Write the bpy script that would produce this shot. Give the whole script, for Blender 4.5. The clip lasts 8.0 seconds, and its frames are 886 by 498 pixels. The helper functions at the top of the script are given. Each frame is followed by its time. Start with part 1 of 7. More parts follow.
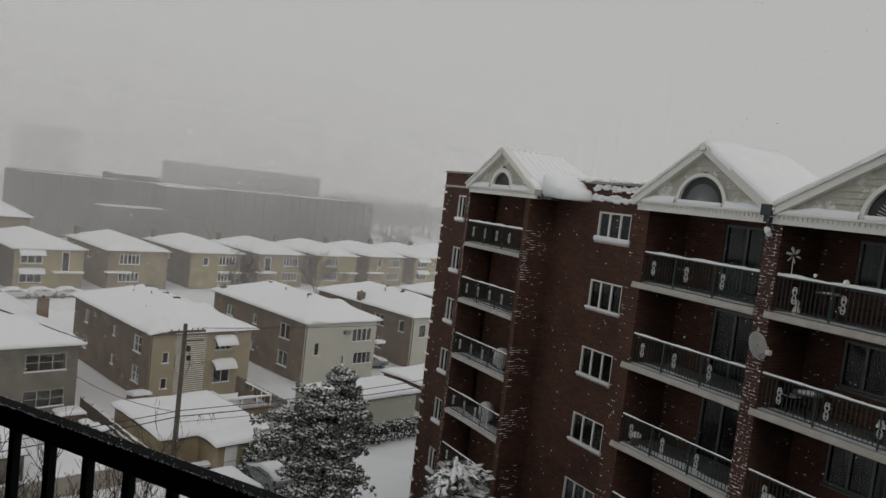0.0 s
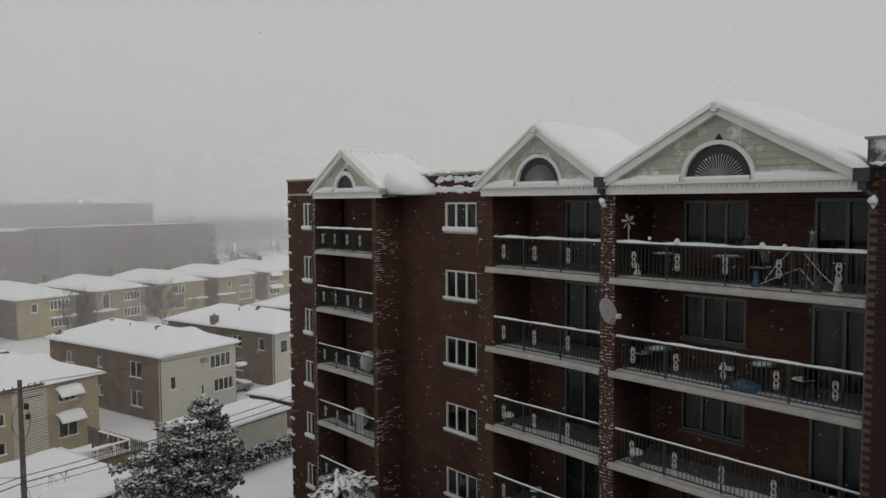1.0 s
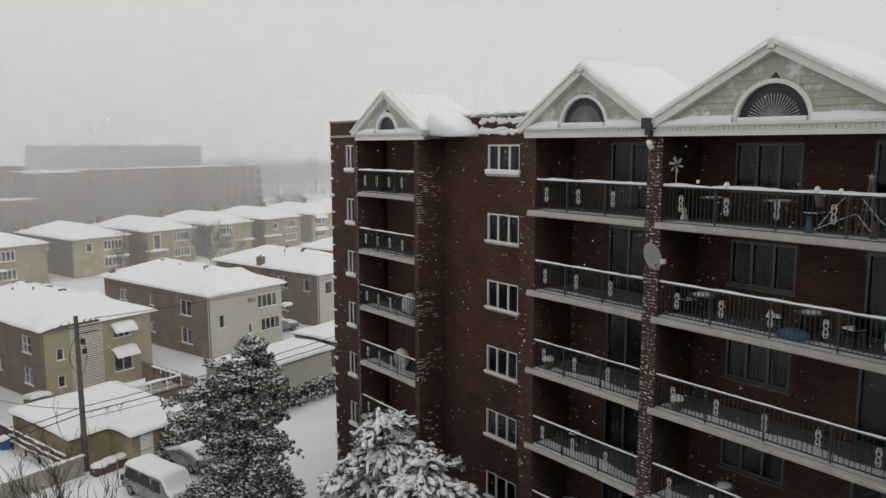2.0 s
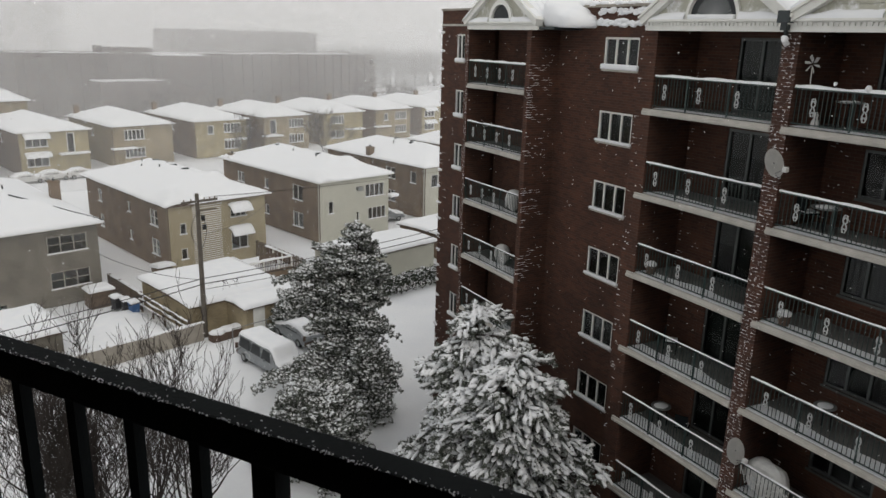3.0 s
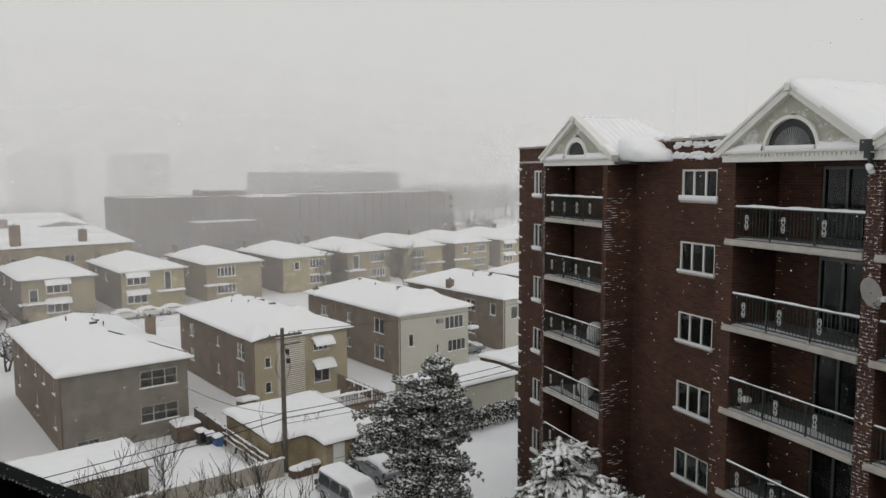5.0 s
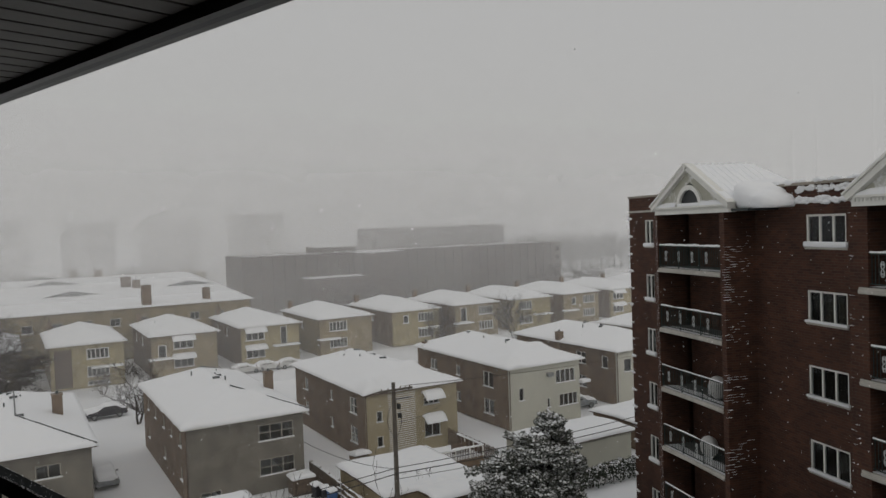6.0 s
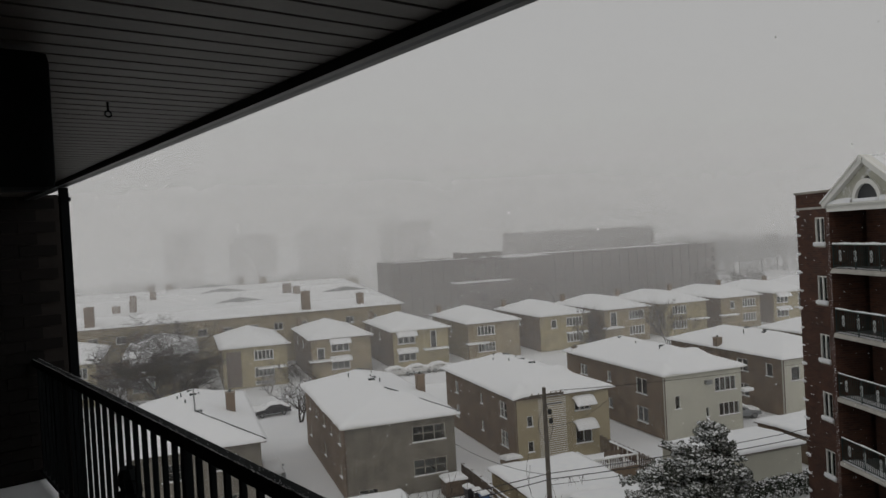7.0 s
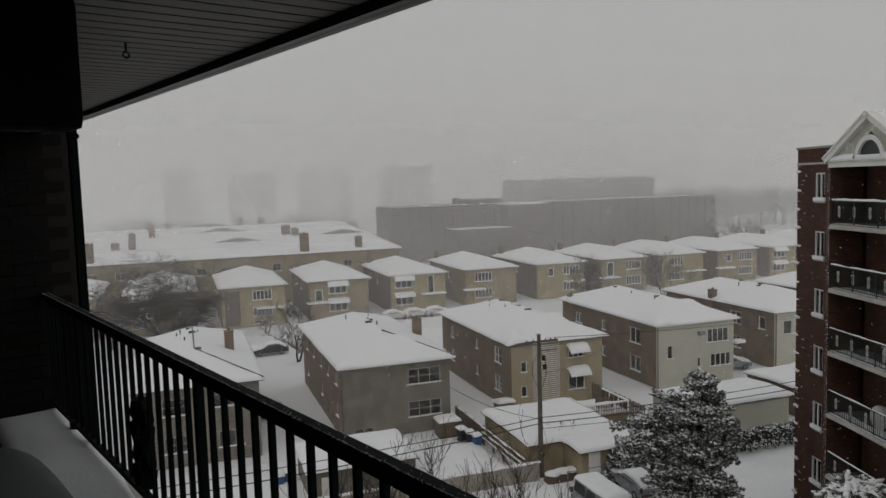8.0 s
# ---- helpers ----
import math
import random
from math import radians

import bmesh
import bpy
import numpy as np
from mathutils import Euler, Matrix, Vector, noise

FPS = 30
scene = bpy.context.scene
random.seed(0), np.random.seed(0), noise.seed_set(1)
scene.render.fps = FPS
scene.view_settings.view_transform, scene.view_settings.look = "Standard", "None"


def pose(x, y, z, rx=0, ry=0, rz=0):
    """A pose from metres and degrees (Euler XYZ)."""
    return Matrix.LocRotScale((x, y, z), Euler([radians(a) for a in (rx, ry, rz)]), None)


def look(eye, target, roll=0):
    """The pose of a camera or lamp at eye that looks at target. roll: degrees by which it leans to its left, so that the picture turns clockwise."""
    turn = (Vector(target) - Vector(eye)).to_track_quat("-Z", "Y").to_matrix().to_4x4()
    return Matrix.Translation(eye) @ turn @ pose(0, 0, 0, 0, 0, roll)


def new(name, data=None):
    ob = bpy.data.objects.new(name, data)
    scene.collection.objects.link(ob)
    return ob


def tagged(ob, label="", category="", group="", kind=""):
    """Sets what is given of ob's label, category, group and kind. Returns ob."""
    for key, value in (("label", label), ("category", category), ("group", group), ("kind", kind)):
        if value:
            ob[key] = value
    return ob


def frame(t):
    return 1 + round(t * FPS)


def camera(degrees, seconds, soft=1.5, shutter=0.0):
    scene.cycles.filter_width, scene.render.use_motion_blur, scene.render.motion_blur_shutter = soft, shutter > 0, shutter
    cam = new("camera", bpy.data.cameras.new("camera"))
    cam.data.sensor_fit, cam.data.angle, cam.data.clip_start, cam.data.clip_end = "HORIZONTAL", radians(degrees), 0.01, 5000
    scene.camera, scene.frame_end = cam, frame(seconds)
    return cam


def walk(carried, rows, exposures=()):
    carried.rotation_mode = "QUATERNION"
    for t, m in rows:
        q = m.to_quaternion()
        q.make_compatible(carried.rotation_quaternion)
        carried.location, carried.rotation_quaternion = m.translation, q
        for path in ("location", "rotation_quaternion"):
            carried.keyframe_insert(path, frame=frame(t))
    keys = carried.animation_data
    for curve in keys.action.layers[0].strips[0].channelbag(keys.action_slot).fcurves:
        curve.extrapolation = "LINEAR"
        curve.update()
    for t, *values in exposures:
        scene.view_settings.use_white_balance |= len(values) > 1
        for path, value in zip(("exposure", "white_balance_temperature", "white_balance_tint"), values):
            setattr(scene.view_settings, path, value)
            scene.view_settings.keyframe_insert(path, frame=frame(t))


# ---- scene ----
cam = camera(61.5, 8.0)
PATH = [
    (0, (-2.014, 1.411, 20.943), (-0.6, 2.818, 20.795), 6.7),
    (0.1, (-1.977, 1.406, 20.944), (-0.499, 2.752, 20.878), 2.2),
    (0.2, (-1.98, 1.4, 20.942), (-0.482, 2.724, 20.889), 0.8),
    (0.3, (-1.962, 1.379, 20.945), (-0.5, 2.744, 20.901), 0.0),
    (0.5, (-1.92, 1.545, 20.965), (-0.436, 2.885, 20.925), -0.3),
    (1, (-1.841, 1.565, 20.985), (-0.177, 2.667, 20.859), -0.3),
    (1.5, (-1.724, 1.607, 20.992), (-0.001, 2.609, 20.826), -0.0),
    (2, (-1.632, 1.608, 20.924), (-0.048, 2.798, 20.649), -0.1),
    (2.2, (-1.609, 1.61, 20.909), (-0.109, 2.886, 20.558), -0.1),
    (3.3, (-1.43, 1.601, 20.767), (-0.077, 2.961, 20.203), 1.9),
    (3.5, (-1.402, 1.56, 20.788), (-0.005, 2.884, 20.246), 1.5),
    (4, (-1.385, 1.573, 20.809), (0.086, 2.83, 20.302), 2.2),
    (4.5, (-1.475, 1.58, 20.873), (-0.094, 2.986, 20.537), 1.3),
    (4.7, (-1.491, 1.566, 20.871), (-0.178, 3.049, 20.593), 0.7),
    (5.8, (-1.596, 1.649, 20.993), (-0.502, 3.321, 20.925), -2.0),
    (6, (-1.62, 1.65, 21.007), (-0.605, 3.372, 20.946), -2.0),
    (6.5, (-1.74, 1.723, 20.995), (-0.954, 3.561, 20.923), -1.3),
    (7, (-1.812, 1.689, 21.001), (-1.148, 3.575, 20.97), -3.2),
    (7.5, (-1.852, 1.654, 21.018), (-1.11, 3.509, 20.929), -3.0),
    (8, (-1.874, 1.614, 21.011), (-1.215, 3.494, 20.834), -1.7),
]
EXPOSURES = [(0.0, -0.45), (0.5, -0.38), (1.0, -0.33), (1.5, -0.05), (2.0, 0.05), (3.5, 0.2), (4.0, 0.2), (4.5, 0.22), (5.8, -0.48), (6.0, -0.52), (6.5, -0.56), (7.0, -0.62), (8.0, -0.62)]
walk(cam, [(t, look(eye, target, roll)) for t, eye, target, roll in PATH], EXPOSURES)


# ---- sky and light: a heavy overcast with falling snow ----
world = bpy.data.worlds.new("overcast_sky")
scene.world = world
world.use_nodes = True
wn, wl = world.node_tree.nodes, world.node_tree.links
wn.clear()
sky = wn.new("ShaderNodeTexSky")
sky.sky_type = "NISHITA"
sky.sun_disc = False
sky.sun_elevation, sky.sun_rotation = radians(32), radians(200)
sky.air_density, sky.dust_density, sky.ozone_density = 1.0, 8.0, 1.0
cloud = wn.new("ShaderNodeMix")
cloud.data_type = "RGBA"
cloud.inputs[0].default_value = 0.93
cloud.inputs[7].default_value = (6.6, 6.55, 6.45, 1)
wbg = wn.new("ShaderNodeBackground")
wbg.inputs["Strength"].default_value = 0.1
wout = wn.new("ShaderNodeOutputWorld")
wl.new(sky.outputs[0], cloud.inputs[6])
wl.new(cloud.outputs[2], wbg.inputs["Color"])
wl.new(wbg.outputs[0], wout.inputs["Surface"])

sun = new("sun", bpy.data.lights.new("sun", "SUN"))
sun.data.energy, sun.data.angle, sun.data.color = 0.5, radians(30), (1.0, 0.97, 0.93)
sun.matrix_world = look((0, 0, 60), (Vector((0, 0, 60)) + Vector((0.35, 0.75, -0.62))))


# ---- materials ----
def mat(name, col, col2=None, rough=0.8, scale=6.0, fine=60.0, bump=0.15, metal=0.0, dist=0.01, random_piece=0.0, snow=0.0, snow_scale=1.2):
    """A surface with variation at two scales, fine relief and, where snow > 0, blown snow stuck to it."""
    m = bpy.data.materials.new(name)
    m.use_nodes = True
    nt = m.node_tree
    n, l = nt.nodes, nt.links
    b = n["Principled BSDF"]
    b.inputs["Roughness"].default_value, b.inputs["Metallic"].default_value = rough, metal
    tc = n.new("ShaderNodeTexCoord")
    big, small = n.new("ShaderNodeTexNoise"), n.new("ShaderNodeTexNoise")
    big.inputs["Scale"].default_value, big.inputs["Detail"].default_value = scale, 5
    small.inputs["Scale"].default_value, small.inputs["Detail"].default_value = fine, 3
    l.new(tc.outputs["Object"], big.inputs["Vector"])
    l.new(tc.outputs["Object"], small.inputs["Vector"])
    col2 = col2 or tuple(c * 0.7 for c in col)
    mix = n.new("ShaderNodeMix")
    mix.data_type = "RGBA"
    add = n.new("ShaderNodeMath")
    add.operation = "MULTIPLY_ADD"
    l.new(small.outputs[0], add.inputs[0])
    add.inputs[1].default_value = 0.35
    l.new(big.outputs[0], add.inputs[2])
    ramp = n.new("ShaderNodeMapRange")
    ramp.inputs[1].default_value, ramp.inputs[2].default_value = 0.42, 0.92
    l.new(add.outputs[0], ramp.inputs[0])
    l.new(ramp.outputs[0], mix.inputs[0])
    mix.inputs[6].default_value, mix.inputs[7].default_value = (*col, 1), (*col2, 1)
    out = mix.outputs[2]
    if random_piece:
        info = n.new("ShaderNodeObjectInfo")
        hsv = n.new("ShaderNodeHueSaturation")
        mr = n.new("ShaderNodeMapRange")
        mr.inputs[3].default_value, mr.inputs[4].default_value = 1 - random_piece, 1 + random_piece
        l.new(info.outputs["Random"], mr.inputs[0])
        l.new(mr.outputs[0], hsv.inputs["Value"])
        l.new(out, hsv.inputs["Color"])
        out = hsv.outputs[0]
    if snow:
        sn = n.new("ShaderNodeTexNoise")
        sn.inputs["Scale"].default_value, sn.inputs["Detail"].default_value = snow_scale, 8
        sn.inputs["Roughness"].default_value = 0.7
        l.new(tc.outputs["Object"], sn.inputs["Vector"])
        th = n.new("ShaderNodeMapRange")
        th.inputs[1].default_value, th.inputs[2].default_value = 0.78 - snow, 0.9 - snow
        l.new(sn.outputs[0], th.inputs[0])
        ms = n.new("ShaderNodeMix")
        ms.data_type = "RGBA"
        l.new(th.outputs[0], ms.inputs[0])
        l.new(out, ms.inputs[6])
        ms.inputs[7].default_value = (0.78, 0.79, 0.8, 1)
        out = ms.outputs[2]
    l.new(out, b.inputs["Base Color"])
    bp = n.new("ShaderNodeBump")
    bp.inputs["Strength"].default_value, bp.inputs["Distance"].default_value = bump, dist
    l.new(small.outputs[0], bp.inputs["Height"])
    l.new(bp.outputs[0], b.inputs["Normal"])
    return m


def brick_mat(name, c1, c2, mortar, w=0.3, h=0.1, axis="x", snow=0.0, bump=0.5):
    """Brickwork; axis: the object axis that the courses run along ('both' follows the face)."""
    m = bpy.data.materials.new(name)
    m.use_nodes = True
    n, l = m.node_tree.nodes, m.node_tree.links
    b = n["Principled BSDF"]
    b.inputs["Roughness"].default_value = 0.9
    tc = n.new("ShaderNodeTexCoord")
    sep, comb = n.new("ShaderNodeSeparateXYZ"), n.new("ShaderNodeCombineXYZ")
    l.new(tc.outputs["Object"], sep.inputs[0])
    along = n.new("ShaderNodeMath")
    along.operation = "ADD"
    l.new(sep.outputs[0], along.inputs[0])
    l.new(sep.outputs[1], along.inputs[1])
    l.new(along.outputs[0], comb.inputs[0])
    l.new(sep.outputs[2], comb.inputs[1])
    br = n.new("ShaderNodeTexBrick")
    br.inputs["Scale"].default_value = 1.0
    br.inputs["Brick Width"].default_value, br.inputs["Row Height"].default_value = w, h
    br.inputs["Mortar Size"].default_value = 0.006
    br.inputs["Color1"].default_value, br.inputs["Color2"].default_value = (*c1, 1), (*c2, 1)
    br.inputs["Mortar"].default_value = (*mortar, 1)
    l.new(comb.outputs[0], br.inputs["Vector"])
    big = n.new("ShaderNodeTexNoise")
    big.inputs["Scale"].default_value, big.inputs["Detail"].default_value = 0.8, 6
    l.new(tc.outputs["Object"], big.inputs["Vector"])
    mr = n.new("ShaderNodeMapRange")
    mr.inputs[1].default_value, mr.inputs[2].default_value = 0.3, 0.7
    mr.inputs[3].default_value, mr.inputs[4].default_value = 0.72, 1.2
    l.new(big.outputs[0], mr.inputs[0])
    hsv = n.new("ShaderNodeHueSaturation")
    l.new(mr.outputs[0], hsv.inputs["Value"])
    l.new(br.outputs["Color"], hsv.inputs["Color"])
    out = hsv.outputs[0]
    if snow:
        sn = n.new("ShaderNodeTexNoise")
        sn.inputs["Scale"].default_value, sn.inputs["Detail"].default_value = 7.0, 7
        mp = n.new("ShaderNodeMapping")
        mp.inputs["Scale"].default_value = (1, 1, 2.5)
        l.new(tc.outputs["Object"], mp.inputs[0])
        l.new(mp.outputs[0], sn.inputs["Vector"])
        th = n.new("ShaderNodeMapRange")
        th.inputs[1].default_value, th.inputs[2].default_value = 0.72 - snow, 0.76 - snow
        joint = n.new("ShaderNodeMath")  # snow packs into the joints first
        joint.operation = "MULTIPLY_ADD"
        joint.inputs[1].default_value = 0.13
        l.new(br.outputs["Fac"], joint.inputs[0])
        l.new(sn.outputs[0], joint.inputs[2])
        l.new(joint.outputs[0], th.inputs[0])
        ms = n.new("ShaderNodeMix")
        ms.data_type = "RGBA"
        l.new(th.outputs[0], ms.inputs[0])
        l.new(out, ms.inputs[6])
        ms.inputs[7].default_value = (0.8, 0.81, 0.82, 1)
        out = ms.outputs[2]
    l.new(out, b.inputs["Base Color"])
    bp = n.new("ShaderNodeBump")
    bp.inputs["Strength"].default_value, bp.inputs["Distance"].default_value = bump, 0.01
    bp.invert = True
    l.new(br.outputs["Fac"], bp.inputs["Height"])
    l.new(bp.outputs[0], b.inputs["Normal"])
    return m


def glass_mat(name, tint=(0.8, 0.85, 0.85), ior=1.45):
    m = bpy.data.materials.new(name)
    m.use_nodes = True
    b = m.node_tree.nodes["Principled BSDF"]
    b.inputs["Base Color"].default_value = (*tint, 1)
    b.inputs["Roughness"].default_value = 0.03
    b.inputs["Transmission Weight"].default_value = 1.0
    b.inputs["IOR"].default_value = ior
    return m


SNOW = mat("snow", (0.86, 0.87, 0.88), (0.8, 0.82, 0.85), 0.75, 1.5, 30, 0.25, dist=0.02)
SNOW_GROUND = mat("snow_ground", (0.85, 0.86, 0.87), (0.76, 0.78, 0.81), 0.8, 0.25, 6, 0.5, dist=0.05)
FLAKE = bpy.data.materials.new("snowflake")
FLAKE.use_nodes = True
fn, fl = FLAKE.node_tree.nodes, FLAKE.node_tree.links
fn.clear()
fd, ft, fm, fo_ = fn.new("ShaderNodeBsdfDiffuse"), fn.new("ShaderNodeBsdfTranslucent"), fn.new("ShaderNodeMixShader"), fn.new("ShaderNodeOutputMaterial")
fd.inputs[0].default_value = ft.inputs[0].default_value = (0.95, 0.95, 0.95, 1)
fl.new(fd.outputs[0], fm.inputs[1])
fl.new(ft.outputs[0], fm.inputs[2])
fl.new(fm.outputs[0], fo_.inputs[0])
BRICK_RED = brick_mat("red_brick", (0.078, 0.0295, 0.0155), (0.044, 0.0165, 0.0095), (0.078, 0.054, 0.04))
BRICK_RED_SNOW = brick_mat("red_brick_blown_snow", (0.075, 0.03, 0.018), (0.045, 0.018, 0.012), (0.1, 0.078, 0.064), snow=0.085)
BRICK_TAN = brick_mat("tan_brick", (0.33, 0.27, 0.17), (0.28, 0.23, 0.145), (0.29, 0.25, 0.18), 0.2, 0.068)
BRICK_YELLOW = brick_mat("yellow_brick", (0.4, 0.345, 0.2), (0.36, 0.305, 0.18), (0.34, 0.3, 0.21), 0.2, 0.068)
BRICK_BROWN = brick_mat("brown_brick", (0.2, 0.145, 0.098), (0.155, 0.108, 0.072), (0.2, 0.165, 0.13), 0.2, 0.068)
BRICK_FAR = brick_mat("dark_brown_brick", (0.085, 0.06, 0.048), (0.07, 0.05, 0.04), (0.09, 0.072, 0.06), 0.2, 0.07)
# bricks of the balcony's end wall, their shade put into a near-black colour
BLOCK_DARK = mat("shaded_end_brick", (0.012, 0.0085, 0.0075), (0.008, 0.006, 0.0055), 0.9, 3, 40, 0.4, random_piece=0.25)
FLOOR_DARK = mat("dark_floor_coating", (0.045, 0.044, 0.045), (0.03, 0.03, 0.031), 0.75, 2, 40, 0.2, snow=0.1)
# mortar of the same end wall, darkened for its shade
MORTAR_DARK = mat("shaded_end_mortar", (0.04, 0.034, 0.03), (0.028, 0.024, 0.021), 0.95, 8, 80, 0.3)
# about half as bright as red_brick: the near wall's shade put into its colour
BRICK_PIECE = mat("shaded_brick", (0.036, 0.0145, 0.0085), (0.02, 0.0085, 0.006), 0.9, 4, 40, 0.4, random_piece=0.35)
MORTAR = mat("mortar", (0.15, 0.115, 0.08), (0.1, 0.075, 0.055), 0.95, 8, 80, 0.3)
STUCCO_GREY = brick_mat("grey_glazed_brick", (0.19, 0.175, 0.145), (0.172, 0.158, 0.13), (0.155, 0.145, 0.12), 0.3, 0.1, bump=0.2)
PANEL_PALE = mat("pale_panel", (0.5, 0.495, 0.42), (0.44, 0.435, 0.37), 0.7, 0.7, 30, 0.08)
SIDING_TAN = mat("tan_siding", (0.36, 0.31, 0.2), (0.31, 0.265, 0.17), 0.6, 0.9, 40, 0.08)
SIDING = mat("cream_siding", (0.46, 0.455, 0.38), (0.4, 0.395, 0.33), 0.55, 1.5, 40, 0.06, snow=0.27, snow_scale=1.7)
TRIM_WHITE = mat("white_trim", (0.78, 0.78, 0.74), (0.7, 0.7, 0.66), 0.5, 3, 50, 0.05)
CONCRETE_SLAB = mat("painted_slab", (0.5, 0.48, 0.44), (0.36, 0.345, 0.31), 0.75, 2.2, 40, 0.15)
CONCRETE = mat("concrete", (0.36, 0.33, 0.28), (0.24, 0.22, 0.19), 0.9, 1.1, 25, 0.3)
RAIL_GREEN = mat("dark_green_rail", (0.018, 0.04, 0.036), (0.012, 0.026, 0.024), 0.45, 5, 60, 0.05)
RAIL_BLACK = mat("black_rail", (0.006, 0.009, 0.01), (0.004, 0.006, 0.007), 0.9, 6, 90, 0.15)
RAIL_BLACK.node_tree.nodes["Principled BSDF"].inputs["Specular IOR Level"].default_value = 0.25
RAIL_SCROLL = mat("snowy_scroll", (0.3, 0.32, 0.32), (0.6, 0.62, 0.62), 0.6, 30, 90, 0.1)
GLASS = glass_mat("window_glass")
# wing glass: windows' darkness put into a dark tint and a low IOR
GLASS_DARK = glass_mat("dimmed_glass", (0.45, 0.5, 0.5), 1.32)
CURTAIN_PALE = mat("pale_blind", (0.5, 0.49, 0.45), (0.38, 0.37, 0.34), 0.9, 3, 30, 0.2)
ALU = mat("window_aluminium", (0.09, 0.096, 0.094), (0.06, 0.066, 0.064), 0.4, 6, 60, 0.05, metal=0.4)
CURTAIN = mat("curtain", (0.09, 0.087, 0.08), (0.06, 0.058, 0.054), 0.9, 3, 30, 0.2)
FASCIA_DARK = mat("dark_fascia", (0.085, 0.075, 0.068), (0.05, 0.043, 0.04), 0.8, 1.4, 30, 0.3, snow=0.23, snow_scale=1.1)
# dark grey floors and undersides; the balcony recesses' shade is put into this colour
SLAB_SHADE = mat("dark_slab_shade", (0.15, 0.147, 0.14), (0.09, 0.088, 0.085), 0.85, 2, 40, 0.25)
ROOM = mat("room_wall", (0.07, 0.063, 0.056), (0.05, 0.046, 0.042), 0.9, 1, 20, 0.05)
ROOF_METAL = mat("grey_standing_seam", (0.5, 0.51, 0.52), (0.7, 0.71, 0.72), 0.5, 2, 30, 0.1)
GUTTER = mat("dark_gutter", (0.02, 0.028, 0.03), (0.03, 0.04, 0.042), 0.4, 4, 40, 0.08)
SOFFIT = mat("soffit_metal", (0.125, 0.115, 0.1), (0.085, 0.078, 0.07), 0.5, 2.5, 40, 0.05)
WOOD_POLE = mat("weathered_pole", (0.135, 0.12, 0.1), (0.08, 0.07, 0.06), 0.9, 3, 50, 0.4)
WOOD_FENCE = mat("weathered_fence", (0.17, 0.13, 0.1), (0.1, 0.08, 0.065), 0.9, 3, 40, 0.3)
BARK = mat("bark", (0.045, 0.036, 0.03), (0.028, 0.022, 0.019), 0.95, 6, 50, 0.5)
BARK_FROST = mat("frosted_bark", (0.1, 0.085, 0.075), (0.06, 0.05, 0.045), 0.95, 6, 50, 0.3, snow=0.25, snow_scale=1.5)
NEEDLE = mat("pine_needles", (0.075, 0.088, 0.066), (0.042, 0.055, 0.038), 0.8, 3, 40, 0.3)
NEEDLE_DULL = mat("snow_dusted_needles", (0.1, 0.112, 0.09), (0.06, 0.07, 0.052), 0.85, 3, 40, 0.3, snow=0.27, snow_scale=7)
CABLE = mat("black_cable", (0.02, 0.02, 0.02), (0.03, 0.03, 0.03), 0.6)
DISH = mat("dish_grey", (0.62, 0.62, 0.6), (0.5, 0.5, 0.49), 0.5, 4, 40, 0.05)
CAR_PAINT = mat("silver_car", (0.28, 0.3, 0.31), (0.2, 0.21, 0.22), 0.35, 2, 40, 0.05, metal=0.5, snow=0.2, snow_scale=1.6)
TYRE = mat("tyre_rubber", (0.02, 0.02, 0.02), (0.03, 0.03, 0.03), 0.9)
BIN_BLUE = mat("blue_bin", (0.05, 0.12, 0.28), (0.04, 0.09, 0.2), 0.5)
BIN_BLACK = mat("black_bin", (0.03, 0.03, 0.035), (0.02, 0.02, 0.025), 0.5)
DARK = mat("dark_louvre", (0.025, 0.029, 0.032), (0.016, 0.019, 0.022), 0.5, 5, 50, 0.1)
METAL_GREY = mat("galvanised", (0.3, 0.31, 0.31), (0.2, 0.21, 0.21), 0.45, 4, 40, 0.1, metal=0.6)
PLASTIC_WHITE = mat("white_plastic", (0.65, 0.65, 0.63), (0.5, 0.5, 0.49), 0.5)
FRAME_TAN = mat("weathered_window_paint", (0.42, 0.4, 0.34), (0.34, 0.32, 0.27), 0.6, 4, 50, 0.05)
CLAY_POT = mat("dull_brown", (0.12, 0.08, 0.06), (0.08, 0.055, 0.04), 0.8)
MOUND_DARK = mat("dark_mound", (0.075, 0.085, 0.088), (0.05, 0.058, 0.06), 0.6, 2, 40, 0.1)
BLUE_TARP = mat("blue_tarp", (0.06, 0.13, 0.22), (0.04, 0.09, 0.16), 0.5)


# ---- building blocks ----
def link_mesh(name, bm, material, parent=None, label="", smooth=False):
    me = bpy.data.meshes.new(name)
    bm.to_mesh(me)
    bm.free()
    if smooth:
        me.polygons.foreach_set("use_smooth", [True] * len(me.polygons))
    for m in material if isinstance(material, (list, tuple)) else (material,):
        me.materials.append(m)
    ob = new(name, me)
    if parent:
        ob.parent = parent
    if label:
        ob["label"] = label
    return ob


def part(name, bm, material, parent, label="", smooth=False):
    return link_mesh(name, bm, material, parent, label, smooth)


def empty(name, m, label, category, group="", kind=""):
    ob = new(name)
    ob.empty_display_size = 0.3
    ob.matrix_basis = m
    return tagged(ob, label, category, group, kind)


BOX_F = ((0, 3, 2, 1), (4, 5, 6, 7), (0, 1, 5, 4), (1, 2, 6, 5), (2, 3, 7, 6), (3, 0, 4, 7))


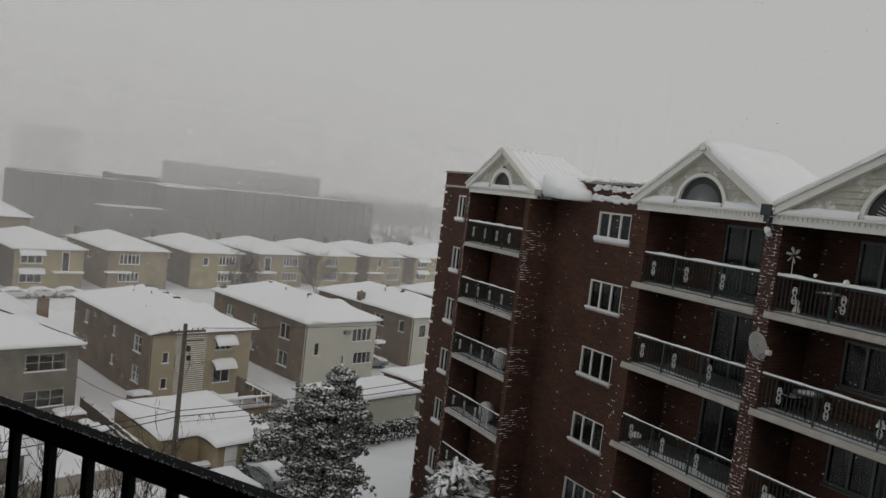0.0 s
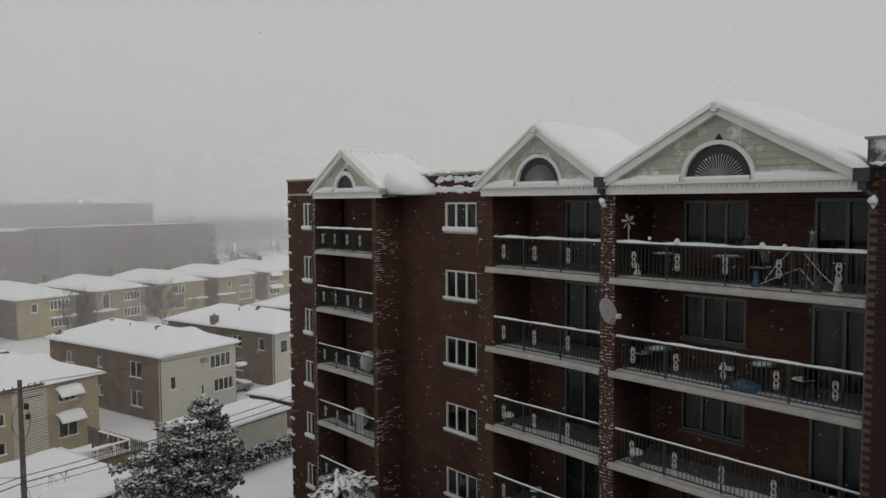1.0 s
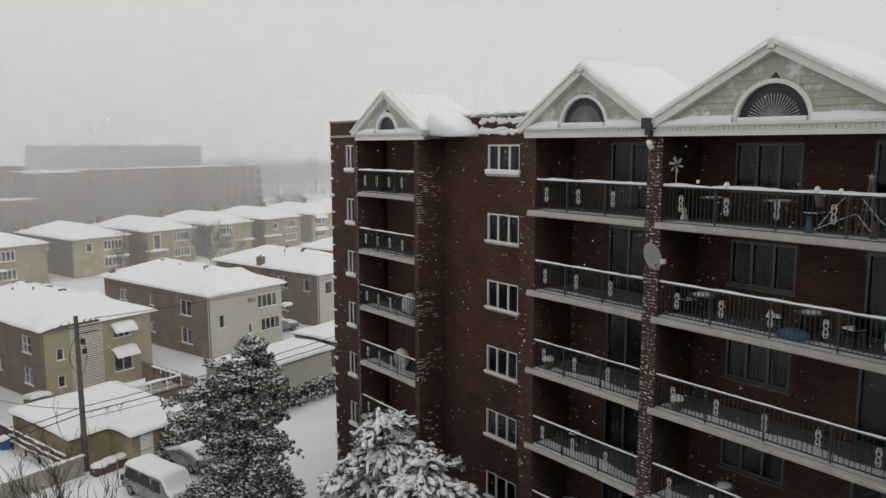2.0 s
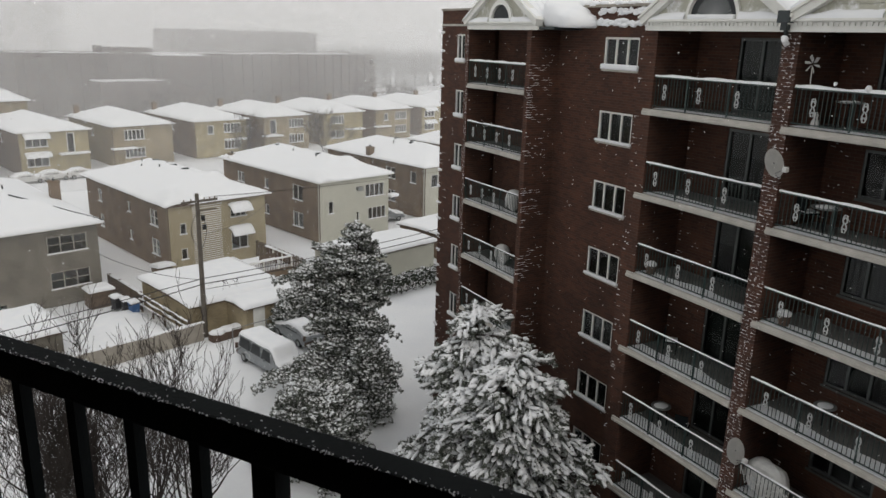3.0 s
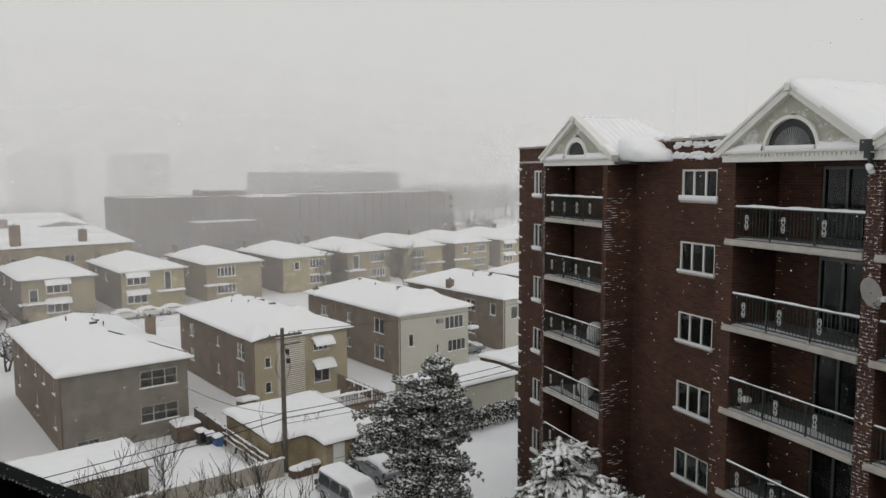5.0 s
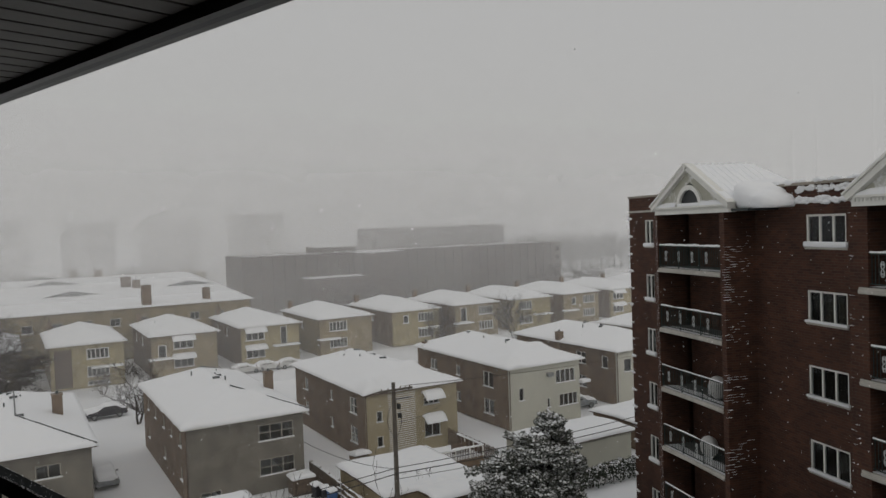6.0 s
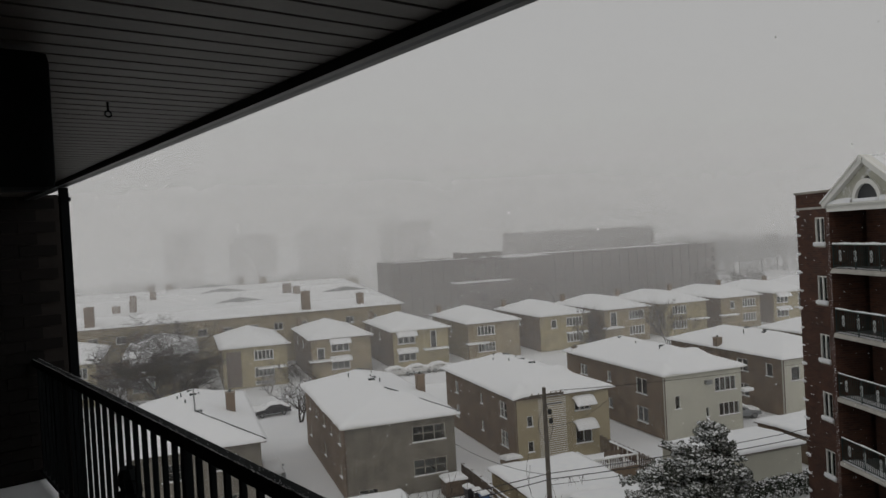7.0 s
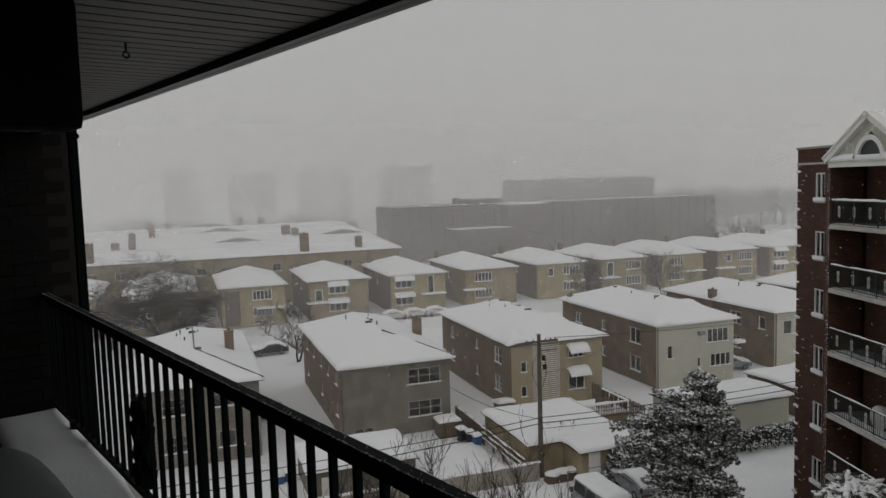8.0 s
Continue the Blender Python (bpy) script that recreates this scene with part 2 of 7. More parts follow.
def box(bm, x0, x1, y0, y1, z0, z1, m=None):
    x0, x1 = min(x0, x1), max(x0, x1)
    y0, y1 = min(y0, y1), max(y0, y1)
    co = [(x0, y0, z0), (x1, y0, z0), (x1, y1, z0), (x0, y1, z0), (x0, y0, z1), (x1, y0, z1), (x1, y1, z1), (x0, y1, z1)]
    vs = [bm.verts.new(m @ Vector(c) if m else c) for c in co]
    flip = m is not None and m.determinant() < 0
    return [bm.faces.new([vs[i] for i in (f[::-1] if flip else f)]) for f in BOX_F]


def rounded(x0, x1, y0, y1, z0, z1, r=0.02, m=None, segments=2):
    bm = bmesh.new()
    box(bm, x0, x1, y0, y1, z0, z1)
    bmesh.ops.bevel(bm, geom=bm.edges[:], offset=r, segments=segments, affect="EDGES", profile=0.6)
    if m:
        bm.transform(m)
    return bm


def boxes(*items, m=None):
    bm = bmesh.new()
    for it in items:
        box(bm, *it, m=m)
    return bm


def cyl(bm, a, b, r0, r1=None, n=8):
    """A tapered tube from a to b."""
    a, b = Vector(a), Vector(b)
    r1 = r0 if r1 is None else r1
    q = (b - a).to_track_quat("Z", "Y")
    rings = []
    for p, r in ((a, r0), (b, r1)):
        rings.append([bm.verts.new(p + q @ Vector((r * math.cos(k * 2 * math.pi / n), r * math.sin(k * 2 * math.pi / n), 0))) for k in range(n)])
    for k in range(n):
        bm.faces.new((rings[0][k], rings[0][(k + 1) % n], rings[1][(k + 1) % n], rings[1][k]))
    bm.faces.new(rings[0][::-1])
    bm.faces.new(rings[1])


def tube(points, r, n=5):
    """A round bar through the points, in one piece."""
    bm = bmesh.new()
    pts = [Vector(p) for p in points]
    rings = []
    for k, p in enumerate(pts):
        q = (pts[min(k + 1, len(pts) - 1)] - pts[max(k - 1, 0)]).to_track_quat("Z", "Y")
        rings.append([bm.verts.new(p + q @ Vector((r * math.cos(j * 2 * math.pi / n), r * math.sin(j * 2 * math.pi / n), 0))) for j in range(n)])
    for a, b in zip(rings[:-1], rings[1:]):
        for j in range(n):
            bm.faces.new((a[j], a[(j + 1) % n], b[(j + 1) % n], b[j]))
    bm.faces.new(rings[0][::-1])
    bm.faces.new(rings[-1])
    return bm


def wall_cells(a0, a1, z0, z1, openings):
    """The rectangles of a wall from a0 to a1 and z0 to z1 that are left round the openings (a, b, bottom, top)."""
    cuts = sorted({a0, a1, *[v for o in openings for v in o[:2] if a0 < v < a1]})
    rows = sorted({z0, z1, *[v for o in openings for v in o[2:4] if z0 < v < z1]})
    cells = []
    for a, b in zip(cuts[:-1], cuts[1:]):
        mid = (a + b) / 2
        gaps = [o for o in openings if o[0] < mid < o[1]]
        for c, d in zip(rows[:-1], rows[1:]):
            if not any(o[2] < (c + d) / 2 < o[3] for o in gaps):
                cells.append((a, b, c, d))
    return cells


def wall_mesh(cells, place):
    """One connected wall from its cells; place(a, b, lo, hi): the box of a cell."""
    bm = bmesh.new()
    for c in cells:
        box(bm, *place(*c))
    bmesh.ops.remove_doubles(bm, verts=bm.verts[:], dist=0.0005)
    # drop the faces hidden between neighbouring cells
    bm.verts.index_update()
    seen = {}
    for f in bm.faces:
        seen.setdefault(tuple(sorted(v.index for v in f.verts)), []).append(f)
    bmesh.ops.delete(bm, geom=[f for fs in seen.values() if len(fs) > 1 for f in fs], context="FACES_ONLY")
    return bm


def window(parent, m, w, h, panes=2, frame_mat=None, sill_snow=0.0, name="window", bars=0, curtain=False, fr=0.06, label="", glass=None, cloth=None):
    """A window at m: x along the wall, y out of it, z up from the sill; the opening is w wide and h high."""
    frame_mat = frame_mat or TRIM_WHITE
    d0, d1 = -0.09, 0.025
    bm = bmesh.new()
    rect = lambda i, d: [bm.verts.new(m @ Vector((x, d, z))) for x, z in ((i, i), (w - i, i), (w - i, h - i), (i, h - i))]
    fo, fi, bo, bi = rect(0, d1), rect(fr, d1), rect(0, d0), rect(fr, d0)
    for k in range(4):
        j = (k + 1) % 4
        for q in ((fo[k], fo[j], fi[j], fi[k]), (bo[j], bo[k], bi[k], bi[j]), (fo[j], fo[k], bo[k], bo[j]), (fi[k], fi[j], bi[j], bi[k])):
            bm.faces.new(q)
    bmesh.ops.recalc_face_normals(bm, faces=bm.faces[:])
    win = part(name, bm, frame_mat, parent, label)
    for k in range(1, panes):
        x = w * k / panes
        part("mullion", boxes((x - fr * 0.5, x + fr * 0.5, d0 + 0.02, d1 - 0.01, fr, h - fr), m=m), frame_mat, win)
    for k in range(bars):
        z = h * (k + 1) / (bars + 1)
        for j in range(panes):
            part("glazing_bar", boxes((w * j / panes + fr * 0.5 + 0.001, w * (j + 1) / panes - fr * 0.5 - 0.001, d0 + 0.03, d1 - 0.02, z - fr * 0.35, z + fr * 0.35), m=m), frame_mat, win)
    for k in range(panes):
        a, b = w * k / panes, w * (k + 1) / panes
        part("pane", boxes((a, b, -0.05, -0.038, 0.01, h - 0.01), m=m), glass or GLASS, win)
    if curtain:
        bm = bmesh.new()
        n = max(6, int(w / 0.09))
        vs = []
        for k in range(n + 1):
            y = -0.2 - 0.03 * (k % 2)
            vs.append([bm.verts.new(m @ Vector((w * k / n, y, z))) for z in (0.02, h)])
        for p, q in zip(vs[:-1], vs[1:]):
            bm.faces.new((p[0], q[0], q[1], p[1]))
        part("curtain", bm, cloth or CURTAIN, win)
    bm = boxes((-0.05, w + 0.05, -0.09, 0.09, -0.07, -0.002), m=m)
    part("sill", bm, CONCRETE_SLAB if sill_snow else frame_mat, win)
    if sill_snow:
        bm = rounded(-0.07, w + 0.07, -0.03, 0.15, -0.005, sill_snow, min(0.05, sill_snow * 0.4), None)
        for v in bm.verts:
            v.co.z += 0.03 * noise.noise(Vector((v.co.x * 2.1, v.co.y * 3, 7.3 * w)))
        bm.transform(m)
        part("sill_snow", bm, SNOW, win, "snow lying on the sill", True)
    return win


def wframe(o, right, out):
    """The frame of a wall: origin, the way along it, the way out of it, z up."""
    r, u = Vector(right), Vector(out)
    return Matrix(((r.x, u.x, 0, o[0]), (r.y, u.y, 0, o[1]), (0, 0, 1, o[2]), (0, 0, 0, 1)))


def snow_sheet(name, x0, x1, y0, y1, zf, thick, parent, step=0.4, edge=0.25, seed=0.0, lump=0.05, label=""):
    """A rounded layer of snow over a height field zf(x, y), thinning to its rim, with a wavy edge."""
    nx, ny = max(6, round((x1 - x0) / step)), max(6, round((y1 - y0) / step))
    bm = bmesh.new()
    rows = []
    for i in range(nx + 1):
        row = []
        for j in range(ny + 1):
            x, y = x0 + (x1 - x0) * i / nx, y0 + (y1 - y0) * j / ny
            rim = min(x - x0, x1 - x, y - y0, y1 - y)
            k = min(1.0, rim / edge + 0.12)
            h = thick * math.sqrt(max(0.0, 1 - (1 - k) ** 2)) * (1 + 0.35 * noise.noise(Vector((x * 0.35 + seed, y * 0.35, seed))))
            h += lump * noise.noise(Vector((x * 1.1 + seed, y * 1.1, seed * 2))) * k
            ox = oy = 0.0
            if rim < 1e-6:
                w = 0.1 * noise.noise(Vector((x * 0.8 + seed, y * 0.8, 3.1)))
                ox = w * (1 if i == nx else -1 if i == 0 else 0)
                oy = w * (1 if j == ny else -1 if j == 0 else 0)
            row.append(bm.verts.new((x + ox, y + oy, zf(x, y) + max(h, 0.02))))
        rows.append(row)
    for i in range(nx):
        for j in range(ny):
            bm.faces.new((rows[i][j], rows[i + 1][j], rows[i + 1][j + 1], rows[i][j + 1]))
    rim_loop = [rows[i][0] for i in range(nx + 1)] + [rows[nx][j] for j in range(1, ny + 1)] + [rows[i][ny] for i in range(nx - 1, -1, -1)] + [rows[0][j] for j in range(ny - 1, 0, -1)]
    low = []
    for v in rim_loop:
        low.append(bm.verts.new((v.co.x, v.co.y, zf(min(max(v.co.x, x0), x1), min(max(v.co.y, y0), y1)) - 0.03)))
    for k in range(len(rim_loop)):
        k2 = (k + 1) % len(rim_loop)
        bm.faces.new((rim_loop[k2], rim_loop[k], low[k], low[k2]))
    return part(name, bm, SNOW, parent, label, True) if parent else link_mesh(name, bm, SNOW, None, label, True)


# ---- ground: one snow-covered sheet out to the horizon ----
def build_ground():
    def axis(lo, hi, step, far):
        mid = list(np.arange(lo, hi + 0.01, step))
        out, d, v = [], step * 2, hi
        while v < far:
            v += d
            d *= 1.5
            out.append(v)
        neg, d, v = [], step * 2, lo
        while v > -far:
            v -= d
            d *= 1.5
            neg.append(v)
        return neg[::-1] + mid + out

    xs, ys = axis(-16, 62, 0.8, 2500), axis(8, 126, 0.8, 2500)
    bm = bmesh.new()
    grid = []
    for x in xs:
        row = []
        for y in ys:
            near = 1.0 if -30 < x < 80 and 0 < y < 150 else 0.0
            z = near * (0.09 * noise.noise(Vector((x * 0.16, y * 0.16, 0))) + 0.035 * noise.noise(Vector((x * 0.7, y * 0.7, 4))))
            if 19.7 < x < 24.4 and 57 < y < 84:  # wheel ruts in the drive between two houses
                z -= 0.1 * (math.exp(-((x - 21.2) / 0.35) ** 2) + math.exp(-((x - 23.0) / 0.35) ** 2))
            if 34 < y < 43 and 10 < x < 20:  # drift and footprints in the car park
                z += 0.06 * noise.noise(Vector((x * 0.9, y * 0.25, 9)))
            row.append(bm.verts.new((x, y, z - 0.05)))
        grid.append(row)
    for i in range(len(xs) - 1):
        for j in range(len(ys) - 1):
            bm.faces.new((grid[i][j], grid[i + 1][j], grid[i + 1][j + 1], grid[i][j + 1]))
    ob = link_mesh("ground", bm, SNOW_GROUND, None, "", True)
    tagged(ob, "deep fresh snow covering yards, drives and car park", "ground", "", "structure")


build_ground()

# ---- the brick apartment wing; its own frame: x into the building, y along the facade, z up ----
WING_M = pose(20.2, 14.32, 0, 0, 0, -15.3)
FLOORS = [18.77 - 2.74 * k for k in range(7)]
SLAB_T = 0.2
wing = empty("apartment_building", WING_M, "seven-storey red brick apartment block with recessed balconies and snowy gables", "building")

MAIN_V = 2.17
BACK_V = 1.85


def vwall(name, v, thick, a0, a1, z0, z1, openings, material, parent, label=""):
    """A wall in the plane x = v of the wing, its thickness going inwards, with its openings cut through."""
    bm = wall_mesh(wall_cells(a0, a1, z0, z1, openings), lambda a, b, lo, hi: (v, v + thick, a, b, lo, hi))
    return part(name, bm, material, parent, label)


def wing_frame(v, u1, z):
    # seen from outside, x runs towards smaller u
    return wframe((v, u1, z), (0, -1), (-1, 0))


# window wall between the bays and beyond the far one
main_open, narrow_open = [], []
for fz in FLOORS:
    main_open.append((2.83, 4.7, fz + 1.02, fz + 2.2))
    narrow_open.append((15.08, 15.88, fz + 0.86, fz + 2.19))
vwall("wall", MAIN_V, 0.3, 0.46, 7.44, 0, 22.05, main_open, BRICK_RED, wing, "red brick wall with white windows")
vwall("wall", MAIN_V, 0.3, 12.5, 17.4, 0, 22.1, narrow_open, BRICK_RED, wing, "red brick end wall")
for i, fz in enumerate(FLOORS):
    window(wing, wing_frame(MAIN_V + 0.06, 4.7, fz + 1.02), 1.87, 1.18, 3, TRIM_WHITE, 0.2 if i == 0 else 0.09, curtain=i in (1, 4), fr=0.075, glass=GLASS_DARK)
    window(wing, wing_frame(MAIN_V + 0.06, 15.88, fz + 0.86), 0.8, 1.33, 2, TRIM_WHITE, 0.18, fr=0.07, glass=GLASS_DARK)
# end wall of the far end, back wall, roof deck
part("wall", boxes((MAIN_V + 0.3, 16, 17.1, 17.4, 0, 22.1)), BRICK_RED, wing)
part("wall", boxes((15.7, 16, -30, 17.1, 0, 22.1)), BRICK_RED, wing)
part("roof_deck", boxes((BACK_V + 0.62, 15.7, -30, 17.1, 21.3, 21.5)), CONCRETE, wing)
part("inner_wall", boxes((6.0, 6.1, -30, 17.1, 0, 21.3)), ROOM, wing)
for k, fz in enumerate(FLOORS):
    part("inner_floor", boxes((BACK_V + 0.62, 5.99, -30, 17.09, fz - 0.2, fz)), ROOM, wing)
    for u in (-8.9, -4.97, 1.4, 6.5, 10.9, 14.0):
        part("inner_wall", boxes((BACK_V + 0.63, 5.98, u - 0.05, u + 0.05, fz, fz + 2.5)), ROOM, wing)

# parapet copings with snow stuck to them
part("coping", boxes((MAIN_V - 0.06, MAIN_V + 0.36, 0.46, 7.44, 22.05, 22.15)), CONCRETE, wing)
part("coping", boxes((MAIN_V - 0.06, MAIN_V + 0.36, 12.5, 17.46, 22.1, 22.2)), CONCRETE, wing)
part("coping_band", boxes((MAIN_V - 0.05, MAIN_V - 0.003, 12.5, 17.44, 21.35, 21.45)), CONCRETE_SLAB, wing)


def snow_lumps(name, parent, v, spans, seed, r=0.16):
    """Clinging snow: an uneven band of lumps along a wall."""
    rnd = random.Random(seed)
    bm = bmesh.new()
    for u0, u1, z0, z1, count in spans:
        for _ in range(count):
            u, z = rnd.uniform(u0, u1), rnd.uniform(z0, z1)
            s = r * rnd.uniform(0.5, 1.3)
            m = Matrix.Translation((v, u, z)) @ Matrix.Diagonal((0.55 * s, s * rnd.uniform(1.2, 2.4), s * rnd.uniform(0.5, 0.9), 1))
            bmesh.ops.create_icosphere(bm, subdivisions=2, radius=1, matrix=m)
    for w in bm.verts:
        w.co += 0.06 * noise.noise_vector(w.co * 5) + 0.03 * noise.noise_vector(w.co * 13)
    ob = part(name, bm, SNOW, parent, "wind-packed snow clinging to the brick", True)
    ob["kind"] = "stuff"
    return ob


snow_lumps("clinging_snow", wing, MAIN_V, [(0.6, 5.2, 21.4, 21.56, 90), (0.8, 5.2, 21.78, 22.0, 60), (0.6, 7.0, 22.14, 22.2, 40)], 3, 0.11)
rnd = random.Random(8)
snow_lumps("clinging_snow", wing, MAIN_V, [(17.2, 17.44, z, z + 0.03, 3) for z in np.arange(3.0, 21.5, 0.9)], 5, 0.09)

# the two balcony bays: pier walls, back wall, slabs
for u0, u1, lab in ((-0.23, 0.46, "brick pier"), (-5.22, -4.72, "brick pier plastered with blown snow")):
    part("pier", boxes((0.0, BACK_V, u0, u1, 0, 21.17)), BRICK_RED, wing, lab)
part("pier_face", boxes((-0.012, -0.001, -5.22, -4.72, 0, 21.16)), BRICK_RED_SNOW, wing, "brick face plastered with blown snow")


def snow_streaks(name, parent, place, spans, seed, label):
    """Thin ragged strips of wind-driven snow caught on the brick courses; place(along, out, z): a point of the wall."""
    rnd = random.Random(seed)
    V, F = [], []
    for a0, a1, z0, z1, count, size in spans:
        for _ in range(count):
            k = rnd.random() ** 2.2
            a = a0 + (a1 - a0) * k
            z = round(rnd.uniform(z0, z1) / 0.1) * 0.1 + rnd.gauss(0, 0.008)
            if noise.noise(Vector((a * 0.9, z * 0.75, seed))) < -0.12 + 0.35 * k:
                continue
            L, h = size * rnd.uniform(0.35, 1.3) * (1 - 0.5 * k), rnd.uniform(0.004, 0.012)
            n = 5
            i = len(V)
            for j in range(n + 1):
                t = j / n
                w = h * math.sin(math.pi * min(0.96, max(0.04, t))) * rnd.uniform(0.6, 1.2)
                dz = rnd.gauss(0, 0.006)
                V += [place(a + L * (t - 0.5), 0.0, z - w + dz), place(a + L * (t - 0.5), 0.018, z + dz), place(a + L * (t - 0.5), 0.0, z + w + dz)]
            for j in range(n):
                b = i + 3 * j
                F += [(b, b + 3, b + 4, b + 1), (b + 1, b + 4, b + 5, b + 2)]
    me = bpy.data.meshes.new(name)
    me.from_pydata(V, [], F)
    me.materials.append(SNOW)
    ob = new(name, me)
    ob.parent, ob["label"], ob["kind"] = parent, label, "stuff"
    return ob


snow_streaks("streak_snow", wing, lambda a, o, z: (a, 7.44 - o - 0.001, z), [(0.74, 1.9, 2.0, 20.9, 460, 0.34)], 4, "streaks of wind-driven snow on the far bay")
snow_streaks("streak_snow", wing, lambda a, o, z: (MAIN_V - o - 0.001, a, z), [(17.3, 15.9, 2.0, 21.9, 90, 0.35), (0.62, 1.8, 2.0, 21.2, 60, 0.2)], 9, "flecks of snow on the window wall")
snow_streaks("streak_snow", wing, lambda a, o, z: (-0.001 - o, a, z), [(0.44, -0.2, 2.0, 21.1, 110, 0.14)], 12, "flecks of snow on the pier")
snow_streaks("streak_snow", wing, lambda a, o, z: (BACK_V - o - 0.001, a, z), [(-0.3, -1.7, 3.0, 21.0, 120, 0.12), (-5.3, -6.2, 3.0, 21.0, 120, 0.12)], 15, "flecks of snow on the recessed wall")
back_open, back_open_a, f_open = [], [], []
for fz in FLOORS:
    back_open += [(-8.26, -6.3, fz + 0.9, fz + 2.22), (-11.62, -10.0, fz + 0.03, fz + 2.26)]
    back_open_a.append((-3.5, -1.83, fz + 0.03, fz + 2.26))
    f_open.append((8.0, 9.9, fz + 0.03, fz + 2.2))
vwall("wall", BACK_V, 0.3, -11.96, -5.22, 0, 21.4, back_open, BRICK_RED, wing)
vwall("wall", BACK_V, 0.3, -4.72, -0.23, 0, 21.4, back_open_a, BRICK_RED, wing)
for i, fz in enumerate(FLOORS):
    window(wing, wing_frame(BACK_V + 0.05, -6.3, fz + 0.9), 1.96, 1.32, 3, ALU, 0, curtain=i in (0, 2), fr=0.08, glass=GLASS_DARK)
    window(wing, wing_frame(BACK_V + 0.05, -10.0, fz + 0.03), 1.62, 2.23, 2, ALU, 0, name="sliding_door", curtain=i in (1, 2), fr=0.09, glass=GLASS_DARK)
    window(wing, wing_frame(BACK_V + 0.05, -1.83, fz + 0.03), 1.67, 2.23, 2, ALU, 0, name="sliding_door", curtain=i in (0, 3), fr=0.09, glass=GLASS_DARK)
    window(wing, wing_frame(2.4, 9.9, fz + 0.03), 1.9, 2.17, 3, ALU, 0, name="sliding_door", fr=0.08, glass=GLASS_DARK)


def slab(v0, v1, u0, u1, z, seed):
    bm = bmesh.new()
    n = 16
    top, prof = [], []
    for k in range(n + 1):
        u = u0 + (u1 - u0) * k / n
        # the outer edge dips in a little along its middle
        dip = 0.06 * math.sin(math.pi * k / n)
        prof.append([bm.verts.new((a, u, b)) for a, b in ((v0 + dip, z - SLAB_T + 0.03), (v0 + dip, z - 0.09), (v0 + 0.03 + dip, z - 0.075), (v0 + 0.03 + dip, z), (v1, z), (v1, z - SLAB_T), (v0 + dip + 0.03, z - SLAB_T))])
    for p, q in zip(prof[:-1], prof[1:]):
        for a in range(7):
            b = (a + 1) % 7
            bm.faces.new((p[a], p[b], q[b], q[a]))
    bm.faces.new(prof[0][::-1])
    bm.faces.new(prof[-1])
    bmesh.ops.recalc_face_normals(bm, faces=bm.faces[:])
    return bm


def scroll_bm():
    """A cast ornamental panel: two S-curves either side of a stem, furred with snow."""
    bm = bmesh.new()
    for side in (-1, 1):
        pts = []
        for k in range(15):
            a = k / 14 * 2 * math.pi
            pts.append((0, side * (0.018 + 0.045 * abs(math.sin(a))), -0.23 + 0.46 * k / 14))
        stem = tube(pts, 0.018, 5)
        me = bpy.data.meshes.new("scroll_stem")
        stem.to_mesh(me)
        stem.free()
        bm.from_mesh(me)
        bpy.data.meshes.remove(me)
        for z in (-0.14, 0.0, 0.14):
            cyl(bm, (0, side * 0.01, z), (0, side * 0.06, z + 0.06), 0.016, 0.01, 5)
            cyl(bm, (0, side * 0.012, z + 0.03), (0, side * 0.05, z - 0.05), 0.018, 0.012, 5)
    return bm


scroll_me = None
balu_me = None


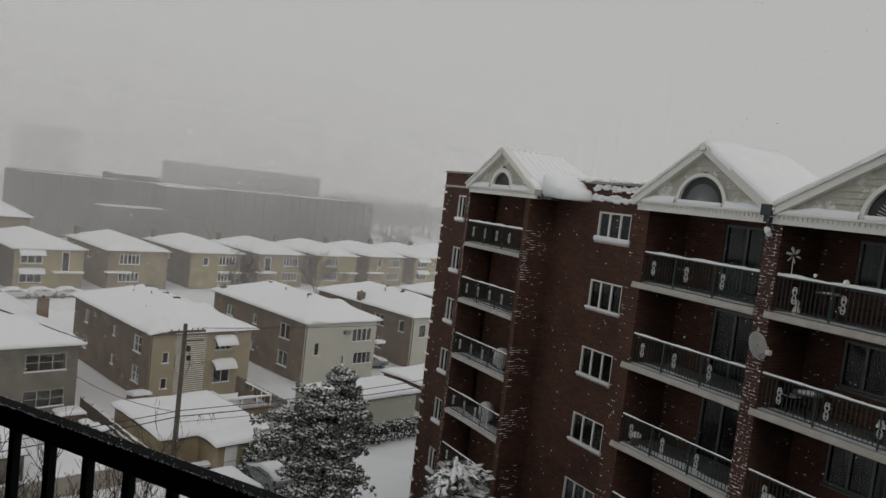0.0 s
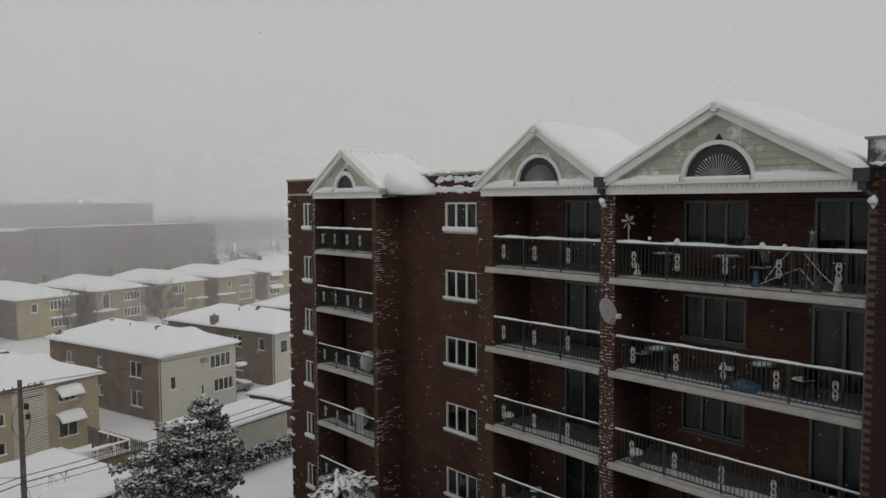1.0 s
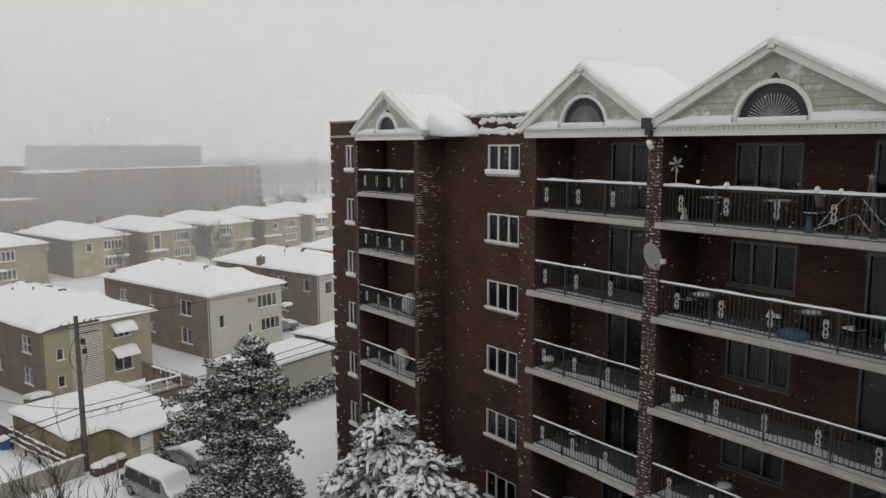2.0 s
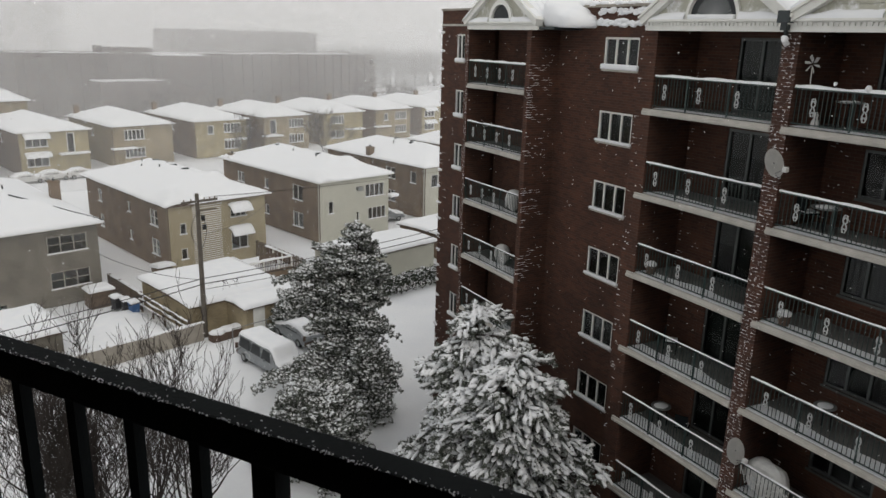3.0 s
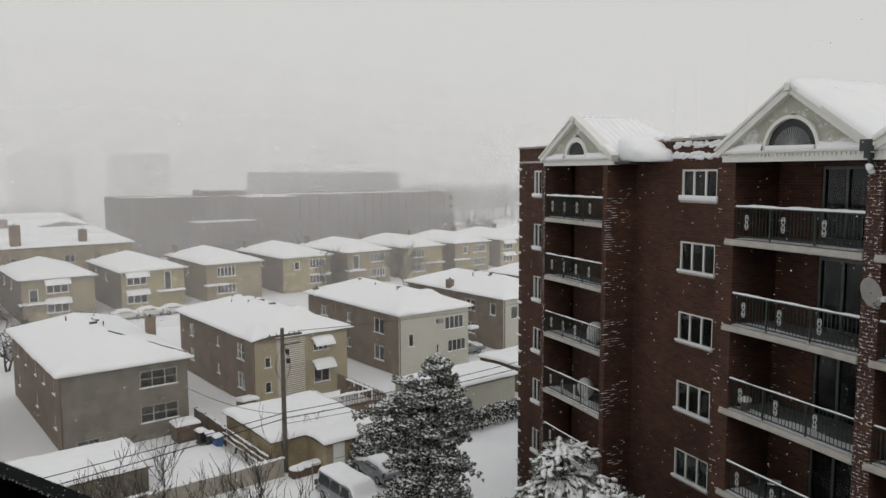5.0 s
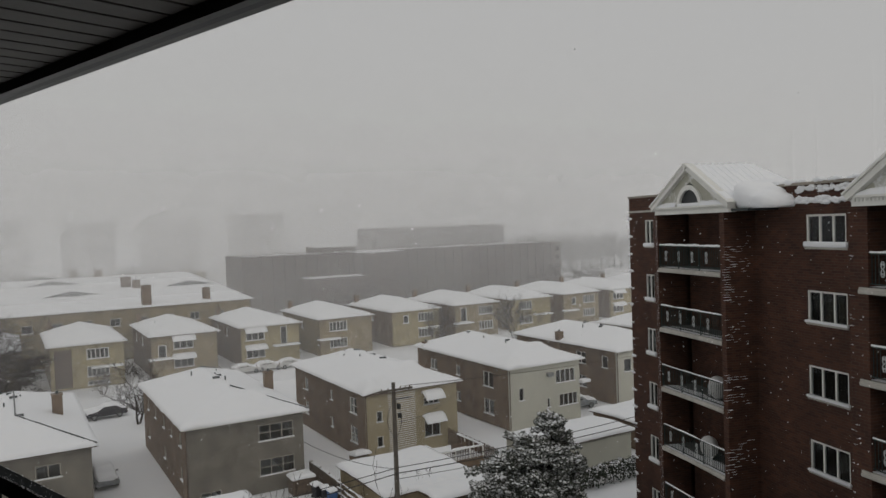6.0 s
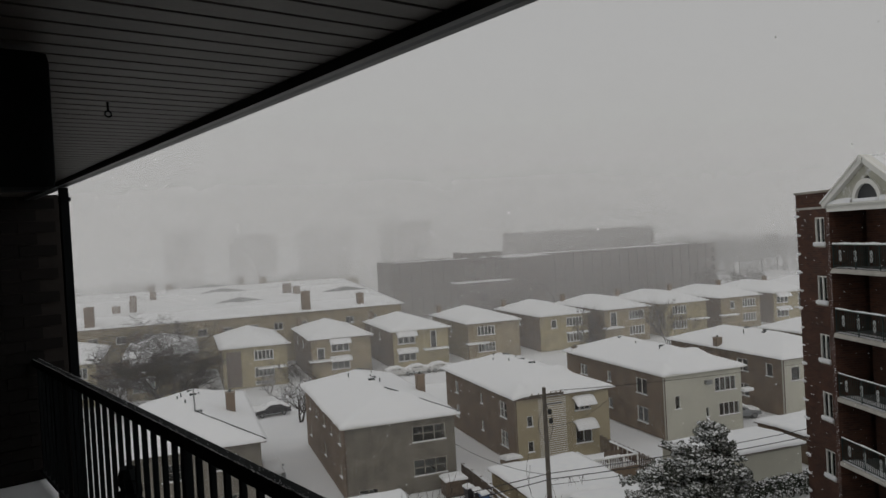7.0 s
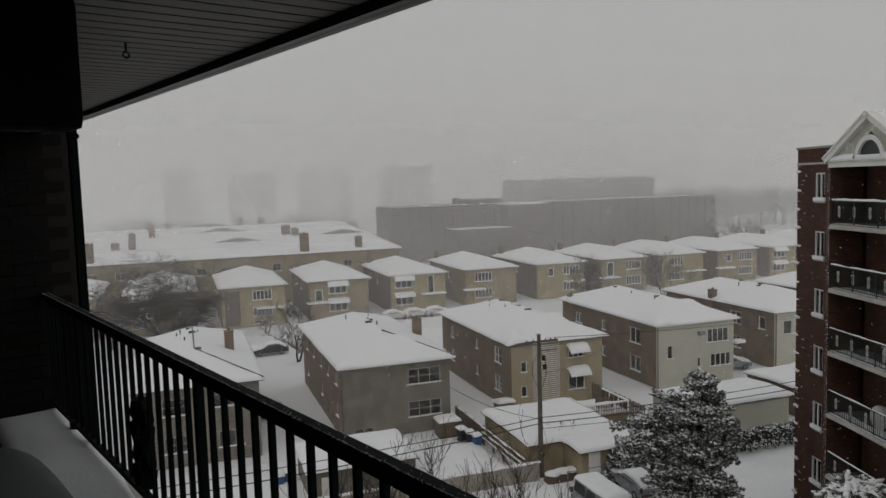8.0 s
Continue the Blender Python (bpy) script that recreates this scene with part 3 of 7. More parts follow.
def railing(v, u0, u1, z, seed, snow_top=0.05, every=1.36):
    """A balcony railing between u0 > u1: posts, balusters, scrolls, rails and the snow on the top rail."""
    global scroll_me, balu_me
    r = part("railing", boxes((v - 0.025, v + 0.025, u1, u0, z + 0.98, z + 1.02)), RAIL_GREEN, wing, "dark green metal railing with cast scrolls, snow on the rail")
    part("bottom_rail", boxes((v - 0.015, v + 0.015, u1, u0, z + 0.09, z + 0.12)), RAIL_GREEN, r)
    if balu_me is None:
        bm = boxes((-0.008, 0.008, -0.008, 0.008, 0.12, 0.98))
        balu_me = bpy.data.meshes.new("baluster")
        bm.to_mesh(balu_me)
        bm.free()
        balu_me.materials.append(RAIL_GREEN)
        bm = scroll_bm()
        scroll_me = bpy.data.meshes.new("scroll")
        bm.to_mesh(scroll_me)
        bm.free()
        scroll_me.materials.append(RAIL_SCROLL)
    n = int((u0 - u1) / 0.125)
    k_scroll = max(1, round(every / 0.125))
    for k in range(1, n):
        u = u0 - (u0 - u1) * k / n
        is_scroll = k % k_scroll == k_scroll // 2
        o = new("scroll" if is_scroll else "baluster", scroll_me if is_scroll else balu_me)
        o.parent = r
        o.location = (v, u, z + 0.55 if is_scroll else z)
    posts = int((u0 - u1) / 1.7) + 1
    for k in range(posts + 1):
        u = u0 - (u0 - u1) * k / posts
        part("post", boxes((v - 0.02, v + 0.02, u - 0.02, u + 0.02, z, z + 0.98)), RAIL_GREEN, r)
    if snow_top:
        bm = bmesh.new()
        m = int((u0 - u1) / 0.15)
        ring = []
        for k in range(m + 1):
            u = u1 + (u0 - u1) * k / m
            h = snow_top * (1 + 0.7 * noise.noise(Vector((u * 1.3, seed, 0))) + 0.3 * noise.noise(Vector((u * 5, seed, 2))))
            ring.append([bm.verts.new((v + a, u, z + 1.021 + b * max(h, 0.012))) for a, b in ((-0.035, 0), (-0.03, 0.6), (0, 1), (0.03, 0.6), (0.035, 0))])
        for p, q in zip(ring[:-1], ring[1:]):
            for a in range(4):
                bm.faces.new((p[a], q[a], q[a + 1], p[a + 1]))
        part("rail_snow", bm, SNOW, r, "ridge of snow along the top rail", True)
    return r


for i, fz in enumerate(FLOORS):
    for (v0, u0, u1) in ((0.02, -0.02, -4.715), (0.04, -5.15, -11.955), (0.74, 12.3, 7.75)):
        deep = BACK_V if v0 < 0.5 else 2.38
        part("balcony_slab", slab(v0 - (0.1 if v0 < 0.5 else 0.06), deep, u0 + (0.1 if v0 < 0.5 else 0.0), u1, fz, i), CONCRETE_SLAB, wing, "pale painted concrete balcony slab")
        # dark sheets added above and below the slab to deepen the recess's shade
        part("floor_sheet", boxes((v0 + 0.1, deep - 0.01, u1 + 0.03, u0 - 0.03, fz + 0.001, fz + 0.005)), SLAB_SHADE, wing, "dark sheet over the balcony floor")
        part("slab_underside", boxes((v0 + 0.12, deep - 0.01, u1 + 0.03, u0 - 0.03, fz - SLAB_T - 0.006, fz - SLAB_T - 0.002)), SLAB_SHADE, wing, "dark sheet under the slab for the recess's shade")
        railing(v0 + 0.06, u0 - 0.02, u1 + 0.02, fz, i * 3.7 + u0, (0.075, 0.05, 0.035, 0.035, 0.04, 0.05, 0.04)[i], 1.0 if v0 > 0.5 else 1.36)
        # thin drifted snow on the balcony floor
        bm = bmesh.new()
        nn = 14
        rows = []
        for k in range(nn + 1):
            u = u1 + 0.06 + (u0 - u1 - 0.1) * k / nn
            reach = v0 + 0.75 + 0.3 * noise.noise(Vector((u * 0.6, i, 1)))
            rows.append([bm.verts.new((a, u, fz + h)) for a, h in ((v0 + 0.0, 0.03), (v0 + 0.3, 0.035), (min(reach, deep - 0.05), 0.006))])
        for p, q in zip(rows[:-1], rows[1:]):
            for a in range(2):
                bm.faces.new((p[a], q[a], q[a + 1], p[a + 1]))
        part("floor_snow", bm, SNOW, wing, "thin drift of snow on the balcony floor", True)

# the far bay: side walls, narrow piers, back wall
part("wall", boxes((0.72, MAIN_V, 7.44, 7.74, 0, 21.19)), BRICK_RED, wing, "brick flank of the far bay streaked with snow")
part("pier", boxes((0.72, MAIN_V, 12.31, 12.5, 0, 21.19)), BRICK_RED, wing)
part("pier_face", boxes((0.708, 0.719, 12.31, 12.5, 0, 21.18)), BRICK_RED_SNOW, wing, "narrow brick face furred with snow")
vwall("wall", 2.36, 0.2, 7.74, 12.31, 0, 21.4, f_open, BRICK_RED, wing)

# the plain brick wall at the near end of the bays; its brick pieces are laid last
near_wall = part("wall", boxes((-0.11, 0.3, -30, -11.961, 0, 21.75)), MORTAR, wing, "plain red brick wall")
part("fascia", boxes((-0.16, 0.3, -30, -11.93, 21.75, 22.3)), FASCIA_DARK, wing, "dark parapet band dusted with snow")
part("coping", boxes((-0.22, 0.36, -30, -11.88, 22.3, 22.36)), METAL_GREY, wing)
snow_lumps("clinging_snow", wing, -0.16, [(-16, -12.0, 21.72, 21.8, 26), (-14.5, -12.2, 22.36, 22.38, 8)], 11, 0.08)
part("wall", boxes((0.3, BACK_V, -12.2, -11.962, 0, 21.4)), BRICK_RED, wing)


def gable(u0, u1, zb, zp, v, depth, arch_r, name, seams=False, seed=1.0, back_drop=1.2):
    """A pedimented gable: cornice with dentils, clapboards, a fan louvre in a white arch, rakes and a snowy roof behind."""
    um, w = (u0 + u1) / 2, abs(u0 - u1)
    g = part(name, boxes((v, v + 0.35, u1, u0, zb, zb + 0.26)), TRIM_WHITE, wing, "white cornice and gable with snow on its ledges")
    part("cornice_ledge", boxes((v - 0.1, v + 0.3, u1 - 0.04, u0 + 0.04, zb + 0.26, zb + 0.32)), TRIM_WHITE, g)
    dentil_me = None
    u = u1 + 0.05
    while u < u0 - 0.08:
        if dentil_me is None:
            first = part("dentil", boxes((v - 0.03, v - 0.002, 0, 0.07, zb + 0.14, zb + 0.22)), TRIM_WHITE, g)
            dentil_me, first.location = first.data, (0, u, 0)
        else:
            o = new("dentil", dentil_me)
            o.parent, o.location = g, (0, u, 0)
        u += 0.14
    zt = zb + 0.32
    slope = (zp - zt) / (w / 2)
    # clapboards
    step = 0.17
    z = zt
    while z < zp - 0.1:
        z2 = min(z + step, zp - 0.06)
        a, b = w / 2 - (z - zt) / slope, w / 2 - (z2 - zt) / slope
        hole = []
        for zz in (z, z2):
            d = zz - zt
            hole.append(math.sqrt(arch_r**2 - d**2) if d < arch_r else 0.0)
        for s in (-1, 1):
            if hole[0] <= 0 and s == 1:
                continue
            bm = bmesh.new()
            if hole[0] > 0:
                pts = [(s * hole[0], z), (s * a, z), (s * b, z2), (s * hole[1], z2)]
            else:
                pts = [(-a, z), (a, z), (b, z2), (-b, z2)]
            f = [bm.verts.new((v + (0.055 if zz == z else 0.08), um + uu, zz)) for uu, zz in pts]
            k = [bm.verts.new((v + 0.2, um + uu, zz)) for uu, zz in pts]
            bm.faces.new(f)
            bm.faces.new(k[::-1])
            for q in range(4):
                bm.faces.new((f[q], k[q], k[(q + 1) % 4], f[(q + 1) % 4]))
            bmesh.ops.recalc_face_normals(bm, faces=bm.faces[:])
            part("clapboard", bm, SIDING, g)
        z = z2
    # arch trim, louvre fan
    inner = 0.78 if seams else 0.89
    bm = bmesh.new()
    n = 20
    ring = []
    for k in range(n + 1):
        a = math.pi * k / n
        ring.append([bm.verts.new((vv, um + rr * math.cos(a), zt + rr * math.sin(a))) for vv, rr in ((v - 0.02, arch_r), (v - 0.02, arch_r * inner), (v + 0.14, arch_r * inner), (v + 0.14, arch_r))])
    for p, q in zip(ring[:-1], ring[1:]):
        for a in range(4):
            bm.faces.new((p[a], p[(a + 1) % 4], q[(a + 1) % 4], q[a]))
    bmesh.ops.recalc_face_normals(bm, faces=bm.faces[:])
    part("arch_trim", bm, TRIM_WHITE, g, "white arched trim with snow")
    bm = bmesh.new()
    c = bm.verts.new((v + 0.1, um, zt))
    arc = [bm.verts.new((v + 0.1, um + arch_r * (inner + 0.02) * math.cos(math.pi * k / n), zt + arch_r * (inner + 0.02) * math.sin(math.pi * k / n))) for k in range(n + 1)]
    for a, b in zip(arc[:-1], arc[1:]):
        bm.faces.new((c, b, a))
    fan = part("fan_louvre", bm, DARK, g, "dark half-round fan louvre")
    if not seams:
        bm = bmesh.new()
        for k in range(1, 24):
            a = math.pi * k / 24
            cyl(bm, (v + 0.085, um + 0.1 * math.cos(a), zt + 0.1 * math.sin(a)), (v + 0.085, um + arch_r * 0.66 * math.cos(a), zt + arch_r * 0.66 * math.sin(a)), 0.006, 0.011, 5)
        part("fan_rib", bm, RAIL_SCROLL, fan)
    bm = rounded(v - 0.08, v + 0.1, um - arch_r * 0.85, um + arch_r * 0.85, zt - 0.01, zt + 0.13, 0.04)
    for q in bm.verts:
        q.co.z += 0.05 * noise.noise(Vector((q.co.y * 3, seed, 0))) if q.co.z > zt + 0.05 else 0
    part("ledge_snow", bm, SNOW, g, "", True)
    # snow drifted along the cornice ledge
    for s in (-1, 1):
        bm = bmesh.new()
        prof = []
        for k in range(13):
            d = arch_r * 0.98 + (w / 2 - arch_r) * k / 12
            h = (0.2 + 0.05 * noise.noise(Vector((d * 2, seed, s)))) * (1 - (k / 12) ** 3 * 0.8)
            prof.append([bm.verts.new((vv, um + s * d, zz)) for vv, zz in ((v - 0.09, zt - 0.01), (v - 0.08, zt + h * 0.45), (v - 0.01, zt + h), (v + 0.07, zt + h), (v + 0.07, zt - 0.01))])
        for p, q in zip(prof[:-1], prof[1:]):
            for a in range(4):
                bm.faces.new((p[a], p[a + 1], q[a + 1], q[a]) if s > 0 else (p[a], q[a], q[a + 1], p[a + 1]))
        part("ledge_snow", bm, SNOW, g, "", True)
    # rake boards
    for s in (-1, 1):
        bm = bmesh.new()
        e0, e1 = Vector((0, um + s * (w / 2 + 0.12), zt - 0.03)), Vector((0, um, zp + 0.03))
        nrm = Vector((0, s * (zp - zt), w / 2)).normalized()
        for t0, t1, va, vb in ((0.0, 0.2, v - 0.14, v + 0.2), (0.2, 0.27, v - 0.2, v + 0.2)):
            quad = [e0 - nrm * 0.0 + nrm * (t0 - 0.14), e1 + nrm * (t0 - 0.14), e1 + nrm * (t1 - 0.14), e0 + nrm * (t1 - 0.14)]
            f = [bm.verts.new((va, q.y, q.z)) for q in quad]
            k = [bm.verts.new((vb, q.y, q.z)) for q in quad]
            bm.faces.new(f)
            bm.faces.new(k[::-1])
            for q in range(4):
                bm.faces.new((f[q], k[q], k[(q + 1) % 4], f[(q + 1) % 4]))
        bmesh.ops.recalc_face_normals(bm, faces=bm.faces[:])
        part("rake_board", bm, TRIM_WHITE, g)
    cap = rounded(v - 0.23, v - 0.05, um - 0.09, um + 0.09, zp - 0.08, zp + 0.16, 0.03)
    part("finial_block", cap, TRIM_WHITE, g)
    # roof with its snow; the ridge runs inwards and the far end is hipped
    def zf(x, y):
        d = abs(y - um) / (w / 2 + 0.1)
        top = zp + 0.1 - (zp - zt) * d
        hip = zp + 0.1 - max(0.0, x - (v + depth - back_drop)) / back_drop * (zp - zt) * 0.85
        return min(top, hip)
    bm = bmesh.new()
    xa, xb, ya, yb = v - 0.2, v + depth, u1 - 0.1, u0 + 0.1
    xs = [xa, v + depth - back_drop, xb]
    ys = [ya, um, yb]
    gv = [[bm.verts.new((x, y, zf(x, y))) for y in ys] for x in xs]
    for i in range(2):
        for j in range(2):
            bm.faces.new((gv[i][j], gv[i + 1][j], gv[i + 1][j + 1], gv[i][j + 1]))
    roof = part("roof", bm, ROOF_METAL, g, "standing-seam metal roof under snow")
    if seams:
        bm = bmesh.new()
        x = xa + 0.1
        while x < v + depth - back_drop:
            for s, ye in ((-1, ya), (1, yb)):
                a, b = Vector((x, um, zf(x, um) + 0.05)), Vector((x, ye, zf(x, ye) + 0.05))
                cyl(bm, a, b, 0.03, 0.03, 4)
            x += 0.33
        part("seam", bm, SNOW, roof)
        snow_sheet("roof_snow", xa + 0.02, xb, ya + 0.02, yb - 0.02, zf, 0.05, g, 0.15, 0.2, seed, 0.015, "thin snow over the metal seams")
    else:
        snow_sheet("roof_snow", xa + 0.02, xb, ya + 0.02, yb - 0.02, zf, 0.24, g, 0.22, 0.5, seed, 0.06, "thick wind-shaped snow on the gable roof")
    return g


gable(0.14, -4.98, 21.17, 23.2, -0.2, 4.6, 0.98, "gable", seed=2.0)
gable(-5.02, -11.85, 21.17, 23.28, -0.2, 5.2, 1.03, "gable", seed=5.0)
gable(12.45, 7.1, 21.17, 23.15, 0.7, 4.4, 0.9, "gable", True, 9.0)
# the deep drift that slid off the far gable
bm = bmesh.new()
bmesh.ops.create_icosphere(bm, subdivisions=4, radius=1, matrix=Matrix.Diagonal((1, 1, 1, 1)))
for w in bm.verts:
    # a slumped wedge: full against the roof, thinning away from it
    c = Vector([math.copysign(abs(q) ** 0.6, q) for q in w.co])
    k = (c.y + 1) / 2
    w.co = Vector((2.35 + 1.45 * c.x, 6.35 + 1.15 * c.y, 21.3 + (0.25 + 0.62 * k) * (c.z + 0.6)))
    w.co += 0.16 * noise.noise_vector(w.co * 1.1) + 0.07 * noise.noise_vector(w.co * 2.7)
    w.co.z = max(w.co.z, 21.28)
part("roof_drift", bm, SNOW, wing, "heavy drift of snow beside the gable roof", True)
part("drip_edge", boxes((0.8, 3.4, 6.1, 7.43, 21.2, 21.3)), GUTTER, wing)
# leader heads and downspouts at the valleys
for u in (-4.93, -11.9):
    bm = bmesh.new()
    box(bm, -0.42, -0.12, u - 0.17, u + 0.17, 21.38, 21.68)
    box(bm, -0.36, -0.16, u - 0.09, u + 0.09, 21.2, 21.38)
    cyl(bm, (-0.26, u, 21.25), (-0.1, u - (0.0 if u > -6 else 0.25), 20.85), 0.06, 0.05, 8)
    part("leader_head", bm, GUTTER, wing, "dark metal rain leader head")
    bm = bmesh.new()
    for dz, dv, s in ((20.98, -0.24, 0.09), (20.87, -0.16, 0.07)):
        bmesh.ops.create_icosphere(bm, subdivisions=2, radius=s, matrix=Matrix.Translation((dv, u - (0.0 if u > -6 else 0.2), dz)))
    for w in bm.verts:
        w.co += 0.05 * noise.noise_vector(w.co * 9)
    part("snow_clump", bm, SNOW, wing, "", True)
# roof snow of the main block
snow_sheet("roof_snow", 2.6, 15.6, -29, 17.0, lambda x, y: 21.5, 0.35, wing, 1.0, 0.8, 4.0, 0.08, "snow on the flat roof")

# ---- the balcony on which the camera stands; its frame: x out of the building, y along the rail ----
OWN_M = pose(0, 0, 0, 0, 0, 18.82)
RAIL_Z, OWN_FLOOR, OWN_CEIL = 20.155, 19.07, 21.54
own = empty("home_building", OWN_M, "top-floor balcony of a brick block with dark railing and ribbed soffit", "building")
Q_END = 9.4
part("balcony_slab", boxes((-2.3, 0.08, -9, Q_END, OWN_FLOOR - 0.22, OWN_FLOOR)), CONCRETE_SLAB, own)
part("wall", boxes((-2.7, -2.301, -9.4, Q_END + 0.4, 0, 21.79)), BRICK_RED, own, "brick house wall behind the balcony")
part("wall", boxes((-2.3, 0.0, -9.4, -9.001, 0, 21.79)), BRICK_RED, own)
end_wall = part("wall", boxes((-2.3, 0.27, Q_END + 0.02, Q_END + 0.4, 0, 21.565)), MORTAR_DARK, own, "brick wall closing the end of the balcony, coloured near black")
# unseen masses of this block, lengthened to cut the sky light on the wing
part("wall", boxes((-14, -2.7, -45, Q_END + 0.4, 0, 21.53)), BRICK_RED, own)
part("wall", boxes((-2.69, 0.05, -45, -9.41, 0, 23.5)), BRICK_RED, own)
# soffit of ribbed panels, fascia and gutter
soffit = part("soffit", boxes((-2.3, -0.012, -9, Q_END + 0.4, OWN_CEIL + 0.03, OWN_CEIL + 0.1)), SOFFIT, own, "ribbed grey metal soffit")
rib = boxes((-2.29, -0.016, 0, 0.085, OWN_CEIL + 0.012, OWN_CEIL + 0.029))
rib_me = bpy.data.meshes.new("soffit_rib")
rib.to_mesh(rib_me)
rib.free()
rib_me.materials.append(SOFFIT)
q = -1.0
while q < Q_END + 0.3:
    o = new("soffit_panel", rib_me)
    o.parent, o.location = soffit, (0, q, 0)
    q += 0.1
part("fascia", boxes((-0.012, 0.014, -9, Q_END + 0.5, OWN_CEIL - 0.02, OWN_CEIL + 0.25)), GUTTER, own, "dark metal fascia")
bm = bmesh.new()
prof = [(0.014, OWN_CEIL - 0.004), (0.05, OWN_CEIL - 0.014), (0.077, OWN_CEIL - 0.013), (0.092, OWN_CEIL + 0.04), (0.095, OWN_CEIL + 0.12), (0.014, OWN_CEIL + 0.12)]
ra = [bm.verts.new((a, -9, b)) for a, b in prof]
rb = [bm.verts.new((a, Q_END + 0.5, b)) for a, b in prof]
for k in range(6):
    bm.faces.new((ra[k], ra[(k + 1) % 6], rb[(k + 1) % 6], rb[k]))
bm.faces.new(ra[::-1])
bm.faces.new(rb)
bmesh.ops.recalc_face_normals(bm, faces=bm.faces[:])
part("gutter", bm, GUTTER, own, "dark rain gutter")
part("roof", boxes((-14, 0.3, -9.4, Q_END + 0.6, OWN_CEIL + 0.26, OWN_CEIL + 0.4)), CONCRETE, own)
bm = bmesh.new()
box(bm, 0.022, 0.078, 8.17, 8.24, 0.5, OWN_CEIL - 0.02)
box(bm, 0.021, 0.088, 8.15, 8.26, OWN_CEIL - 0.12, OWN_CEIL - 0.09)
part("downspout", bm, RAIL_BLACK, own, "square dark downspout")
# hook in the soffit
bm = bmesh.new()
cyl(bm, (0, 0, 0.012), (0, 0, -0.02), 0.004, 0.004, 6)
for k in range(12):
    a, b = k * math.pi / 6, (k + 1) * math.pi / 6
    cyl(bm, (0.011 * math.sin(a), 0, -0.031 + 0.011 * math.cos(a)), (0.011 * math.sin(b), 0, -0.031 + 0.011 * math.cos(b)), 0.003, 0.003, 5)
hook = part("hook", bm, RAIL_BLACK, own, "black screw hook")
hook.location = (-0.435, 5.01, OWN_CEIL)

# no known part: dark box placed to fill a dark corner of the camera's view
part("dark_filler_box", rounded(-2.28, -0.75, 4.3, 4.42, OWN_CEIL - 0.36, OWN_CEIL - 0.002, 0.03), RAIL_BLACK, own, "dark box added under the soffit")

# railing
orail = part("railing", rounded(-0.034, 0.02, -9, Q_END, RAIL_Z - 0.066, RAIL_Z, 0.006), RAIL_BLACK, own, "black metal railing rimed with snow")
part("bottom_rail", boxes((-0.025, 0.012, -9, Q_END, OWN_FLOOR + 0.1, OWN_FLOOR + 0.135)), RAIL_BLACK, orail)
bm = boxes((-0.019, 0.006, -0.0125, 0.0125, OWN_FLOOR + 0.136, RAIL_Z - 0.067))
ob_me = bpy.data.meshes.new("baluster")
bm.to_mesh(ob_me)
bm.free()
ob_me.materials.append(RAIL_BLACK)
k = 0
q = 5.69 - 0.1635 * 54
while q < Q_END - 0.05:
    if k % 18 == 0:
        part("post", boxes((-0.027, 0.013, q - 0.025, q + 0.025, OWN_FLOOR, RAIL_Z - 0.067)), RAIL_BLACK, orail)
    else:
        o = new("baluster", ob_me)
        o.parent, o.location = orail, (0, q, 0)
    q += 0.1635
    k += 1
# rime along the edges of the top rail
bm = bmesh.new()
rr = random.Random(4)
for k in range(3600):
    qq = rr.uniform(0.5, Q_END)
    edge = rr.random()
    pp = 0.0175 + rr.gauss(0, 0.0018) if edge < 0.25 else -0.03 + rr.gauss(0, 0.0025) if edge < 0.88 else rr.uniform(-0.03, 0.018)
    s = rr.uniform(0.0003, 0.0011)
    box(bm, -s, s, -s, s, -s, s, Matrix.Translation((pp, qq, RAIL_Z + s * 0.4)) @ Euler((rr.random() * 3, rr.random() * 3, 0)).to_matrix().to_4x4() @ Matrix.Diagonal((1, rr.uniform(1, 2.6), 0.7, 1)))
part("rime", bm, SNOW, orail, "grains of frozen snow")["kind"] = "stuff"
# a scroll on the rail, and the snow bank on the floor
bm = scroll_bm()
bm.transform(Matrix.Diagonal((2.6, 1.7, 1.15, 1)))
s = part("scroll", bm, RAIL_BLACK, orail, "cast scroll ornament")
s.location = (-0.006, 6.69, OWN_FLOOR + 0.44)
part("floor_sheet", boxes((-2.29, -0.06, -8.99, Q_END - 0.01, OWN_FLOOR + 0.001, OWN_FLOOR + 0.012)), FLOOR_DARK, own, "dark sheet over the balcony floor")
snow_sheet("floor_snow", -0.5, 0.0, 2.2, Q_END - 0.02, lambda x, y: OWN_FLOOR + 0.012, 0.07, own, 0.07, 0.3, 1.5, 0.03, "snow drifted along the foot of the railing")
# a low mound of unknown kind, its dim tone put into a dark colour
mound_root = empty("dark_floor_mound", OWN_M @ pose(-1.3, 6.5, OWN_FLOOR + 0.012), "smooth low mound on the balcony, coloured dark", "bench")
bm = bmesh.new()
bmesh.ops.create_icosphere(bm, subdivisions=4, radius=1)
for w in bm.verts:
    c = Vector([math.copysign(abs(q) ** 0.55, q) for q in w.co])
    w.co = Vector((0.95 * c.x, 1.5 * c.y, max(0.0, 0.36 * c.z))) + 0.05 * noise.noise_vector(w.co * 1.6)
    w.co.z = max(0.0, w.co.z)
part("cover", bm, MOUND_DARK, mound_root, "dark mound surface", True)


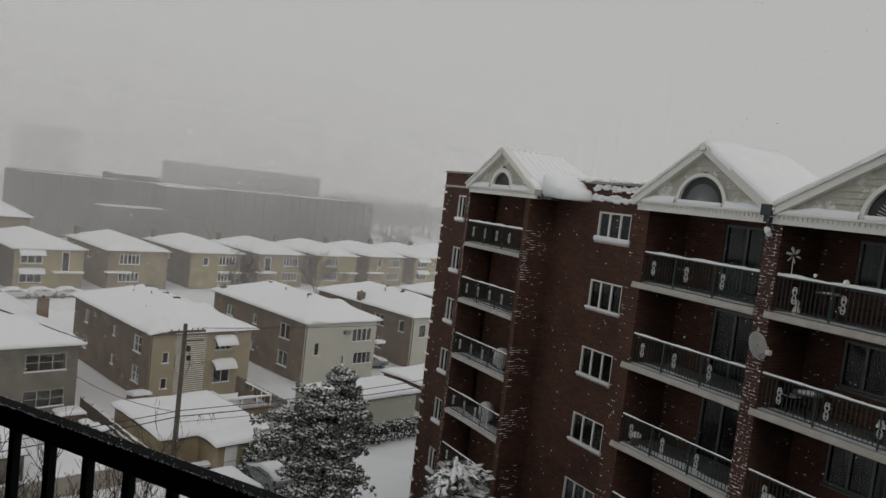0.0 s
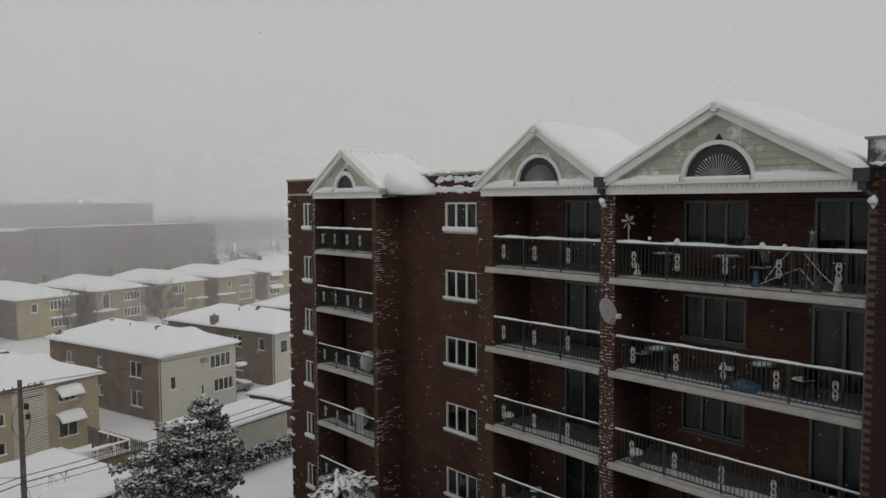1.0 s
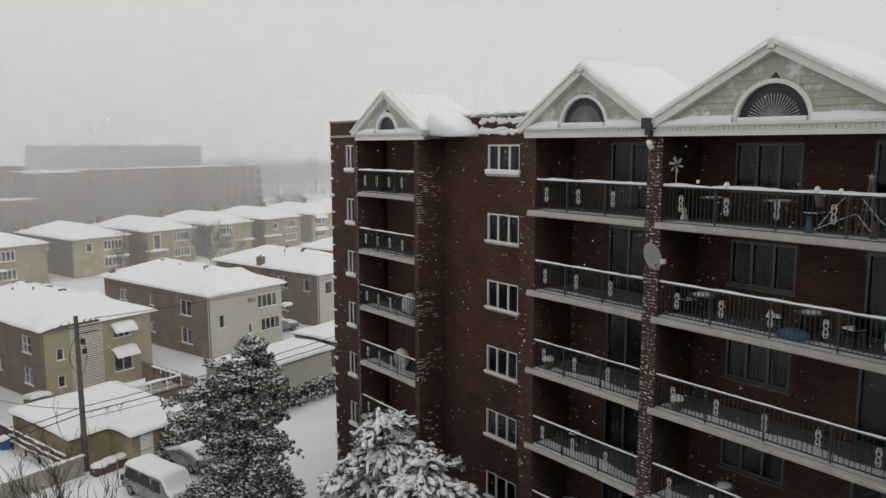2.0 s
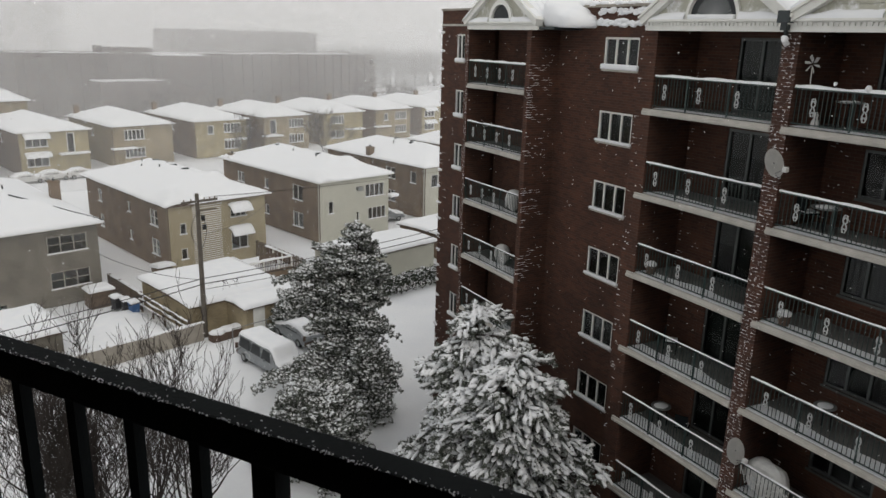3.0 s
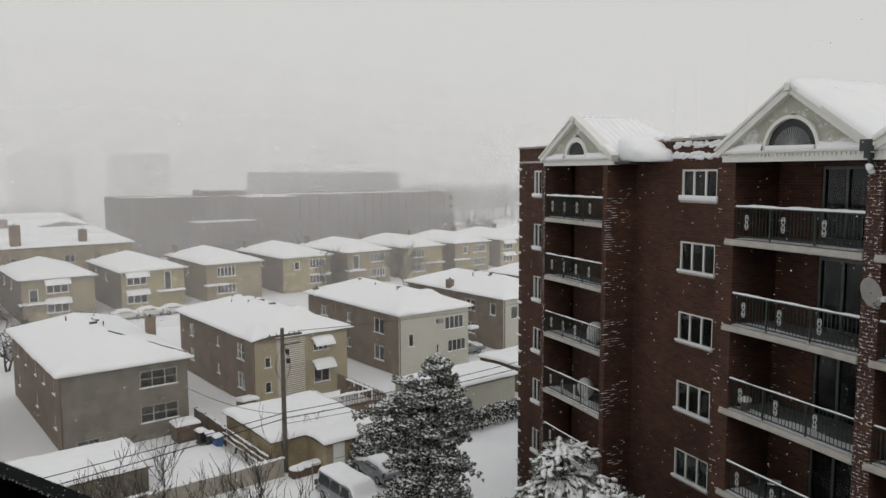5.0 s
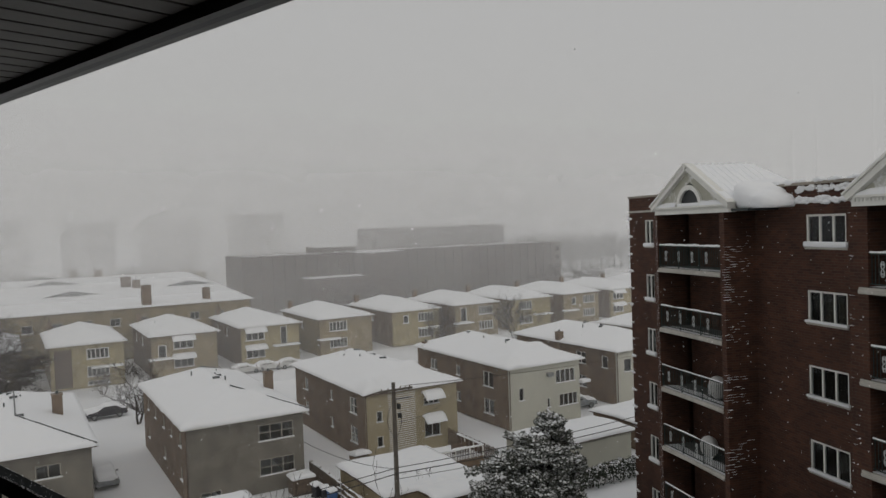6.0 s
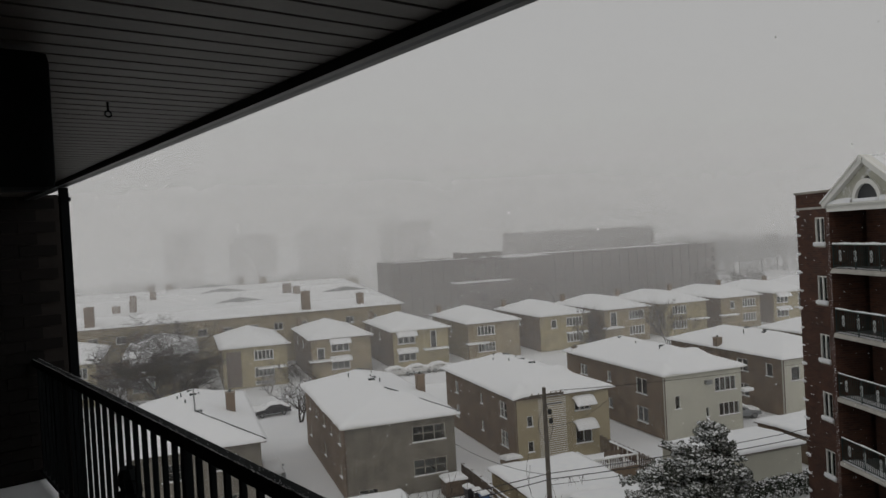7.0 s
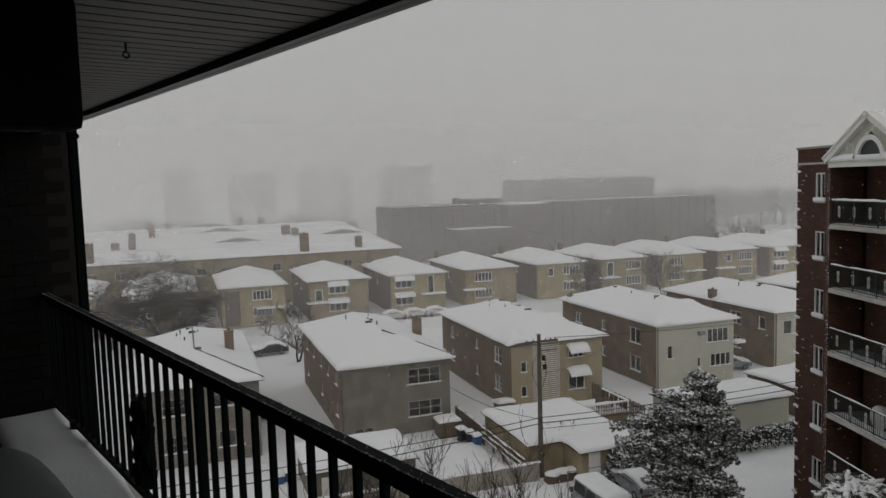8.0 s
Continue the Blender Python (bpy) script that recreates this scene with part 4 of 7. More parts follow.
# ---- houses ----
def hip_roof_z(x0, x1, y0, y1, eave, rise):
    half = min(x1 - x0, y1 - y0) / 2
    return lambda x, y: eave + rise * max(0.0, min(x - x0, x1 - x, y - y0, y1 - y)) / half


def fwin(parent, face, x, z, w, h, panes, **kw):
    """A window on a house wall; face: the wall's frame, x from its start."""
    return window(parent, face @ Matrix.Translation((x, -0.06, z)), w, h, panes, **kw)


def chimney(parent, x, y, z0, z1, w=0.75, d=0.75, material=None):
    c = part("chimney", boxes((x - w / 2, x + w / 2, y - d / 2, y + d / 2, z0, z1), (x - w / 2 - 0.05, x + w / 2 + 0.05, y - d / 2 - 0.05, y + d / 2 + 0.05, z1, z1 + 0.1)), material or BRICK_BROWN, parent, "brick chimney")
    bm = bmesh.new()
    cyl(bm, (x, y, z1 + 0.1), (x, y, z1 + 0.35), 0.12, 0.1, 8)
    part("flue", bm, GUTTER, c)
    return c


def awning(parent, face, x, z, w, d=1.0, drop=0.6):
    m = face @ Matrix.Translation((x, 0, z))
    a = part("awning", boxes((0, w, 0.0, 0.03, -0.05, 0.0), m=m), TRIM_WHITE, parent, "metal awning heaped with snow")
    bm = bmesh.new()
    n = 8
    ring = []
    for k in range(n + 1):
        t = k / n
        y, zz = d * t, -drop * t * t
        ring.append([bm.verts.new(m @ Vector((xx, y, zz + o))) for xx, o in ((0, 0), (w, 0), (w, 0.02), (0, 0.02))])
    for p, q in zip(ring[:-1], ring[1:]):
        for e in range(4):
            bm.faces.new((p[e], p[(e + 1) % 4], q[(e + 1) % 4], q[e]))
    bmesh.ops.recalc_face_normals(bm, faces=bm.faces[:])
    part("canopy", bm, METAL_GREY, a)
    bm = bmesh.new()
    ring = []
    for k in range(n + 1):
        t = k / n
        y, zz = d * t, -drop * t * t
        hgt = 0.28 * math.sqrt(max(0.05, 1 - abs(2 * t - 0.9) ** 3))
        ring.append([bm.verts.new(m @ Vector((xx, y, zz + 0.02 + o))) for xx, o in ((0.0, 0), (0.02, hgt * 0.6), (0.15 * w, hgt), (0.85 * w, hgt * 1.05), (w - 0.02, hgt * 0.6), (w, 0))])
    for p, q in zip(ring[:-1], ring[1:]):
        for e in range(5):
            bm.faces.new((p[e], q[e], q[e + 1], p[e + 1]))
    bm.faces.new(ring[-1])
    bmesh.ops.recalc_face_normals(bm, faces=bm.faces[:])
    part("awning_snow", bm, SNOW, a, "", True)
    return a


def house(x0, x1, y0, y1, eave, front_mat, side_mat, label, front, left, seed, rise=1.75, over=0.35, snow=0.19, chim=(), group="two-storey houses", trim=True, vents=True, step=0.36, ridges=(), drift=0.0):
    """A hipped two-storey house. x0..y1: the eaves' outline; front (towards -y) and left (towards -x): openings of
    (start, sill, width, height, panes, kind); the walls stand in by the overhang."""
    h = empty("house", pose(x0, y0, 0), label, "house", group)
    W, D = x1 - x0, y1 - y0
    a, b, c, d = over, W - over, over, D - over
    t = 0.3
    f_front, f_left = wframe((a, c, 0), (1, 0), (0, -1)), wframe((a, d, 0), (0, -1), (-1, 0))
    fo = [(o[0], o[0] + o[2], o[1], o[1] + o[3]) for o in front]
    lo = [(o[0], o[0] + o[2], o[1], o[1] + o[3]) for o in left]
    part("wall", wall_mesh(wall_cells(0, b - a, 0, eave, fo), lambda p, q, z0, z1: (a + p, a + q, c, c + t, z0, z1)), front_mat, h)
    part("wall", wall_mesh(wall_cells(0, d - c - t - 0.001, 0, eave, lo), lambda p, q, z0, z1: (a + 0.002, a + t, d - q, d - p, z0, z1)), side_mat, h)
    part("wall", boxes((b - t, b, c + t, d, 0, eave)), side_mat, h)
    part("wall", boxes((a + t, b - t, d - t, d, 0, eave)), side_mat, h)
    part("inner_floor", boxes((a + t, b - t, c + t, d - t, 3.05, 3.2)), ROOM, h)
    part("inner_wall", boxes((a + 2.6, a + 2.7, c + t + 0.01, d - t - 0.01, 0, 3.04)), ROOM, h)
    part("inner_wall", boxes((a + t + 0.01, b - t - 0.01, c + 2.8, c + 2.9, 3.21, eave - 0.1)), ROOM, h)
    for k, (face, items) in enumerate(((f_front, front), (f_left, left))):
        for o in items:
            kind = o[5] if len(o) > 5 else ""
            if kind == "door":
                fwin(h, face, o[0], o[1], o[2], o[3], 2, name="door", frame_mat=ALU, fr=0.08)
            else:
                fwin(h, face, o[0], o[1], o[2], o[3], o[4], frame_mat=FRAME_TAN if seed in (1, 2) else TRIM_WHITE, sill_snow=0.07, bars=1 if "b" in kind else 0, curtain="c" in kind, cloth=CURTAIN_PALE, fr=0.06 if seed < 20 else 0.11)
            if "a" in kind and kind != "door":
                awning(h, face, o[0] - 0.25, o[1] + o[3] + 0.45, o[2] + 0.5)
    # roof and snow
    zf = hip_roof_z(0, W, 0, D, eave, rise)
    half = min(W, D) / 2
    bm = bmesh.new()
    low = [bm.verts.new((x, y, eave)) for x, y in ((0, 0), (W, 0), (W, D), (0, D))]
    r0, r1 = (bm.verts.new((W / 2, half, eave + rise)), bm.verts.new((W / 2, D - half, eave + rise))) if D > W else (bm.verts.new((half, D / 2, eave + rise)), bm.verts.new((W - half, D / 2, eave + rise)))
    if D > W:
        for f in ((low[0], low[1], r0), (low[1], low[2], r1, r0), (low[2], low[3], r1), (low[3], low[0], r0, r1)):
            bm.faces.new(f)
    else:
        for f in ((low[3], low[0], r0), (low[0], low[1], r1, r0), (low[1], low[2], r1), (low[2], low[3], r0, r1)):
            bm.faces.new(f)
    bm.faces.new(low[::-1])
    part("roof", bm, METAL_GREY, h)
    bm = bmesh.new()
    for g in ((0, W, -0.06, 0.0), (0, W, D, D + 0.06)):
        box(bm, *g, eave - 0.1, eave + 0.06)
    for g in ((-0.06, 0.0, 0, D), (W, W + 0.06, 0, D)):
        box(bm, *g, eave - 0.1, eave + 0.06)
    part("gutter", bm, CLAY_POT if seed % 2 else TRIM_WHITE, h)
    snow_sheet("roof_snow", -0.12, W + 0.12, -0.12, D + 0.12, lambda x, y: zf(min(max(x, 0), W), min(max(y, 0), D)) + drift * math.exp(-((x - W * 0.62) / 1.1) ** 2 - ((y - half * 0.62) / 0.9) ** 2) + 0.7 * drift * math.exp(-((x - 1.2) / 0.8) ** 2 - ((y - 1.4) / 1.6) ** 2), snow, h, step, 0.3, seed * 3.3, 0.035, "thick smooth snow on the hipped roof")
    if ridges:
        # bare ridge tiles that show through the snow along the hips
        for ends in ridges:
            pts = {"r0": Vector((W / 2, half, eave + rise)), "r1": Vector((W / 2, D - half, eave + rise)), "fr": Vector((W, 0, eave)), "fl": Vector((0, 0, eave)), "bl": Vector((0, D, eave))}
            p, q = pts[ends[0]], pts[ends[1]]
            line = []
            for k in range(25):
                w = p.lerp(q, k / 24)
                line.append(w + Vector((0, 0, snow * 0.98 + 0.05 * noise.noise(Vector((k * 0.35, seed, 0))))))
            part("ridge_tiles", tube(line, 0.055, 6), GUTTER, h, "dark ridge tiles swept clear of snow")
    bm = bmesh.new()
    cyl(bm, (a - 0.06, c - 0.06, 0.2), (a - 0.06, c - 0.06, eave - 0.05), 0.05, 0.05, 6)
    part("downspout", bm, CLAY_POT, h)
    rr = random.Random(seed)
    for (cx, cy, cz) in chim:
        chimney(h, cx, cy, 0.3, cz)
    if vents:
        for k in range(4):
            vx, vy = W / 2 + rr.uniform(-1.5, 1.5), half + rr.uniform(0.3, max(0.5, D - 2 * half))
            bm = bmesh.new()
            zz = zf(vx, vy)
            cyl(bm, (vx, vy, zz), (vx, vy, zz + snow + rr.uniform(0.1, 0.5)), 0.06, 0.06, 8)
            part("roof_vent", bm, GUTTER, h)
        for k in range(3):
            vx, vy = W / 2 + rr.uniform(-0.5, 0.5), half + rr.uniform(0.3, max(0.5, D - 2 * half))
            zz = zf(vx, vy) + snow
            part("roof_vent", rounded(vx - 0.3, vx + 0.3, vy - 0.2, vy + 0.2, zz - 0.1, zz + 0.07, 0.04), GUTTER, h)
    return h


side_wins = [(3.0, 3.9, 0.9, 1.3, 1, "c"), (3.0, 1.1, 0.9, 1.3, 1, ""), (9.6, 4.2, 0.6, 0.95, 1, ""), (9.6, 1.4, 0.6, 0.95, 1, ""), (15.6, 3.9, 1.5, 1.4, 2, "c"), (15.6, 1.1, 1.5, 1.4, 2, "b")]
H0 = house(-6.4, 3.5, 60.1, 80.5, 6.2, STUCCO_GREY, BRICK_BROWN, "grey brick two-storey house under snow with a brick chimney", [(2.0, 4.0, 1.9, 1.3, 2, "b"), (5.6, 4.3, 1.6, 1.0, 2, ""), (2.0, 1.1, 1.9, 1.3, 2, "b"), (6.0, 1.1, 1.9, 1.3, 3, "")], side_wins, 1, chim=((7.9, 8.5, 8.6),), ridges=(("r0", "fr"), ("r0", "r1")))
H1 = house(9.4, 19.43, 60.3, 81.4, 6.2, STUCCO_GREY, BRICK_BROWN, "grey-fronted brown brick two-storey house with snowy hipped roof", [(5.6, 4.15, 2.9, 1.35, 3, "b"), (5.6, 1.35, 2.9, 1.35, 3, "b"), (0.9, 0.35, 1.6, 0.6, 2, "")], [(2.5, 4.2, 0.8, 1.1, 1, "c"), (2.5, 1.5, 0.8, 1.1, 1, ""), (6.5, 4.2, 0.6, 0.9, 1, ""), (10.5, 4.2, 0.8, 1.1, 1, ""), (10.5, 1.5, 0.8, 1.1, 1, "c"), (14.0, 4.2, 0.6, 0.9, 1, ""), (17.5, 4.2, 0.9, 1.1, 1, ""), (17.5, 1.5, 0.9, 1.1, 1, "")], 2, chim=((9.75, 9.7, 7.9),), ridges=(("r0", "fr"),), drift=0.35)
H2 = house(25.3, 35.5, 62.06, 81.5, 6.2, SIDING_TAN, BRICK_BROWN, "tan brick two-storey house with clapboard bay and snow-heaped awnings", [(1.0, 3.5, 0.6, 1.0, 1, ""), (1.0, 1.2, 0.6, 1.0, 1, ""), (5.9, 4.35, 1.6, 0.75, 3, "a"), (5.9, 1.3, 1.7, 1.6, 2, "a")], [(3.0, 4.0, 0.9, 1.3, 1, "c"), (3.0, 1.4, 0.9, 1.3, 1, "c"), (10.2, 4.2, 0.6, 1.0, 1, ""), (10.2, 1.5, 0.6, 1.0, 1, ""), (15.0, 3.9, 1.6, 1.5, 2, "b"), (15.0, 1.2, 1.6, 1.5, 2, "b")], 3, drift=0.75)
H3 = house(41.4, 51.25, 62.5, 82.6, 6.4, PANEL_PALE, BRICK_BROWN, "brown brick house with a pale panelled front and snowy roof", [(1.1, 2.9, 0.65, 1.35, 1, ""), (5.9, 4.1, 2.6, 1.4, 4, ""), (6.3, 1.6, 2.5, 1.3, 4, ""), (4.7, 1.7, 0.4, 1.0, 1, "")], [(3.2, 4.1, 1.5, 1.2, 2, ""), (9.0, 4.2, 0.8, 1.1, 1, ""), (9.0, 1.3, 0.8, 1.1, 1, ""), (14.5, 3.9, 1.9, 1.6, 2, ""), (14.5, 1.0, 1.9, 1.6, 2, "")], 4, chim=((0.9, 18.6, 6.9),), drift=0.55)
H4 = house(57.1, 67.0, 63.6, 83.4, 6.2, PANEL_PALE, BRICK_BROWN, "brown brick house with a pale grey rear wall", [(1.0, 3.7, 1.2, 1.5, 1, ""), (5.5, 4.0, 2.6, 1.4, 3, "")], [(12.0, 4.0, 1.8, 1.4, 2, "b"), (12.0, 1.2, 1.8, 1.4, 2, "b"), (16.5, 4.0, 1.0, 1.4, 1, "")], 5, chim=((0.35, 10.5, 7.3),))
H5 = house(72.6, 82.4, 64.5, 84.0, 6.2, PANEL_PALE, BRICK_BROWN, "brown brick house, its snowy roof behind the others", [(5.5, 4.0, 2.6, 1.4, 3, "")], [], 6)
# clapboard face beside the awnings of the tan house
for k in range(30):
    z = 0.3 + 0.19 * k
    bm = bmesh.new()
    vs = [bm.verts.new((x, 0.35 - o, zz)) for x, o, zz in ((2.5, 0.06, z), (5.3, 0.06, z), (5.3, 0.015, z + 0.185), (2.5, 0.015, z + 0.185))]
    bm.faces.new(vs)
    lo2 = [bm.verts.new((x, 0.35, z)) for x in (2.5, 5.3)]
    bm.faces.new((lo2[0], lo2[1], vs[1], vs[0]))
    part("clapboard", bm, SIDING_TAN, H2)
    part("clapboard_snow", boxes((2.5, 5.3, 0.282, 0.289, z + 0.0, z + 0.05)), SNOW, H2)
# air conditioner and meter boxes on the pale house
part("air_conditioner", rounded(5.0, 5.7, -0.05, 0.4, 5.0, 5.4, 0.03), METAL_GREY, H3, "window air conditioner")
part("door_canopy", rounded(9.4, 10.6, -0.2, 0.7, 3.75, 4.1, 0.1), SNOW, H3, "small canopy heaped with snow", True)
bm = bmesh.new()
bmesh.ops.create_cone(bm, cap_ends=True, segments=14, radius1=0.4, radius2=0.25, depth=0.1, matrix=Matrix.Translation((0.3, 18.0, 6.4)) @ Euler((1.2, 0, 0.6)).to_matrix().to_4x4())
part("satellite_dish", bm, DISH, H3)

# the row across the next street, fronts towards the camera
row_front = {
    0: [(4.6, 4.0, 2.9, 1.5, 5, ""), (4.6, 1.5, 2.9, 1.5, 5, ""), (4.6, 0.3, 2.9, 0.6, 4, ""), (0.5, 0.3, 2.2, 5.3, 1, "p")],
    1: [(3.1, 4.0, 2.9, 1.4, 3, "a"), (3.1, 1.2, 2.9, 1.5, 3, "a"), (0.9, 2.9, 1.2, 1.9, 1, "")],
    2: [(0.8, 4.0, 3.0, 1.4, 3, "a"), (0.8, 1.2, 3.0, 1.5, 3, "a"), (6.4, 2.6, 1.1, 3.2, 1, "")],
    3: [(1.7, 4.0, 3.2, 1.6, 5, ""), (1.7, 1.2, 3.2, 1.6, 5, "")],
    4: [(5.2, 4.0, 3.2, 1.6, 5, ""), (5.2, 1.2, 3.2, 1.6, 5, ""), (2.2, 3.9, 1.1, 1.5, 1, "")],
    5: [(5.2, 4.0, 3.2, 1.6, 5, ""), (5.2, 1.2, 3.2, 1.6, 5, ""), (1.2, 3.0, 1.4, 2.6, 1, "")],
}
for k in range(-3, 11):
    xx = 16.1 + 13.3 * (k - 1) + (0.4 if k > 3 else 0)
    yy = 117.0 + 0.45 * k
    tan = (BRICK_YELLOW, BRICK_TAN)[k % 2]
    fr = row_front[k if k in row_front else (3, 4, 2)[k % 3]]
    hh = house(xx, xx + 10.2, yy, yy + 19.5, 6.2, tan, BRICK_BROWN if k % 3 else BRICK_TAN, "tan brick two-storey house across the street, roof deep in snow" if k % 2 else "yellow brick two-storey house across the street, roof deep in snow", [o for o in fr if o[5] != "p"], [(4, 4.0, 1.0, 1.3, 1, ""), (10, 4.0, 1.0, 1.3, 1, "")], 20 + k, chim=((1.2, 17.5, 8.0),), group="houses across the street", vents=False, step=1.0)
    if k == 0:
        part("entrance_panel", boxes((0.85, 3.05, 0.318, 0.346, 0.3, 5.6)), WOOD_FENCE, hh, "dark recessed panel beside the entrance")
    part("porch_roof", rounded(-0.2 if k % 2 else 5.4, 3.6 if k % 2 else 9.6, -1.0, 0.34, 2.75, 3.0, 0.08), SNOW, hh, "snowy porch roof", True)

# the long low block with the broad roof
LB = empty("long_block", pose(-60, 139.5, 0), "long tan brick block under a vast snowy low-pitched roof", "building")
lopen = []
for k in range(22):
    lopen += [(3 + 4.4 * k, 3 + 4.4 * k + 1.6, 5.9, 7.2)]
part("wall", wall_mesh(wall_cells(0, 97.5, 0, 8.8, lopen), lambda p, q, z0, z1: (p, q, 0, 0.3, z0, z1)), BRICK_TAN, LB)
part("wall", boxes((97.2, 97.5, 0.3, 110, 0, 8.8)), BRICK_TAN, LB)
part("wall", boxes((0, 97.2, 109.7, 110, 0, 8.8)), BRICK_TAN, LB)
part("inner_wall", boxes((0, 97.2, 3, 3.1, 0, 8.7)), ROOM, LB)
LBF = wframe((0, 0, 0), (1, 0), (0, -1))
for o in lopen:
    fwin(LB, LBF, o[0], o[2], o[1] - o[0], o[3] - o[2], 2)
lbz = lambda x, y: 8.8 + 2.7 * min(1.0, max(0.0, min(y, 110 - y)) / 55)
snow_sheet("roof_snow", -0.6, 98.0, -0.5, 110.5, lbz, 0.4, LB, 1.6, 1.2, 2.2, 0.12, "unbroken snow on the low-pitched roof")
for cx, cy, cz, w in ((43, 1, 12.4, 1.5), (79.5, 1, 12.4, 1.5), (46, 17, 11.2, 1.4), (49, 17, 12, 1.3), (48, 36, 12.0, 1.3), (52, 36, 12.6, 1.3), (51, 55, 13, 1.6), (55, 57, 13, 1.6), (80, 30, 12.6, 1.8), (81.6, 27, 12.0, 1.4), (78, 62, 13.2, 1.8), (74, 85, 12.6, 1.8), (90, 2, 11.2, 1.2)):
    chimney(LB, cx, cy, lbz(cx, cy) - 0.3 if cy > 1.5 else 0, cz, w, w, BRICK_BROWN)
for sx, sy in ((69, 20), (67, 42), (65, 64), (92, 26)):
    bm = bmesh.new()
    z = lbz(sx, sy) + 0.25
    vs = [bm.verts.new(c) for c in ((sx - 6, sy, z), (sx + 6, sy, z), (sx, sy, z + 1.1), (sx, sy + 6, z))]
    bm.faces.new((vs[0], vs[1], vs[2]))
    bm.faces.new((vs[1], vs[3], vs[2]))
    bm.faces.new((vs[3], vs[0], vs[2]))
    part("roof_dormer", bm, METAL_GREY, LB, "low dormer edge swept bare")

# far five-storey block and what stands behind it in the snowfall
def far_block(name, x0, x1, y0, y1, h, floors, material, label, bays, turn=0.0, win=True):
    e = empty(name, pose(x0, y0, 0, 0, 0, turn), label, "building")
    W, D = x1 - x0, y1 - y0
    ops = []
    if win:
        for f in range(floors):
            z = 1.0 + f * (h - 1.2) / floors
            for k in range(bays):
                u = W * (k + 0.5) / bays
                ops.append((u - 0.9, u + 0.9, z, z + 1.4))
    part("wall", wall_mesh(wall_cells(0, W, 0, h, ops), lambda p, q, z0, z1: (p, q, 0, 0.4, z0, z1)), material, e)
    part("wall", boxes((0, 0.4, 0.4, D, 0, h), (W - 0.4, W, 0.4, D, 0, h), (0.4, W - 0.4, D - 0.4, D, 0, h), (0.4, W - 0.4, 2.0, 2.1, 0, h)), material, e)
    part("roof", boxes((0.4, W - 0.4, 0.4, D - 0.4, h - 0.5, h - 0.3)), CONCRETE, e)
    fr = wframe((0, 0, 0), (1, 0), (0, -1))
    bmf, bmg = bmesh.new(), bmesh.new()
    for a, b, z0, z1 in ops:
        box(bmf, a, b, 0.1, 0.2, z0 + 0.65, z0 + 0.75)
        box(bmf, (a + b) / 2 - 0.05, (a + b) / 2 + 0.05, 0.1, 0.2, z0, z0 + 0.649)
        box(bmf, a - 0.1, b + 0.1, -0.1, 0.3, z0 - 0.1, z0 - 0.002)
    if ops:
        part("window_frames", bmf, CONCRETE, e)["kind"] = "stuff"
    snow_sheet("roof_snow", 0.42, W - 0.42, 0.42, D - 0.42, lambda x, y: h - 0.38, 0.3, e, 2.5, 1.5, h, 0.25, "snow behind the parapet")
    rnd = random.Random(int(h * 10))
    for _ in range(int(W / 3)):
        u = rnd.uniform(0.5, W - 2.5)
        part("parapet_snow", rounded(u, u + rnd.uniform(0.5, 2.4), -0.05, 0.4, h - 0.02, h + rnd.uniform(0.12, 0.3), 0.05, segments=1), SNOW, e)
    return e


fb = far_block("far_apartment_block", 50.1, 153.5, 190, 206, 14.9, 5, BRICK_FAR, "dark brick five-storey block dim in the falling snow", 34)
# its projecting middle, the stair heads on the roof and the low front wing
part("middle_bay", boxes((31, 43, -5.5, -0.01, 0, 14.6)), BRICK_FAR, fb, "projecting brick bay")
part("low_wing", boxes((15.5, 30.99, -7.5, -0.01, 0, 8.7)), BRICK_FAR, fb, "low brick front wing")
snow_sheet("roof_snow", 15.4, 31.0, -7.6, -0.1, lambda x, y: 8.7, 0.14, fb, 1.0, 0.8, 3.0, 0.1, "snow on the low wing")
snow_sheet("roof_snow", 30.9, 43.1, -5.6, 0.2, lambda x, y: 14.6, 0.3, fb, 1.0, 0.8, 5.0, 0.2, "broken snow on the parapet")
part("stair_penthouse", boxes((22.5, 33, 3, 9, 14.9, 16.2)), BRICK_FAR, fb)
part("stair_penthouse", boxes((19, 20.5, 3, 5, 14.9, 16.6)), BRICK_FAR, fb)
for k in range(33):
    part("pilaster", boxes((1.0 + 3.04 * k + 0.9, 1.0 + 3.04 * k + 1.5, -0.35, -0.01, 0, 14.7)), BRICK_FAR, fb)
far_block("far_tower_block", 122, 181, 260, 280, 21.2, 7, BRICK_FAR, "dark slab block, faint behind the snow", 16)
far_block("far_low_block", 18, 49, 225, 240, 10.0, 3, BRICK_TAN, "tan low block beyond the snowy roofs", 8)


